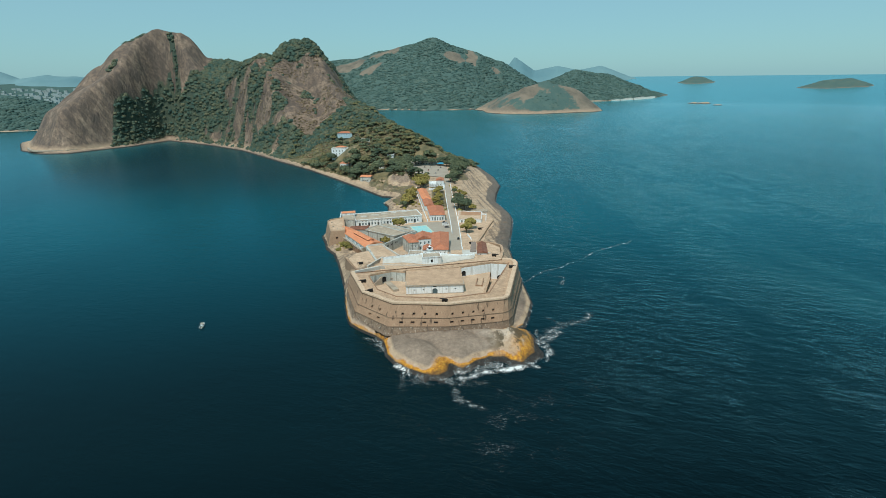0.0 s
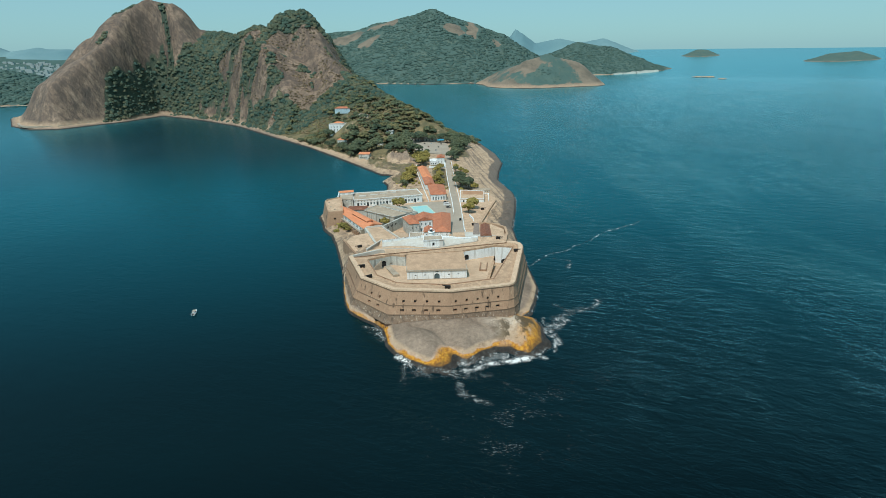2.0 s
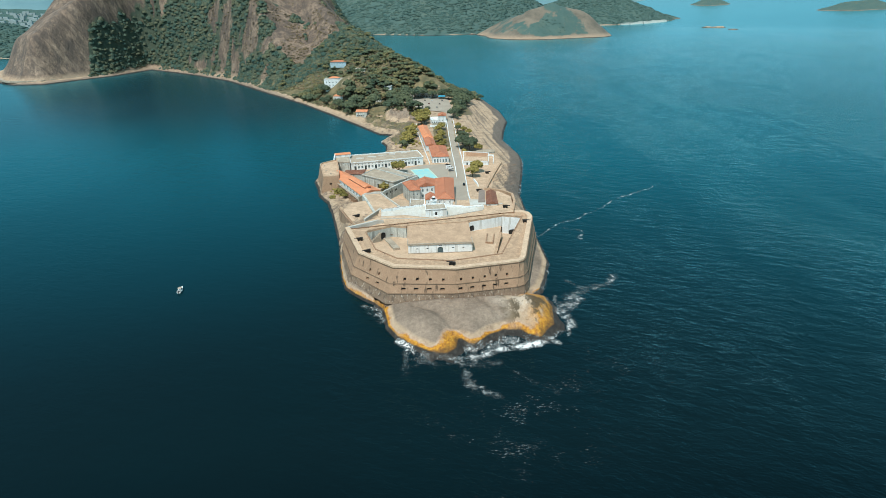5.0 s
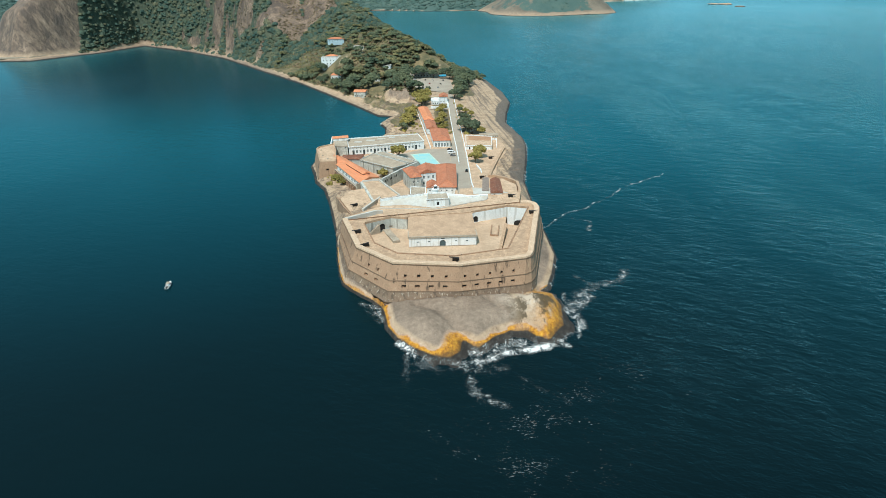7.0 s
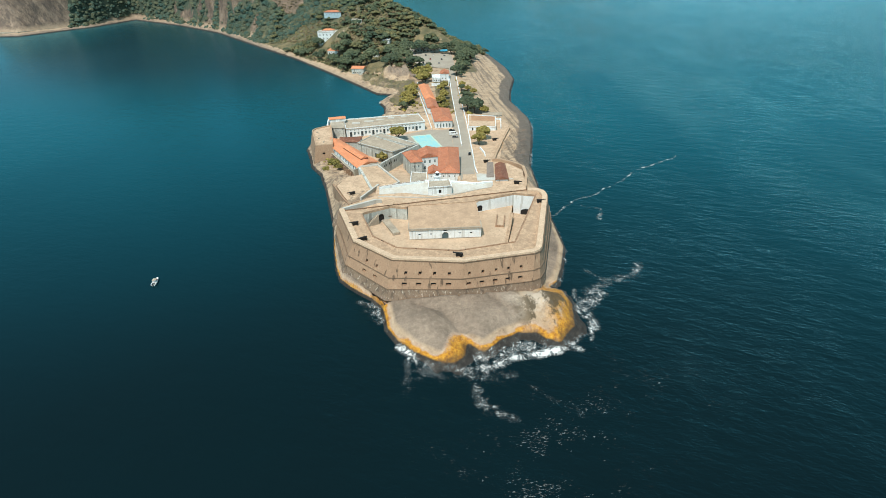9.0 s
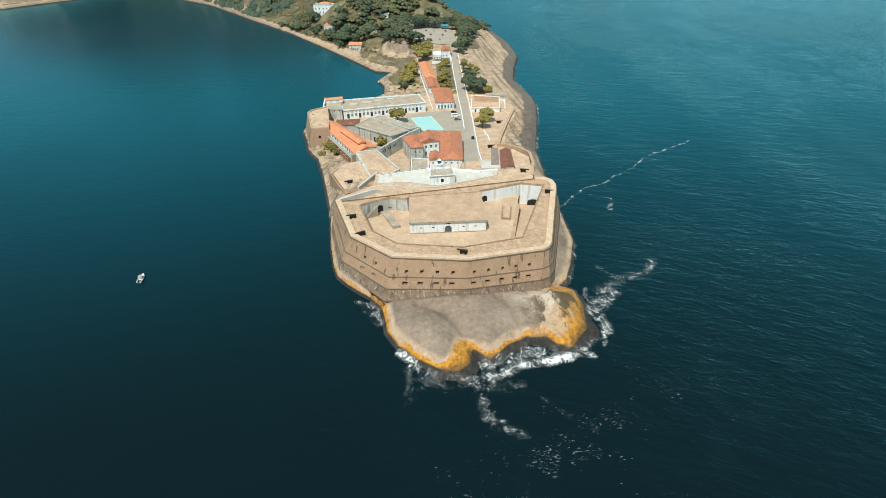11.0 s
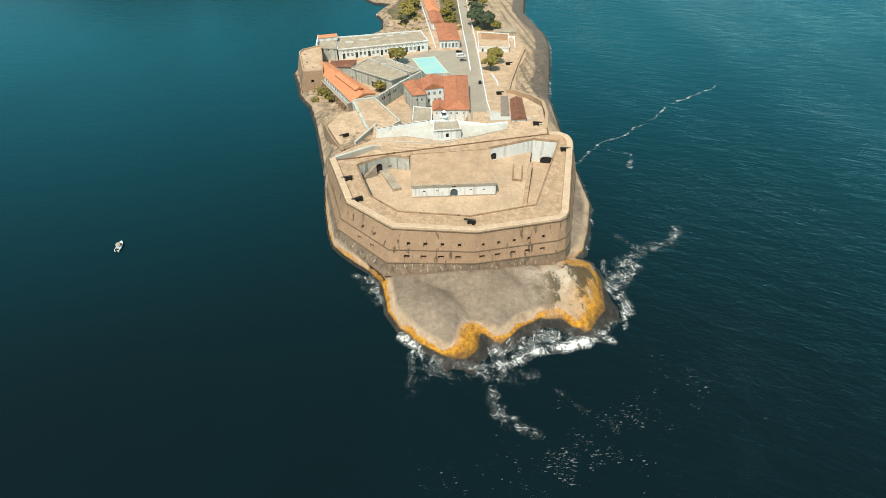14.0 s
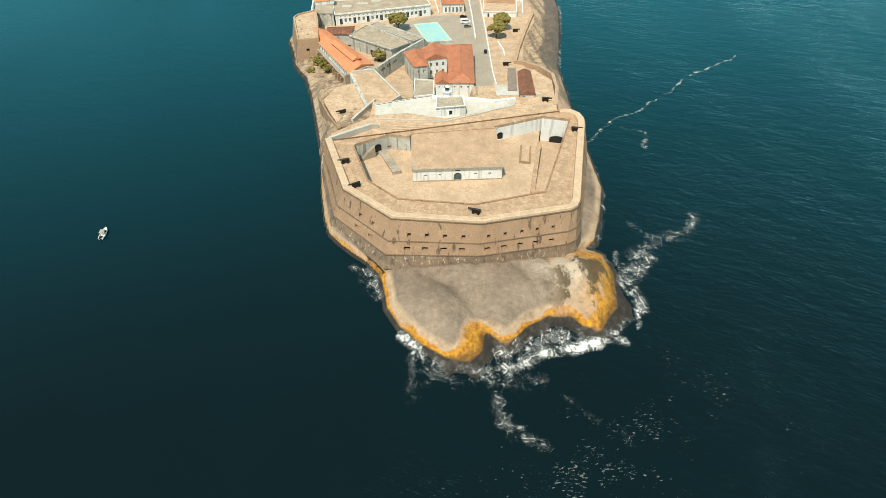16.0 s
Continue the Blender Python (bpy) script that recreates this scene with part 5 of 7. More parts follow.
def bastion():
    e = thing("fort_bastion", (28, 30, Z_FOOT), "battered brown masonry bastion with two gun-port rows on rock", "fortress")
    H = Z_CROWN - Z_FOOT
    ports = {1: [0.44, 0.69], 2: [0.22, 0.415, 0.617, 0.818], 3: [0.096, 0.28, 0.465, 0.64, 0.82], 6: [0.12, 0.26, 0.4, 0.54]}
    wall, base = bmesh.new(), bmesh.new()
    backs = []
    n = len(CROWN)
    for i in range(n):
        a, b = CROWN[i], CROWN[(i + 1) % n]
        P, L = plane_of(a, b, Z_FOOT, FOOT[i], FOOT[(i + 1) % n], H)
        holes = []
        for f in ports.get(i, []):
            u = f * L
            holes.append((u - 0.6, 0.64 * H, u + 0.6, 0.64 * H + 1.3, 1.2, False))
            holes.append((u - 1.0, 0.375 * H, u + 1.0, 0.375 * H + 1.1, 1.2, False))
        cut = 0.285 * H
        upper = lambda u, v, d, P=P: P(u, v + cut, d)
        backs += facade(wall, upper, L, H - cut, [(h[0], h[1] - cut, h[2], h[3] - cut, h[4], h[5]) for h in holes])
        facade(base, P, L, cut, [])
    wpart("wall", wall, M["stone"], e)
    wpart("wall_base", base, M["stone_low"], e, "grey weathered wall base with pale lime streaks")
    for o in backs:
        wpart("gun_port", sheet(bmesh.new(), o), M["dark"], e, "dark gun port")
    line = lambda v: [Vector(f).lerp(Vector(c), v)[:] for f, c in zip(FOOT, CROWN)]
    # courses take a dark stone that stands in for their shadow lines
    for v, w in ((0.565, 0.3), (0.285, 0.3)):
        z = Z_FOOT + v * H
        wpart("string_course", sweep(bmesh.new(), line(v), [(-w, z - 0.1), (0.3, z - 0.16), (0.3, z + 0.16), (-w, z + 0.1)], True), M["cornice"], e, "weathered stone moulding, darkened for its shadow line")
    z = Z_CROWN
    wpart("cornice", sweep(bmesh.new(), CROWN, [(-0.4, z - 0.05), (0.3, z - 0.35), (0.3, z + 0.2), (-0.4, z + 0.2)]), M["cornice"], e, "dark weathered stone cornice")
    # parapet round the front, lower towards the deck
    wpart("parapet", sweep(bmesh.new(), CROWN, [(0.0, z + 0.1), (0.05, z + 0.95), (0.5, z + 1.05), (2.6, z + 0.75), (2.75, z - 0.75), (0.3, z - 0.75)]), M["parapet"], e, "broad pale masonry parapet")
    deck = ring_slab(bmesh.new(), [Vector(p)[:] for p in line(1.0)], WELL, Z_DECK - 1.2, Z_DECK)
    wpart("gun_deck", deck, M["deck"], e, "dusty tan stone gun deck")
    # kerb takes the darker wall stone in place of a shadow line
    wpart("deck_kerb", sweep(bmesh.new(), WELL[:6], [(-0.1, Z_DECK - 0.2), (0.5, Z_DECK - 0.2), (0.5, Z_DECK + 0.35), (-0.1, Z_DECK + 0.35)]), M["stone"], e, "worn brown kerb along the deck edge, darkened to stand for a shadow line")
    # walls of the sunken court
    arch_backs = []
    m = len(WELL)
    for i in range(m):
        a, b = WELL[i], WELL[(i + 1) % m]
        P, L = plane_of(a, b, Z_COURT - 0.5, height=Z_DECK - Z_COURT + 0.3, into=-1)
        holes = {11: [(3.6, 0.45, 7.0, 4.3, 0.5, True)], 6: [(18.0, 0.45, 21.2, 4.0, 0.5, True)]}.get(i, [])
        bm = bmesh.new()
        arch_backs += facade(bm, P, L, Z_DECK - Z_COURT - 0.7, holes)
        # side 4 takes the dark cornice stone for stain and shade alike
        kind = "dark stained" if i == 4 else "brown stone" if i in (1, 2, 3, 12) else "whitewashed" if i in (5, 6, 7) else "stained whitewashed"
        wpart("court_wall", bm, {"b": M["stone"], "w": M["white"], "s": M["grimy"], "d": M["cornice"]}[kind[0]], e, kind + " retaining wall")
    # the sunken ramp that runs down to the large arch
    P, L = plane_of((72.4, 60.4), (61.8, 63.6), 5.0, height=7.0, into=-1)
    bm = bmesh.new()
    facade(bm, P, L, 6.5, [])
    wpart("court_wall", bm, M["white"], e, "whitewashed wall round the large arch")
    # arch panel set before the wall, its black standing for the passage's shade
    A, B = Vector((71.6, 59.7)), Vector((65.4, 61.6))
    bm = bmesh.new()
    ring = [(0.0, 4.8), (0.0, 7.4)] + [(0.5 - 0.5 * math.cos(k * math.pi / 10), 7.4 + 1.5 * math.sin(k * math.pi / 10)) for k in range(1, 10)] + [(1.0, 7.4), (1.0, 4.8)]
    front = [bm.verts.new((*A.lerp(B, u)[:], z)) for u, z in ring]
    back = [bm.verts.new((v.co.x + 0.1, v.co.y + 0.4, v.co.z)) for v in front]
    bm.faces.new(front)
    for i in range(len(ring) - 1):
        bm.faces.new((front[i], back[i], back[i + 1], front[i + 1]))
    wpart("archway", bm, M["dark"], e, "wide dark arched passage under the deck")
    P, L = plane_of((50.8, 20.8), (59.2, 54.6), 5.0, height=5.3)
    bm = bmesh.new()
    facade(bm, P, L, 5.0, [])
    # dark stone here includes the shade on the ramp wall's far-from-sun side
    wpart("ramp_wall", bm, M["cornice"], e, "dark stained wall of the sunken ramp, with shade put into its colour")
    ditch = [(50.8, 20.8), (56.4, 19.2), (73.0, 61.0), (61.9, 64.2), (59.2, 54.6)]
    wpart("ramp_floor", prism(bmesh.new(), ditch, 4.0, lambda x, y: 9.9 - max(0.0, y - 20) * 0.1), M["court"], e)
    # stair climbing along the stained wall to the gun deck
    A, B = Vector((-14.3, 46.2)), Vector((-8.6, 49.2))
    ax = (B - A).normalized(); nx = Vector((ax.y, -ax.x))
    for k in range(14):
        p, q = A + ax * (k * 0.46), A + ax * ((k + 1) * 0.46)
        wpart("stair_step", prism(bmesh.new(), [p[:], (p + nx * 1.5)[:], (q + nx * 1.5)[:], q[:]], Z_COURT - 0.2, Z_COURT + 0.35 * (k + 1)), M["concrete"], e)
    for o in arch_backs:
        wpart("archway", sheet(bmesh.new(), o), M["dark"], e, "dark arched doorway")
    wpart("court_floor", prism(bmesh.new(), WELL[:4] + [(53.3, 11.4), (56.4, 19.2), (50.8, 20.8), (59.2, 54.6), (61.4, 64.0)] + WELL[7:], Z_COURT - 1.0, Z_COURT), M["court"], e, "worn sandy court floor")
    return e


fort = bastion()
# rows of square slabs let into the deck
slab = box(bmesh.new(), -0.75, -0.6, -0.05, 0.75, 0.6, 0.035)
slab_mesh = mesh_of(slab, "paving_slab", M["paving"])
for r_, (p0, p1, n_) in enumerate((((59.5, 10.5), (74.0, 55.0), 20), ((61.8, 9.8), (75.6, 54.5), 20), ((2.5, 4.6), (27.5, 0.9), 12), ((30.0, 0.9), (55.0, 5.4), 12), ((-20.5, 43.0), (-13.2, 19.0), 12))):
    a_ = math.atan2(p1[1] - p0[1], p1[0] - p0[0])
    for k in range(n_):
        t_ = (k + 0.5) / n_
        ob = new("paving_slab", slab_mesh)
        ob.parent = fort
        ob.matrix_parent_inverse = Matrix.Identity(4)
        ob.matrix_basis = fort.matrix_basis.inverted() @ Matrix.Translation((p0[0] + (p1[0] - p0[0]) * t_, p0[1] + (p1[1] - p0[1]) * t_, Z_DECK)) @ Matrix.Rotation(a_, 4, "Z")


def casemate_block():
    x0, x1, y0, y1 = 7.0, 40.6, 30.0, 56.5
    e = thing("casemate_block", (24, 43, Z_COURT), "white fronted casemate block with a flat sandy roof", "building")
    P, L = plane_of((x0, y0), (x1, y0), Z_COURT, height=5.2)
    bm = bmesh.new()
    holes = [(L * 0.5 - 1.5, 0.05, L * 0.5 + 1.5, 3.5, 0.5, True)]
    for f in (0.14, 0.30, 0.70, 0.86):
        holes.append((L * f - 0.5, 2.3, L * f + 0.5, 3.0, 0.6, False))
    holes.append((L * 0.5 - 0.9, 4.1, L * 0.5 + 0.9, 4.7, 0.3, False))
    backs = facade(bm, P, L, 5.2, holes)
    for a, b in (((x1, y0), (x1, y1)), ((x0, y1), (x0, y0))):
        Q, l = plane_of(a, b, Z_COURT, height=5.2)
        facade(bm, Q, l, 5.2, [])
    wpart("wall", bm, M["white"], e)
    wpart("door", sheet(bmesh.new(), backs[0]), M["blue_door"], e, "blue-grey arched double door")
    for o in backs[1:]:
        wpart("loophole", sheet(bmesh.new(), o), M["dark"], e)
    wpart("plinth", box(bmesh.new(), x0 - 0.15, y0 - 0.15, Z_COURT, x1 + 0.15, y0 - 0.0, Z_COURT + 0.4), M["concrete"], e)
    roof = prism(bmesh.new(), [(x0 - 0.4, y0 - 0.4), (x1 + 0.4, y0 - 0.4), (x1 + 0.4, y1), (x0 - 0.4, y1)], lambda x, y: 15.1, lambda x, y: 15.55 + (y - y0) * 0.045)
    wpart("roof", roof, M["paving"], e, "weathered sandy flat roof")
    wpart("roof_edge", sweep(bmesh.new(), [(x0 - 0.4, y1 - 1), (x0 - 0.4, y0 - 0.4), (x1 + 0.4, y0 - 0.4), (x1 + 0.4, y1 - 1)], [(-0.05, 15.0), (0.5, 15.0), (0.5, 15.85), (-0.05, 15.85)]), M["concrete"], e, "raised grey roof edge")
    return e


casemate_block()

# ditch ramp and low walls in the court
bm = bmesh.new()
sweep(bm, [(59.0, 54.0), (50.4, 20.4), (56.0, 18.9)], [(-0.5, Z_COURT - 0.1), (1.3, Z_COURT - 0.1), (1.2, Z_COURT + 0.75), (-0.4, Z_COURT + 0.6)])
tagged(part("court_ramp_wall", bm, M["deck"]), "low brown wall beside the ramp in the court", "wall", kind="structure")
bm = bmesh.new()
sweep(bm, [(51.4, 52.0), (49.2, 40.4), (52.8, 39.4), (55.2, 51.0)], [(-0.3, Z_COURT), (0.3, Z_COURT), (0.3, Z_COURT + 0.9), (-0.3, Z_COURT + 0.9)])
tagged(part("court_pen_wall", bm, M["stone"]), "low walled pen against the court wall", "wall", kind="structure")
bm = prism(bmesh.new(), [(-7.1, 52.0), (-3.4, 52.8), (2.5, 35.9), (-0.8, 34.9)], Z_COURT, lambda x, y: Z_COURT + 0.15 + max(0, 53 - y) * 0.07)
tagged(part("court_ramp", bm, M["concrete"]), "grey stone ramp down from the arch into the court", "ramp", kind="structure")

# upper terrace behind the court, with its steps
TERRACE = [(-26.6, 50.4), (-15.5, 48.2), (-2.3, 54.8), (5.7, 52.6), (6.9, 57.0), (40.5, 57.9), (61.7, 65.0), (69.3, 67.6), (73, 100), (66, 112), (44.5, 96), (38, 96), (36, 80), (-10, 84), (-11, 70), (-26, 58)]


def upper_terrace():
    e = thing("upper_terrace", (20, 70, 8), "dusty tan stone terrace behind the sunken court", "terrace", kind="structure")
    wpart("fill", prism(bmesh.new(), TERRACE, 6.0, 15.4), M["sand"], e)
    for k in range(4):
        y = 57.2 + k * 1.5
        wpart("step", box(bmesh.new(), -1.3 + k * 0.2, y, 15.4, 42.0 + k * 2.6, y + 0.62, 16.2 - k * 0.16), M["parapet"], e)
    return e


upper_terrace()

# white gate range
bm = bmesh.new()
top = [(-8.6, 74.5), (4.7, 78.5), (16.1, 81.5), (34.5, 78.8), (42.5, 76.4), (52.5, 79.0)]
low = [(-9.0, 68.6), (5.5, 66.6), (21.6, 64.8), (34, 69.4), (43, 73.2), (52.0, 76.6)]
mid = [Vector(a).lerp(Vector(b), 0.5 if i < 2 else 0.12)[:] for i, (a, b) in enumerate(zip(low, top))]
vl = [bm.verts.new((x, y, 15.5)) for x, y in mid]
vt = [bm.verts.new((x, y, 17.6)) for x, y in top]
vb = [bm.verts.new((x, y, 15.45)) for x, y in top]
for i in range(5):
    bm.faces.new((vl[i], vl[i + 1], vt[i + 1], vt[i]))
    bm.faces.new((vt[i], vt[i + 1], vb[i + 1], vb[i]))
bm.faces.new((vl[0], vt[0], vb[0])); bm.faces.new((vl[5], vb[5], vt[5]))
tagged(part("whitewashed_glacis", bm, M["limewash"]), "sloping whitewashed rain-catching apron before the gate", "slope", kind="structure")
low_wall("apron_kerb", low, 15.3, 15.85, 0.5, M["limewash"], "low whitewashed kerb along the sandy apron", "kerb")
# dark strip on the wall top stands in for the shaded channel
tagged(part("gate_wall_channel_shade", sweep(bmesh.new(), [(x, y + 0.2) for x, y in top[:3]], [(-0.28, 18.55), (0.28, 18.55), (0.28, 18.64), (-0.28, 18.64)]), M["cornice"]), "dark strip on top of the gate wall, standing for its shaded channel", "gutter", kind="structure")
low_wall("gate_wall", [(x, y + 0.2) for x, y in top], 15.4, [18.6, 18.6, 18.55, 18.4, 18.2, 17.8], 1.3, M["white"], "low whitewashed wall along the gate terrace")


def gatehouse():
    e = thing("gatehouse", (23.5, 71.5, 15.4), "small white flat-roofed gatehouse with a dark doorway", "building")
    c = [(17.2, 68.2), (29.8, 69.2), (29.2, 78.6), (17.6, 78.0)]
    bm = bmesh.new()
    backs = []
    for i in range(4):
        P, L = plane_of(c[i], c[(i + 1) % 4], 15.4, height=4.4)
        backs += facade(bm, P, L, 4.4, [(L * 0.5 - 0.7, 0.7, L * 0.5 + 0.7, 2.8, 0.5, False)] if i == 0 else [])
    wpart("wall", bm, M["white"], e)
    wpart("doorway", sheet(bmesh.new(), backs[0]), M["dark"], e)
    wpart("roof", prism(bmesh.new(), c, 19.0, 19.5), M["concrete"], e)
    wpart("parapet", sweep(bmesh.new(), c, [(0, 19.5), (0.4, 19.5), (0.4, 20.1), (0, 20.1)], True), M["white"], e)
    return e


gatehouse()


def lighthouse():
    x, y, z = 22.6, 79.6, 15.4
    e = thing("lighthouse", (x, y, z), "short white round lighthouse with a railed lantern", "lighthouse")
    wpart("tower", tube(bmesh.new(), (x, y, z), (x, y, z + 6.2), 1.9, 1.6, 20), M["white"], e)
    wpart("gallery", tube(bmesh.new(), (x, y, z + 6.2), (x, y, z + 6.5), 2.2, n=20), M["white"], e)
    wpart("lantern", tube(bmesh.new(), (x, y, z + 6.5), (x, y, z + 8.3), 0.95, n=12), M["glass"], e)
    wpart("dome", tube(bmesh.new(), (x, y, z + 8.3), (x, y, z + 9.1), 1.1, 0.1, 12), M["white"], e)
    rail = bmesh.new()
    for k in range(14):
        a = k * math.tau / 14
        tube(rail, (x + 2.1 * math.cos(a), y + 2.1 * math.sin(a), z + 6.5), (x + 2.1 * math.cos(a), y + 2.1 * math.sin(a), z + 7.4), 0.04, n=4)
    ring = [(x + 2.1 * math.cos(k * math.tau / 20), y + 2.1 * math.sin(k * math.tau / 20)) for k in range(20)]
    sweep(rail, ring, [(-0.04, z + 7.36), (0.04, z + 7.36), (0.04, z + 7.44), (-0.04, z + 7.44)], True)
    wpart("railing", rail, M["white"], e)
    return e


lighthouse()

# ---- the lower fort ----
bm = bmesh.new()
xs, ys = spaced(-60, 88, 2.0), spaced(92, 300, 3.0)
X, Y = np.meshgrid(xs, ys)
yp = np.array([(38, 92), (46, 92), (66, 110), (66, 138), (74, 180), (84, 205), (86, 232), (72, 258), (56, 262), (44, 262), (24, 262), (-46, 212), (-58, 196), (-42, 160), (-24, 118), (-6, 116), (0, 96)], float)
ysd = signed(X, Y, yp)
yard_ob = grid_mesh("fort_yard", xs, ys, yard_level(X, Y) - 1.5 * smooth(0.5, -2.5, ysd) + fbm(X, Y, 9, 3) * 0.05, M["sand"], ysd > 0)
tagged(yard_ob, "sandy sloping yard inside the fort walls", "yard", kind="structure")

# roadway and court surface
def ribbon(name, left, right, mat, lift, label, kind="structure", category="road"):
    bm = bmesh.new()
    L, R = [], []
    for (p, q) in zip(left, right):
        L.append(p); R.append(q)
    vs = []
    for i in range(len(L) - 1):
        n = max(1, int((Vector(L[i + 1]) - Vector(L[i])).length / 4))
        for k in range(n + (i == len(L) - 2)):
            t = k / n
            a, b = Vector(L[i]).lerp(Vector(L[i + 1]), t), Vector(R[i]).lerp(Vector(R[i + 1]), t)
            vs.append([bm.verts.new((*p, float(yard_level(p.x, p.y)) + lift)) for p in (a, a.lerp(b, 0.5), b)])
    for a, b in zip(vs, vs[1:]):
        for k in (0, 1):
            bm.faces.new((a[k], a[k + 1], b[k + 1], b[k]))
    return tagged(part(name, bm, mat), label, category, kind=kind)


ribbon("road", [(36.5, 93), (38.6, 130), (38.5, 172), (40.0, 205), (43.0, 232), (46.5, 262), (48.2, 312), (50.5, 383), (53, 440)],
       [(44.6, 93), (48.4, 130), (51.4, 172), (51.8, 205), (52.5, 232), (53.0, 262), (53.8, 312), (55.8, 383), (59, 440)], M["asphalt"], 0.05, "worn grey-brown concrete roadway running through the fort")
ribbon("parade_ground", [(2, 172), (0, 190), (-1, 205), (20, 218)], [(38.6, 165), (38.8, 190), (40.5, 205), (43.2, 218)], M["asphalt"], 0.03, "grey paved parade ground", category="pavement")


def sports_court():
    c = [Vector(p) for p in ((16.2, 174.8), (31.0, 177.4), (23.4, 207.0), (8.6, 201.4))]
    c[3] = c[0] + (c[2] - c[1])
    e = thing("sports_court", (19.8, 190, 4.05), "turquoise painted ball court with faded lines", "court", kind="structure")
    mid = sum(c, Vector((0, 0))) / 4
    wpart("border", prism(bmesh.new(), [(mid + (p - mid) * 1.02)[:] for p in c], 3.9, 4.08), M["court_green"], e)
    wpart("surface", prism(bmesh.new(), [(mid + (p - mid) * 0.9)[:] for p in c], 3.9, 4.11), M["court_blue"], e)
    ax, ay = (c[1] - c[0]) * 0.45, (c[3] - c[0]) * 0.45
    at = lambda u, v: (mid + ax * u + ay * v)
    def stripe(p, q, w=0.22):
        p, q = Vector(p), Vector(q)
        n = (q - p).normalized(); n = Vector((-n.y, n.x)) * w / 2
        wpart("painted_line", prism(bmesh.new(), [(p + n)[:], (p - n)[:], (q - n)[:], (q + n)[:]], 4.08, 4.125), M["line"], e)
    stripe(at(-1, 0), at(1, 0))
    for s in (-1, 1):
        stripe(at(s, -1), at(s, 1)); stripe(at(-1, s), at(1, s))
        stripe(at(-0.35, s), at(-0.35, s * 0.6)); stripe(at(0.35, s), at(0.35, s * 0.6)); stripe(at(-0.35, s * 0.6), at(0.35, s * 0.6))
    return e


sports_court()

# L-shaped red-roofed quarters
win = lambda s, u, st, n, v, w=0.9, h=1.5, k="glass": (s, u, st, n, v, w, h, k, "window")
house("quarters", "white two-storey quarters with an old red tiled roof", [(24.8, 103.2), (36.5, 102.2), (39.2, 146.5), (26.5, 146.5)], 4.2, 9.8, "hip", (M["white"], M["tile_old"]),
      [win(0, 2.6, 3.2, 3, 7.2, 0.9, 1.0), win(3, 20, 4.2, 6, 6.2), win(3, 20, 4.2, 6, 2.2), win(1, 4, 4.2, 8, 6.2)], rise=2.8)
house("quarters_link", "white rear range of the quarters under an old red tiled roof", [(13.6, 128.6), (25.2, 131.0), (26.2, 146.0), (11.6, 142.2)], 4.2, 9.8, "gable", (M["white"], M["tile_old"]),
      [win(0, 3.6, 3.2, 3, 6.0, 1.3, 2.0, "blue"), win(0, 3.6, 3.2, 3, 2.0, 1.3, 2.2, "blue")], rise=2.7, over=0.3)
house("quarters_wing", "stained white wing of the quarters under an old red tiled roof", [(8.6, 121.8), (15.2, 122.8), (13.4, 141.8), (3.4, 138.8)], 4.2, 9.8, "hip", (M["grimy"], M["tile_old"]),
      [win(0, 2, 2.6, 2, 6.0), win(3, 3, 3.5, 4, 6.0), win(1, 2, 3, 2, 6.0)], rise=2.6)
house("quarters_porch", "front range of the quarters with a red tiled roof", [(18.4, 103.3), (24.6, 103.2), (24.7, 112.8), (18.8, 112.8)], 4.2, 9.7, "gable", (M["white"], M["tile_old"]),
      [win(0, 1.8, 2.6, 2, 7.2, 0.9, 1.0)], rise=1.8, over=0.4)
house("quarters_annex", "low flat-roofed annex in the courtyard of the quarters", [(7.6, 99.0), (17.6, 101.0), (17.9, 116.0), (8.4, 118.0)], 4.2, 4.6, "flat", (M["white"], M["concrete"]), [win(0, 2, 3, 2, 1.2, 1.0, 2.0, "dark")], over=0.1, parapet=0.4)
bm = prism(bmesh.new(), [(-9.5, 117.5), (1.9, 92.0), (7.4, 92.5), (7.6, 120.0), (2.0, 136.0)], 2.0, lambda x, y: 12.6 - max(0.0, min(44.0, y - 92)) * 0.19)
tagged(part("sand_bank", bm, M["sand"]), "bare sandy bank falling from the west terrace to the quarters", "slope", kind="structure")
# orange-roofed barracks on the west cliff
house("barracks", "long white barracks under a bright orange tiled roof", [(-24.2, 121.6), (-12.4, 131.6), (-41.6, 178.0), (-50.4, 174.6)], 4.6, 6.9, "gable", (M["white"], M["tile_new"]),
      [win(3, 2.6, 2.9, 19, 3.9, 1.5, 2.2, "dark")], rise=2.4, over=0.5)
# buttressed cliff wall that carries the barracks
cliff_a, cliff_b = Vector((-51.2, 174.4)), Vector((-25.0, 120.8))
cliff_ax = (cliff_b - cliff_a).normalized(); cliff_nx = Vector((cliff_ax.y, -cliff_ax.x))
cliff_wall = thing("cliff_wall", (*((cliff_a + cliff_b) / 2), 0), "stained stone cliff wall with buttresses below the barracks", "wall", kind="structure")
wpart("wall", prism(bmesh.new(), [cliff_a[:], (cliff_a + cliff_nx * 0.8)[:], (cliff_b + cliff_nx * 0.8)[:], cliff_b[:]], -1.0, 8.2), M["stone_low"], cliff_wall)
wpart("ledge", prism(bmesh.new(), [(cliff_a - cliff_nx * 0.2)[:], (cliff_a + cliff_nx * 1.0)[:], (cliff_b + cliff_nx * 1.0)[:], (cliff_b - cliff_nx * 0.2)[:]], 8.2, 8.4), M["concrete"], cliff_wall, "grey ledge under the windows")
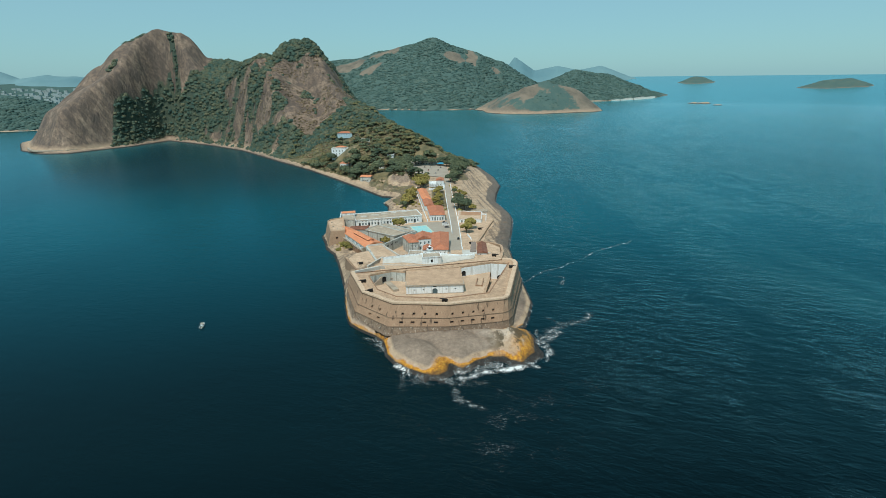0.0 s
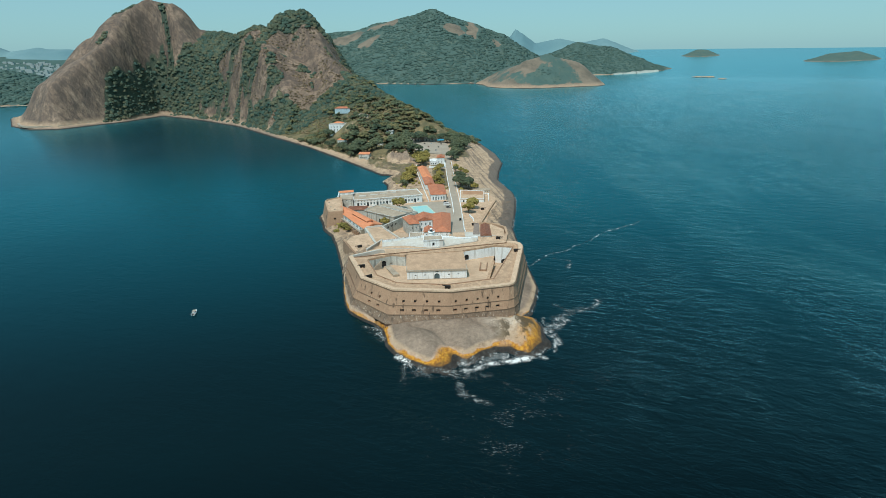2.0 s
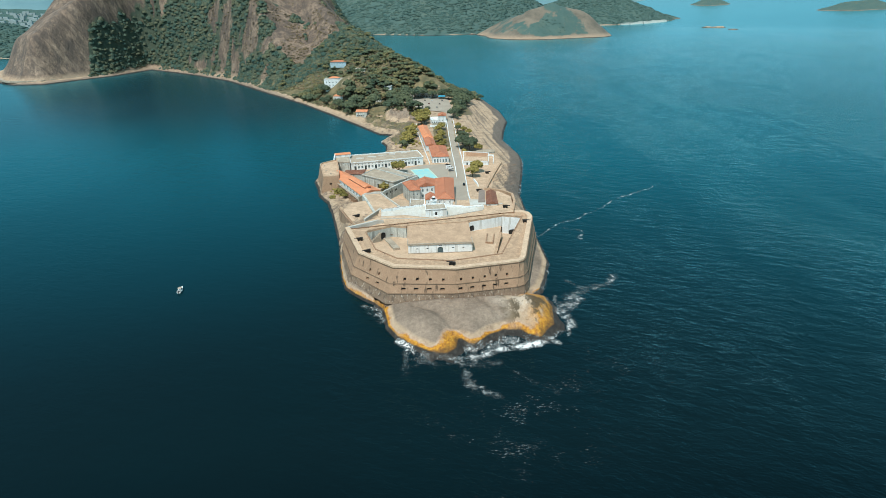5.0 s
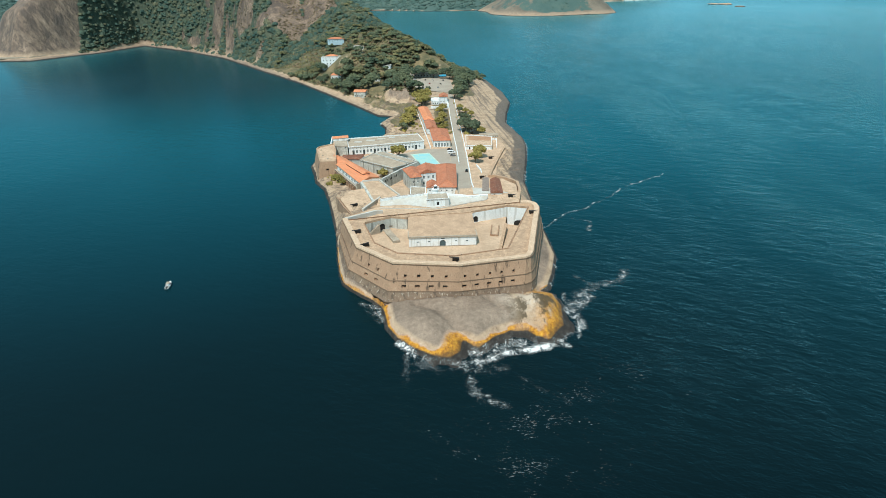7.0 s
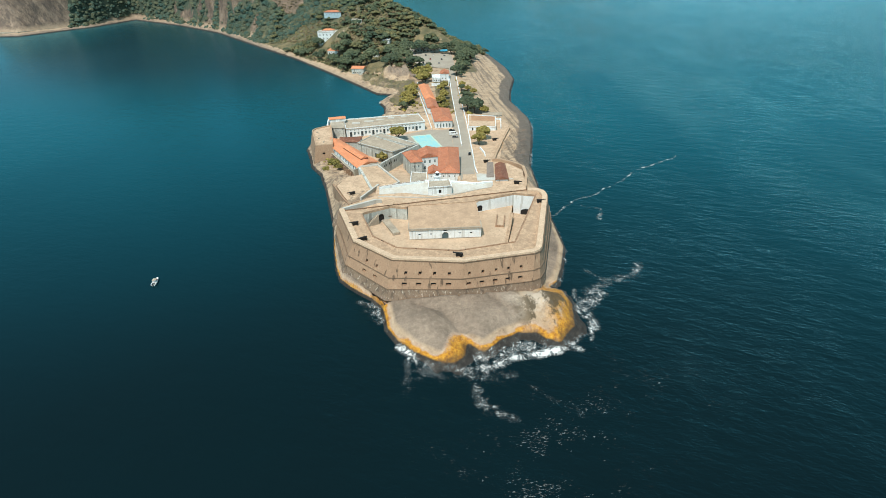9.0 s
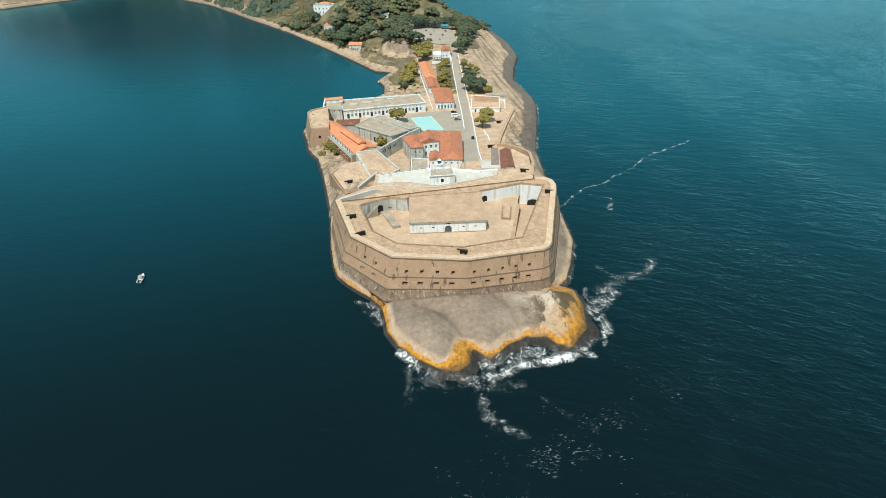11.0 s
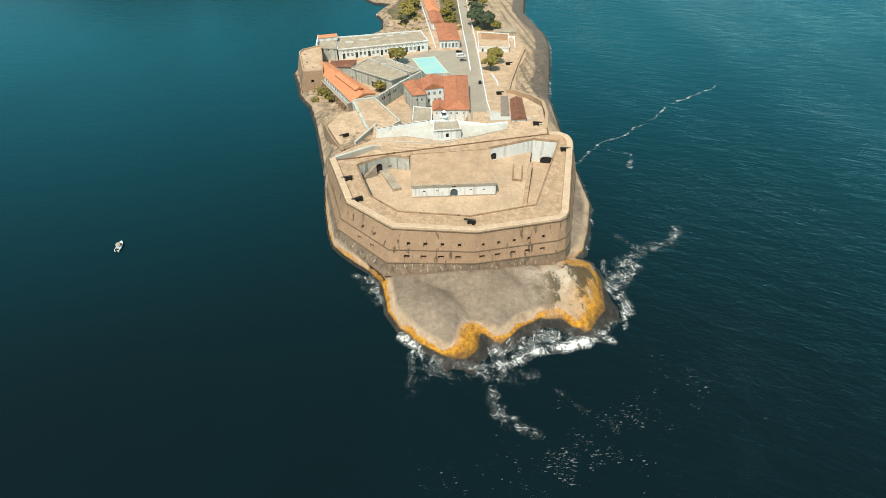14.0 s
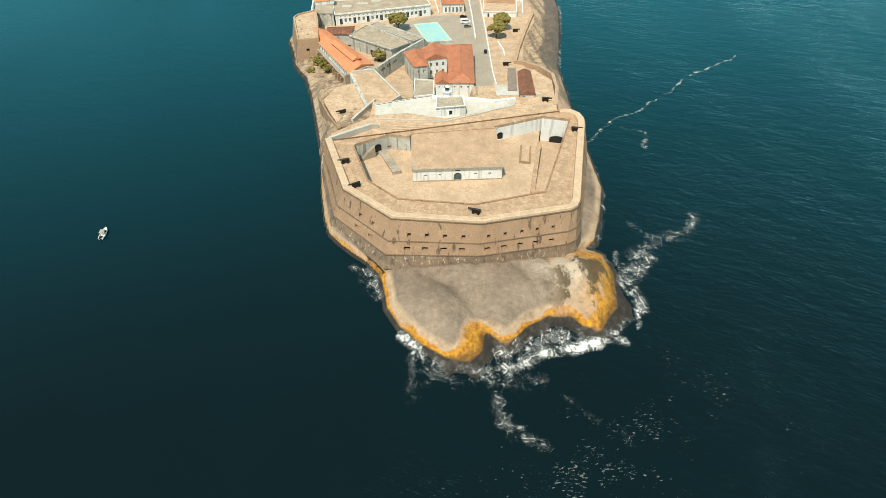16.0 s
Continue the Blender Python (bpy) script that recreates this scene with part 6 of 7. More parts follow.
for k in range(15):
    p = cliff_a + cliff_ax * (2.0 + k * 3.9)
    wpart("buttress", prism(bmesh.new(), [(p + cliff_nx * 0.7)[:], (p + cliff_nx * 1.9)[:], (p + cliff_nx * 1.9 + cliff_ax * 1.0)[:], (p + cliff_nx * 0.7 + cliff_ax * 1.0)[:]], -1.0, 8.0 - 0.6 * (k % 3)), M["stone"], cliff_wall)
house("long_quarters", "long white single-storey quarters with a row of doors", [(-39.3, 205.6), (19.6, 218.6), (15.0, 240.0), (-43.0, 230.0)], 4.0, 6.0, "flat", (M["white"], M["roof_plaster"]),
      [(0, 3.4, 8.4, 7, 0.2, 1.7, 3.6, "dark", "door"), win(0, 6.2, 8.4, 7, 1.5, 1.5, 2.2, "blue"), win(0, 9.0, 8.4, 6, 1.5, 1.5, 2.2, "blue"), win(0, 3.4, 2.8, 20, 4.5, 0.9, 0.8, "blue")], parapet=0.7, over=0.3)
house("corner_tower", "white corner building with a strip of orange tiles on top", [(-52.6, 206.0), (-40.0, 204.6), (-43.2, 229.0), (-54.6, 225.0)], 4.0, 7.4, "flat", (M["grimy"], M["concrete"]), [win(0, 3, 4, 3, 6)], parapet=0.0, over=0.2)
house("dark_roofed_shed", "low shed with a dark brown tiled roof", [(-41.5, 175.0), (-27.5, 172.6), (-26.0, 184.5), (-41.0, 184.0)], 5.0, 6.0, "hip", (M["grimy"], M["tile_brown"]), [], rise=1.6)
house("magazine", "long grey vaulted magazine with a flat stained roof", [(-27.5, 170.0), (-3.6, 149.5), (6.4, 158.0), (-18.6, 184.6)], 4.0, 7.0, "flat", (M["grimy"], M["roof_plaster"]), [(0, 17.0, 4, 1, 0.1, 3.4, 3.2, "dark", "door")], parapet=0.5)
# houses along the causeway
house("causeway_house", "long house under an orange clay tile roof beside the causeway", [(21.6, 291.0), (30.9, 289.4), (26.5, 343), (17.5, 343)], 4.2, 5.8, "hip", (M["white"], M["tile_new"]),
      [win(1, 4, 5, 10, 1.6), win(3, 4, 5, 10, 1.6)], rise=2.6)
house("causeway_house", "lower whitewashed house under old red tiles beside the causeway", [(23.6, 263.0), (32.8, 261.4), (31.0, 288.6), (21.9, 290.2)], 4.2, 4.8, "gable", (M["white"], M["tile_old"]),
      [win(1, 4, 5, 5, 1.4), win(3, 4, 5, 5, 1.4), win(0, 2.5, 4, 2, 1.4)], rise=2.4)
house("guard_house", "red-roofed white guard house facing the parade ground", [(27.6, 222), (41.2, 222.6), (40.8, 258), (26.0, 258)], 4.1, 5.4, "hip", (M["white"], M["tile_old"]),
      [(0, 2.0, 2.4, 5, 0.3, 1.3, 3.2, "blue", "door"), win(3, 3, 4, 8, 1.6)], rise=3.0)
house("tile_roofed_hut", "small white hut with a brown tiled roof", [(55.4, 84.2), (62.0, 84.2), (63.6, 107.0), (58.2, 107.0)], 13.0, 3.6, "gable", (M["white"], M["tile_brown"]), [win(0, 2, 2, 1, 1.2)], rise=1.5)


# ---- more of the fort ----
M["terracotta"] = weathered("terracotta_floor", (0.42, 0.24, 0.13), (0.26, 0.14, 0.08), (0.5, 0.31, 0.18), streak=False)

def battery():
    """The old north-west battery: a leaning wall round a small sandy platform."""
    top = [(-55.0, 160.5), (-43.5, 161.5), (-46.5, 185.6), (-50.0, 206.0), (-60.6, 198.5), (-62.2, 193.5)]
    foot = [(-57.0, 156.5), (-43.0, 158.0), (-46.5, 185.6), (-50.0, 208.0), (-63.6, 200.5), (-65.2, 193.0)]
    e = thing("corner_battery", (-54, 184, 2), "leaning brown masonry battery with a sandy platform above the water", "fortress")
    bm = bmesh.new()
    backs = []
    for i in range(len(top)):
        a, b = top[i], top[(i + 1) % len(top)]
        P, L = plane_of(a, b, 0.2, foot[i], foot[(i + 1) % len(foot)], 13.3)
        backs += facade(bm, P, L, 13.3, [(L * 0.4, 7.3, L * 0.4 + 1.6, 8.7, 1.2, False)] if i in (0, 5) else [])
    wpart("wall", bm, M["stone"], e)
    for o in backs:
        wpart("gun_port", sheet(bmesh.new(), o), M["dark"], e)
    wpart("platform", prism(bmesh.new(), top, 12.6, 13.3), M["sand"], e)
    wpart("parapet", sweep(bmesh.new(), top, [(0, 13.2), (0.9, 13.2), (0.8, 14.1), (0.05, 14.1)], True), M["paving"], e)
    for p in ((-58, 190), (-55, 176), (-50.5, 168)):
        wpart("bollard", tube(bmesh.new(), (*p, 13.3), (*p, 13.9), 0.7, 0.6, 10), M["concrete"], e)
    return e


battery()
low_wall("curtain_wall", [(-17.5, 124.0), (-10.3, 127.3), (1.7, 145.9), (13.4, 161.0)], 4.0, 12.0, 1.2, M["grimy"], "tall stained white curtain wall with small openings", "wall")
# dark panels on the wall face stand in for shaded openings
for k, u in enumerate((0.12, 0.2, 0.36, 0.44, 0.62, 0.7)):
    a_, b_ = Vector((-10.3, 127.3)), Vector((1.7, 145.9))
    d_ = (b_ - a_).normalized(); n_ = Vector((d_.y, -d_.x)); p_ = a_.lerp(b_, u) + n_ * 0.6
    frame_bm = prism(bmesh.new(), [(p_ - n_ * 0.2)[:], (p_ + n_ * 0.012)[:], (p_ + n_ * 0.012 + d_ * 0.9)[:], (p_ - n_ * 0.2 + d_ * 0.9)[:]], 8.6, 10.0)
    part("opening", frame_bm, M["dark"], bpy.data.objects["curtain_wall"], "small opening, its shade drawn as a dark panel")
low_wall("terrace_wall", [(-22.4, 118.3), (-11.8, 119.6), (1.7, 91.5), (-2.0, 86.5)], [9.0, 9.0, 12.0, 13.0], [14.2, 14.4, 14.4, 14.6], 0.8, M["limewash"], "low white wall round the west terrace")
low_wall("west_retaining_wall", [(-23.0, 119.0), (-13.2, 84.0), (-9.8, 84.8)], [5.0, 8.0, 8.0], [13.4, 13.4, 15.2], 1.4, M["grimy"], "stained greenish-white retaining wall of the west terrace")
tagged(part("west_terrace", prism(bmesh.new(), [(-22.4, 118.3), (-11.8, 119.6), (1.7, 91.5), (-1.0, 84.0), (-10.2, 83.5), (-13.0, 84.6)], 8.0, 13.35), M["sand"]), "sandy west terrace above the rocks", "terrace", kind="structure")
tagged(part("lower_west_terrace", prism(bmesh.new(), [(-33.5, 92.0), (-28.0, 78.0), (-23.2, 67.5), (-18.8, 71.0), (-12.6, 84.4), (-20.5, 108.0), (-29.0, 104.0)], 1.0, lambda x, y: 12.0 + 0.02 * (y - 66)), M["sand"]), "sandy lower terrace above the western rocks", "terrace", kind="structure")
tagged(part("cliff_batter", prism(bmesh.new(), [(-34.6, 92.5), (-34.2, 66.0), (-27.0, 56.0), (-23.2, 67.5), (-28.0, 78.0)], -0.5, lambda x, y: 11.9 if x > -29 and y > 60 else 1.6), M["stone_low"]), "grey stained sloping wall between the terrace and the sea", "wall", kind="structure")
low_wall("outer_stair_wall", [(-18.6, 71.2), (-9.6, 87.0)], [9.0, 13.0], [14.4, 15.2], 1.0, M["limewash"], "pale wall stepping up to the gate terrace")
low_wall("rear_parapet", [(-26.0, 50.0), (-10.0, 61.0), (-7.0, 61.8)], 15.0, [18.3, 17.6, 17.0], 1.2, M["limewash"], "white-topped rear parapet of the bastion")
low_wall("rock_wall", [(-36.0, 95.5), (-29.5, 78.0), (-24.2, 66.7), (-19.0, 70.5)], [4, 7, 9, 10], [12.7, 12.9, 12.8, 13.0], 0.8, M["stone"], "old brown wall running down the rocks")
low_wall("barracks_parapet", [(-26.2, 117.4), (-15.6, 126.6), (-10.3, 127.3)], 6.0, [12.2, 12.6, 12.2], 0.9, M["concrete"], "grey stone parapet behind the barracks")
# road walls
low_wall("road_wall_east", [(44.6, 90), (46.8, 97), (47.4, 117.6), (50.4, 160.3), (52.3, 201.6), (53.4, 232), (54.2, 262), (55.0, 312), (57, 384)],
         [13, 12.5, 10, 4.2, 3.8, 3.8, 3.8, 5, 7.5], [14.9, 14.5, 11.9, 6.2, 5.3, 5.2, 5.2, 6.6, 9.2], 0.6, M["white"], "low whitewashed wall along the roadway")
low_wall("road_wall_west", [(44.6, 178), (45.8, 215), (46.2, 246), (47.6, 312), (49.8, 383)], [3.8, 3.8, 3.8, 5, 7.5], [5.4, 5.4, 5.4, 6.8, 9.4], 0.6, M["white"], "whitewashed garden wall along the roadway")
low_wall("house_row_wall", [(25.0, 219.0), (22.0, 262), (15.4, 345), (16.5, 362)], [3.8, 3.8, 5.5, 6.5], [5.6, 5.8, 8.0, 9.0], 0.5, M["white"], "white wall beside the path behind the houses")
low_wall("east_parapet", [(84.6, 215), (74.2, 183.5), (67.0, 159.3), (61.5, 136), (64.5, 134.0), (72.4, 123.5), (75.6, 110.5), (74.2, 94.0), (70.0, 76.0)],
         [2, 2, 3, 5, 6, 7, 9, 11, 13], [5.6, 5.6, 6.4, 9.4, 10.2, 11.6, 13.8, 14.9, 15.6], 1.6, M["paving"], "broad tan parapet along the seaward terrace")
low_wall("ramp_kerb", [(57.0, 172), (58.6, 160), (58.0, 150)], [4, 4, 5.5], [5.2, 5.6, 6.8], 0.7, M["white"], "short white kerb wall beside the ramp")
tagged(part("white_apron", prism(bmesh.new(), [(45.6, 97.2), (56.8, 95.0), (65.8, 86.2), (45.2, 85.6)], 13.0, lambda x, y: 15.75 - 0.03 * (y - 85)), M["limewash"]), "whitewashed sloping apron beside the hut", "slope", kind="structure")
house("store_shed", "narrow lean-to shed with a grey sheet roof", [(50.9, 90.0), (54.9, 90.0), (57.6, 113.0), (54.0, 113.0)], 10.0, 5.6, "flat", (M["grimy"], M["sheet_roof"]), [], over=0.15)
house("terrace_building", "low white building with a terracotta roof terrace", [(53.2, 214.0), (74.0, 212.0), (77.5, 240.0), (56.0, 246.0)], 3.6, 2.9, "flat", (M["white"], M["sand"]), [(0, 3, 6, 4, 0.2, 1.2, 2.4, "dark", "door")], parapet=0.6, over=0.1)
wpart("roof_tiles", prism(bmesh.new(), [(57.0, 231.0), (75.2, 228.4), (76.8, 239.4), (58.2, 244.6)], 6.84, 7.05), M["terracotta"], bpy.data.objects["terrace_building"], "reddish tiled part of the terrace")
house("flat_store", "small low whitewashed store with a stained roof on the sea side", [(68.0, 250), (84, 248), (85.5, 256), (69.5, 258.5)], 3.4, 1.9, "flat", (M["grimy"], M["roof_plaster"]), [win(0, 4, 5, 3, 0.7, 0.8, 0.8, "dark")], over=0.2)
low_wall("store_yard_wall", [(78.5, 216), (82.0, 240), (66.0, 243.5)], 3.2, [5.2, 5.2, 5.4], 0.6, M["white"], "whitewashed yard wall on the sea side")
# roof monitor of the barracks
bm = bmesh.new()
A, B = Vector((-34.0, 155.4)), Vector((-20.4, 131.6))
ax = (B - A).normalized(); nx = Vector((-ax.y, ax.x))
prism(bm, [(A + nx * 2.2)[:], (A - nx * 2.2)[:], (B - nx * 2.2)[:], (B + nx * 2.2)[:]], 12.6, 14.2)
mon = tagged(part("roof_monitor", bm, M["tile_brown"]), "raised ridge skylight on the orange barracks roof", "roof")
bm = bmesh.new()
r = [bm.verts.new((*(A + nx * 2.7)[:], 14.15)), bm.verts.new((*(A - nx * 2.7)[:], 14.15)), bm.verts.new((*(B - nx * 2.7)[:], 14.15)), bm.verts.new((*(B + nx * 2.7)[:], 14.15)),
     bm.verts.new((*A[:], 15.3)), bm.verts.new((*B[:], 15.3))]
for f in ((0, 4, 5, 3), (1, 2, 5, 4), (0, 1, 4), (3, 5, 2), (0, 3, 2, 1)):
    bm.faces.new([r[i] for i in f])
part("roof", bm, M["tile_new"], mon)
low_wall("end_wall", [(-53.8, 224.0), (-52.8, 205.4), (-50.5, 205.0)], 4.0, [14.6, 14.2, 13.0], 0.7, M["white"], "tall white end wall of the corner building")
# second roof of the magazine, with a pale ridge
house("magazine_range", "long low range with a dark lean-to roof beside the magazine", [(-17.0, 184.0), (8.6, 159.5), (12.6, 163.5), (-12.6, 189.5)], 4.0, 7.0, "flat", (M["grimy"], M["concrete"]), [], over=0.2, parapet=0.45)
low_wall("yard_wall", [(-12.0, 191.0), (14.0, 165.0), (16.0, 172.5), (31.5, 174.6)], 3.6, [11.2, 11.2, 5.8, 5.4], 0.6, M["grimy"], "stained wall behind the ball court")
# roof clutter on the long quarters
for i, (x0, y0, w, d) in enumerate(((-36, 218, 6, 5), (-27, 222, 7, 5), (-18, 226, 6, 4), (-9, 230, 5, 3), (1, 233, 5, 3))):
    tagged(part("roof_tank", box(bmesh.new(), x0, y0, 10.3, x0 + w, y0 + d * 0.6, 10.9), M["limewash"]), "white box-shaped tank on the flat roof", "tank", group="roof tanks")
house("tile_strip", "orange tiled pitched roof strip on the corner building", [(-53.4, 219.0), (-41.0, 222.0), (-42.2, 228.0), (-54.2, 224.6)], 11.7, 2.2, "gable", (M["white"], M["tile_new"]), [], rise=1.0, over=0.3)
# gate of the causeway and the buildings of the parking place
house("gate_lodge", "white gate lodge with a red gabled roof", [(40.0, 372.0), (48.5, 371.5), (49.5, 384), (41, 384.5)], 7.0, 7.2, "gable", (M["white"], M["tile_old"]), [win(0, 2, 3, 2, 1.6)], rise=2.2)
house("gate_annex", "white flat-roofed annex of the gate lodge", [(31.5, 368.0), (39.4, 367.5), (40.2, 384), (32.0, 384)], 6.6, 4.0, "flat", (M["white"], M["white"]), [win(0, 2, 2.4, 3, 1.2, 1.0, 1.4, "dark")], over=0.1, parapet=0.4)
low_wall("gate_yard_wall", [(30.2, 352), (47.0, 350), (49.0, 372)], 5.5, [9.2, 9.2, 9.6], 0.8, M["white"], "white wall before the gate lodge")
house("canteen", "long low shelter with a pale grey sheet roof", [(10, 520), (46, 512), (48, 520), (12, 528)], 10.6, 4.2, "gable", (M["grimy"], M["concrete"]), [win(0, 3, 4, 7, 1.0, 1.6, 1.8, "dark")], rise=1.2)
M["canopy_blue"] = plain("blue_tarpaulin", (0.04, 0.25, 0.36), 0.5)


def canopy(x, y, z, w, d):
    e = thing("canopy", (x, y, z), "blue tarpaulin canopy on slim posts by the parking place", "canopy")
    for a in (-w / 2, w / 2):
        for b in (-d / 2, d / 2):
            wpart("post", tube(bmesh.new(), (x + a, y + b, z), (x + a, y + b, z + 3.2), 0.09, n=6), M["black_iron"], e)
    bm = bmesh.new()
    v = [bm.verts.new((x + a * w * 0.55, y + b * d * 0.55, z + 3.2)) for a, b in ((-1, -1), (1, -1), (1, 1), (-1, 1))]
    r = [bm.verts.new((x - w * 0.3, y, z + 4.6)), bm.verts.new((x + w * 0.3, y, z + 4.6))]
    for f in ((v[0], v[1], r[1], r[0]), (v[1], v[2], r[1]), (v[2], v[3], r[0], r[1]), (v[3], v[0], r[0])):
        bm.faces.new(f)
    bm.faces.new(v[::-1])
    wpart("roof", bm, M["canopy_blue"], e)
    return e


canopy(56.0, 505.0, 10.7, 17, 9)
house("hillside_villa", "white villa with a small red roof among the trees", [(-108, 562), (-83, 561), (-82, 575), (-107, 576)], 14.0, 16.0, "flat", (M["white"], M["roof_plaster"]), [win(0, 3, 4.5, 5, 11.8, 1.4, 2.0), win(0, 3, 4.5, 5, 7.6, 1.4, 2.0)], parapet=0.6, over=0.2)
house("villa_roof_room", "small roof room of the villa under red tiles", [(-102, 565), (-88, 564), (-87, 572), (-101, 573)], 30.3, 1.6, "hip", (M["white"], M["tile_new"]), [], rise=1.8)
house("blue_house", "pale blue house under a faded red roof in the wood", [(-110, 655), (-86, 653), (-85, 664), (-109, 666)], 36.0, 8.0, "hip", (plain("pale_blue_plaster", (0.38, 0.50, 0.55)), M["tile_old"]), [win(0, 3, 4, 5, 4.9)], rise=2.4)
house("shore_cottage", "small cottage with an orange roof by the shore", [(-91, 516), (-78, 514), (-77, 525), (-90, 527)], 9.0, 6.0, "hip", (M["white"], M["tile_new"]), [win(0, 2, 3, 4, 2.6)], rise=2.8)
house("grey_cottage", "small grey house with a faded flat roof in the wood", [(-69, 621), (-55, 620), (-54, 629), (-68, 630)], 29.0, 8.0, "flat", (M["grimy"], M["concrete"]), [win(0, 2, 3, 4, 5.4, 1.1, 1.5)], parapet=0.4)
house("white_cottage", "narrow white house between the trees above the parking place", [(-24, 527), (-15, 526), (-14, 534), (-23, 535)], 15.0, 9.0, "flat", (M["white"], M["concrete"]), [win(0, 2, 2.6, 3, 6.0, 1.0, 1.5)], parapet=0.4)
house("tan_shed", "low shed with a tan sheet roof beside the slope", [(-46, 492), (-27, 489), (-26, 497), (-45, 500)], 9.0, 5.0, "gable", (M["grimy"], M["terracotta"]), [win(0, 2, 4, 4, 2.4, 1.2, 1.2, "dark")], rise=1.4)
house("boat_house", "small grey boathouse with an orange roof at the water", [(-54, 422), (-41, 420), (-39.5, 433), (-52.5, 435)], 4.0, 7.4, "gable", (M["grimy"], M["tile_new"]), [win(0, 2, 2.4, 4, 2.4, 1.0, 1.6, "dark")], rise=1.6)

# rocks awash off the far headland
for x, y, r in ((1283, 2212, 16), (1326, 2200, 20), (1305, 2046, 12)):
    bm = bmesh.new()
    bmesh.ops.create_icosphere(bm, subdivisions=3, radius=1)
    for v in bm.verts:
        v.co *= 1 + 0.35 * noise.noise(v.co * 1.7 + Vector((x, 0, 0)))
        v.co = Vector((x + v.co.x * r * 1.5, y + v.co.y * r, v.co.z * r * 0.28))
    tagged(part("sea_rock", bm, M["rock"]), "low brown rock awash in the bay", "rock", group="rocks awash in the bay")
# landing stage
bm = bmesh.new()
box(bm, -20, 314, -1.5, -13, 316.5, 1.4); box(bm, -15, 307, -1.5, -12.4, 317, 1.8)
tagged(part("landing_stage", bm, M["grimy"]), "small white concrete landing stage below the rocks", "jetty", kind="structure")
bm = bmesh.new()
sweep(bm, [(-757 + 70 * t, 868 - 60 * math.sin(t * 1.6)) for t in np.linspace(0, 1, 14)] + [(-640, 812), (-606, 862), (-570, 908), (-540, 985)], [(6, 3.2), (10, 3.2), (10, 6.0), (6, 6.0)])
tagged(part("shore_road_wall", bm, M["concrete"]), "pale wall of the road at the mountain's foot", "wall", kind="structure")


# ---- far shore ----
M["far_white"] = plain("pale_plaster", (0.62, 0.60, 0.54), 0.8)
# far town plaster greyed by distance haze, put into its colour
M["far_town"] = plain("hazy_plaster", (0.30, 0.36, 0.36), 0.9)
for lab, pts_, w, h in (("low white fort buildings on the far headland", [(1010 + 26 * i, 2600 - 3 * i, 9 + 7 * ((i * 7) % 3)) for i in range(11)], 22, 2.0),):
    for x, y, d in pts_:
        col = int(np.argmin(np.abs(SPR[0][0] - x)))
        row = int(np.argmax(SPR[4][:, col] > 3))
        y, g = float(SPR[1][row, 0]), float(SPR[2][row, col])
        bm = bmesh.new()
        box(bm, x, y - 14, g - 8, x + w * 0.9, y + d, g + h + 0.12 * d)
        box(bm, x - 0.6, y - 14.6, g + h + 0.12 * d, x + w * 0.9 + 0.6, y + d + 0.6, g + h + 0.12 * d + 0.8)
        tagged(part("far_building", bm, M["far_white"]), "pale low building on the far headland shore", "building", group="far headland buildings")
rt = random.Random(8)
bm = bmesh.new()
for k in range(260):
    x, y = rt.uniform(-2350, -1500), rt.uniform(2350, 3150)
    z = float(sea_z(x, y)) + 2 + (y - 2350) * 0.03
    s = rt.uniform(6, 16)
    box(bm, x, y, z - 30, x + s * 1.6, y + s, z + rt.uniform(4, 16))
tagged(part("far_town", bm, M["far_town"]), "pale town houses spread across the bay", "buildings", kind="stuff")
xs, ys = spaced(-3000, -1380, 28), spaced(2250, 3600, 28)
X, Y = np.meshgrid(xs, ys)
town_z = sea_z(X, Y) + 1.5 + (Y - 2350) * 0.03 + fbm(X, Y, 200, 4) * 6
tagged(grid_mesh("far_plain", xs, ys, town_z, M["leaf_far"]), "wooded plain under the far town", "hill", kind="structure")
beach = ribbon("beach", [(-1150, 1284), (-1060, 1290), (-985, 1316)], [(-1150, 1302), (-1060, 1308), (-985, 1330)], M["sand"], -8.6, "pale sandy beach at the foot of the hill", category="beach")


# ---- trees ----
def tree_kind(name, seed, R, H, leaf, label, flat=0.7, n=54):
    rnd = random.Random(seed)
    e = thing(name, (0, 0, -500), label, "tree")
    bm = bmesh.new()
    th = H - R * flat * 0.9
    tube(bm, (0, 0, -0.6), (0.25, 0.1, th * 0.55), 0.42, 0.3, 8)
    for k in range(6):
        a = k * 1.05 + rnd.random()
        q = R * rnd.uniform(0.4, 0.72)
        mid = (q * 0.4 * math.cos(a), q * 0.4 * math.sin(a), th * 0.8)
        tube(bm, (0.25, 0.1, th * 0.5), mid, 0.24, 0.16, 6)
        tube(bm, mid, (q * math.cos(a), q * math.sin(a), th + R * flat * rnd.uniform(0.1, 0.6)), 0.16, 0.06, 6)
    part("trunk", bm, M["bark"], e)
    vs, fs, base = [], [], 0
    for k in range(n):
        a = rnd.random() * math.tau
        rr = R * math.sqrt(rnd.random()) * 0.9
        up = math.sqrt(max(0.0, 1 - (rr / R) ** 2))
        z = th + R * flat * (up * rnd.uniform(0.15, 1.0))
        s = R * rnd.uniform(0.18, 0.32)
        co, fa = rnd.choice(BLOBS)
        vs.append(co * (s, s, s * 0.75) + (rr * math.cos(a), rr * math.sin(a), z)); fs.append(fa + base)
        base += len(co)
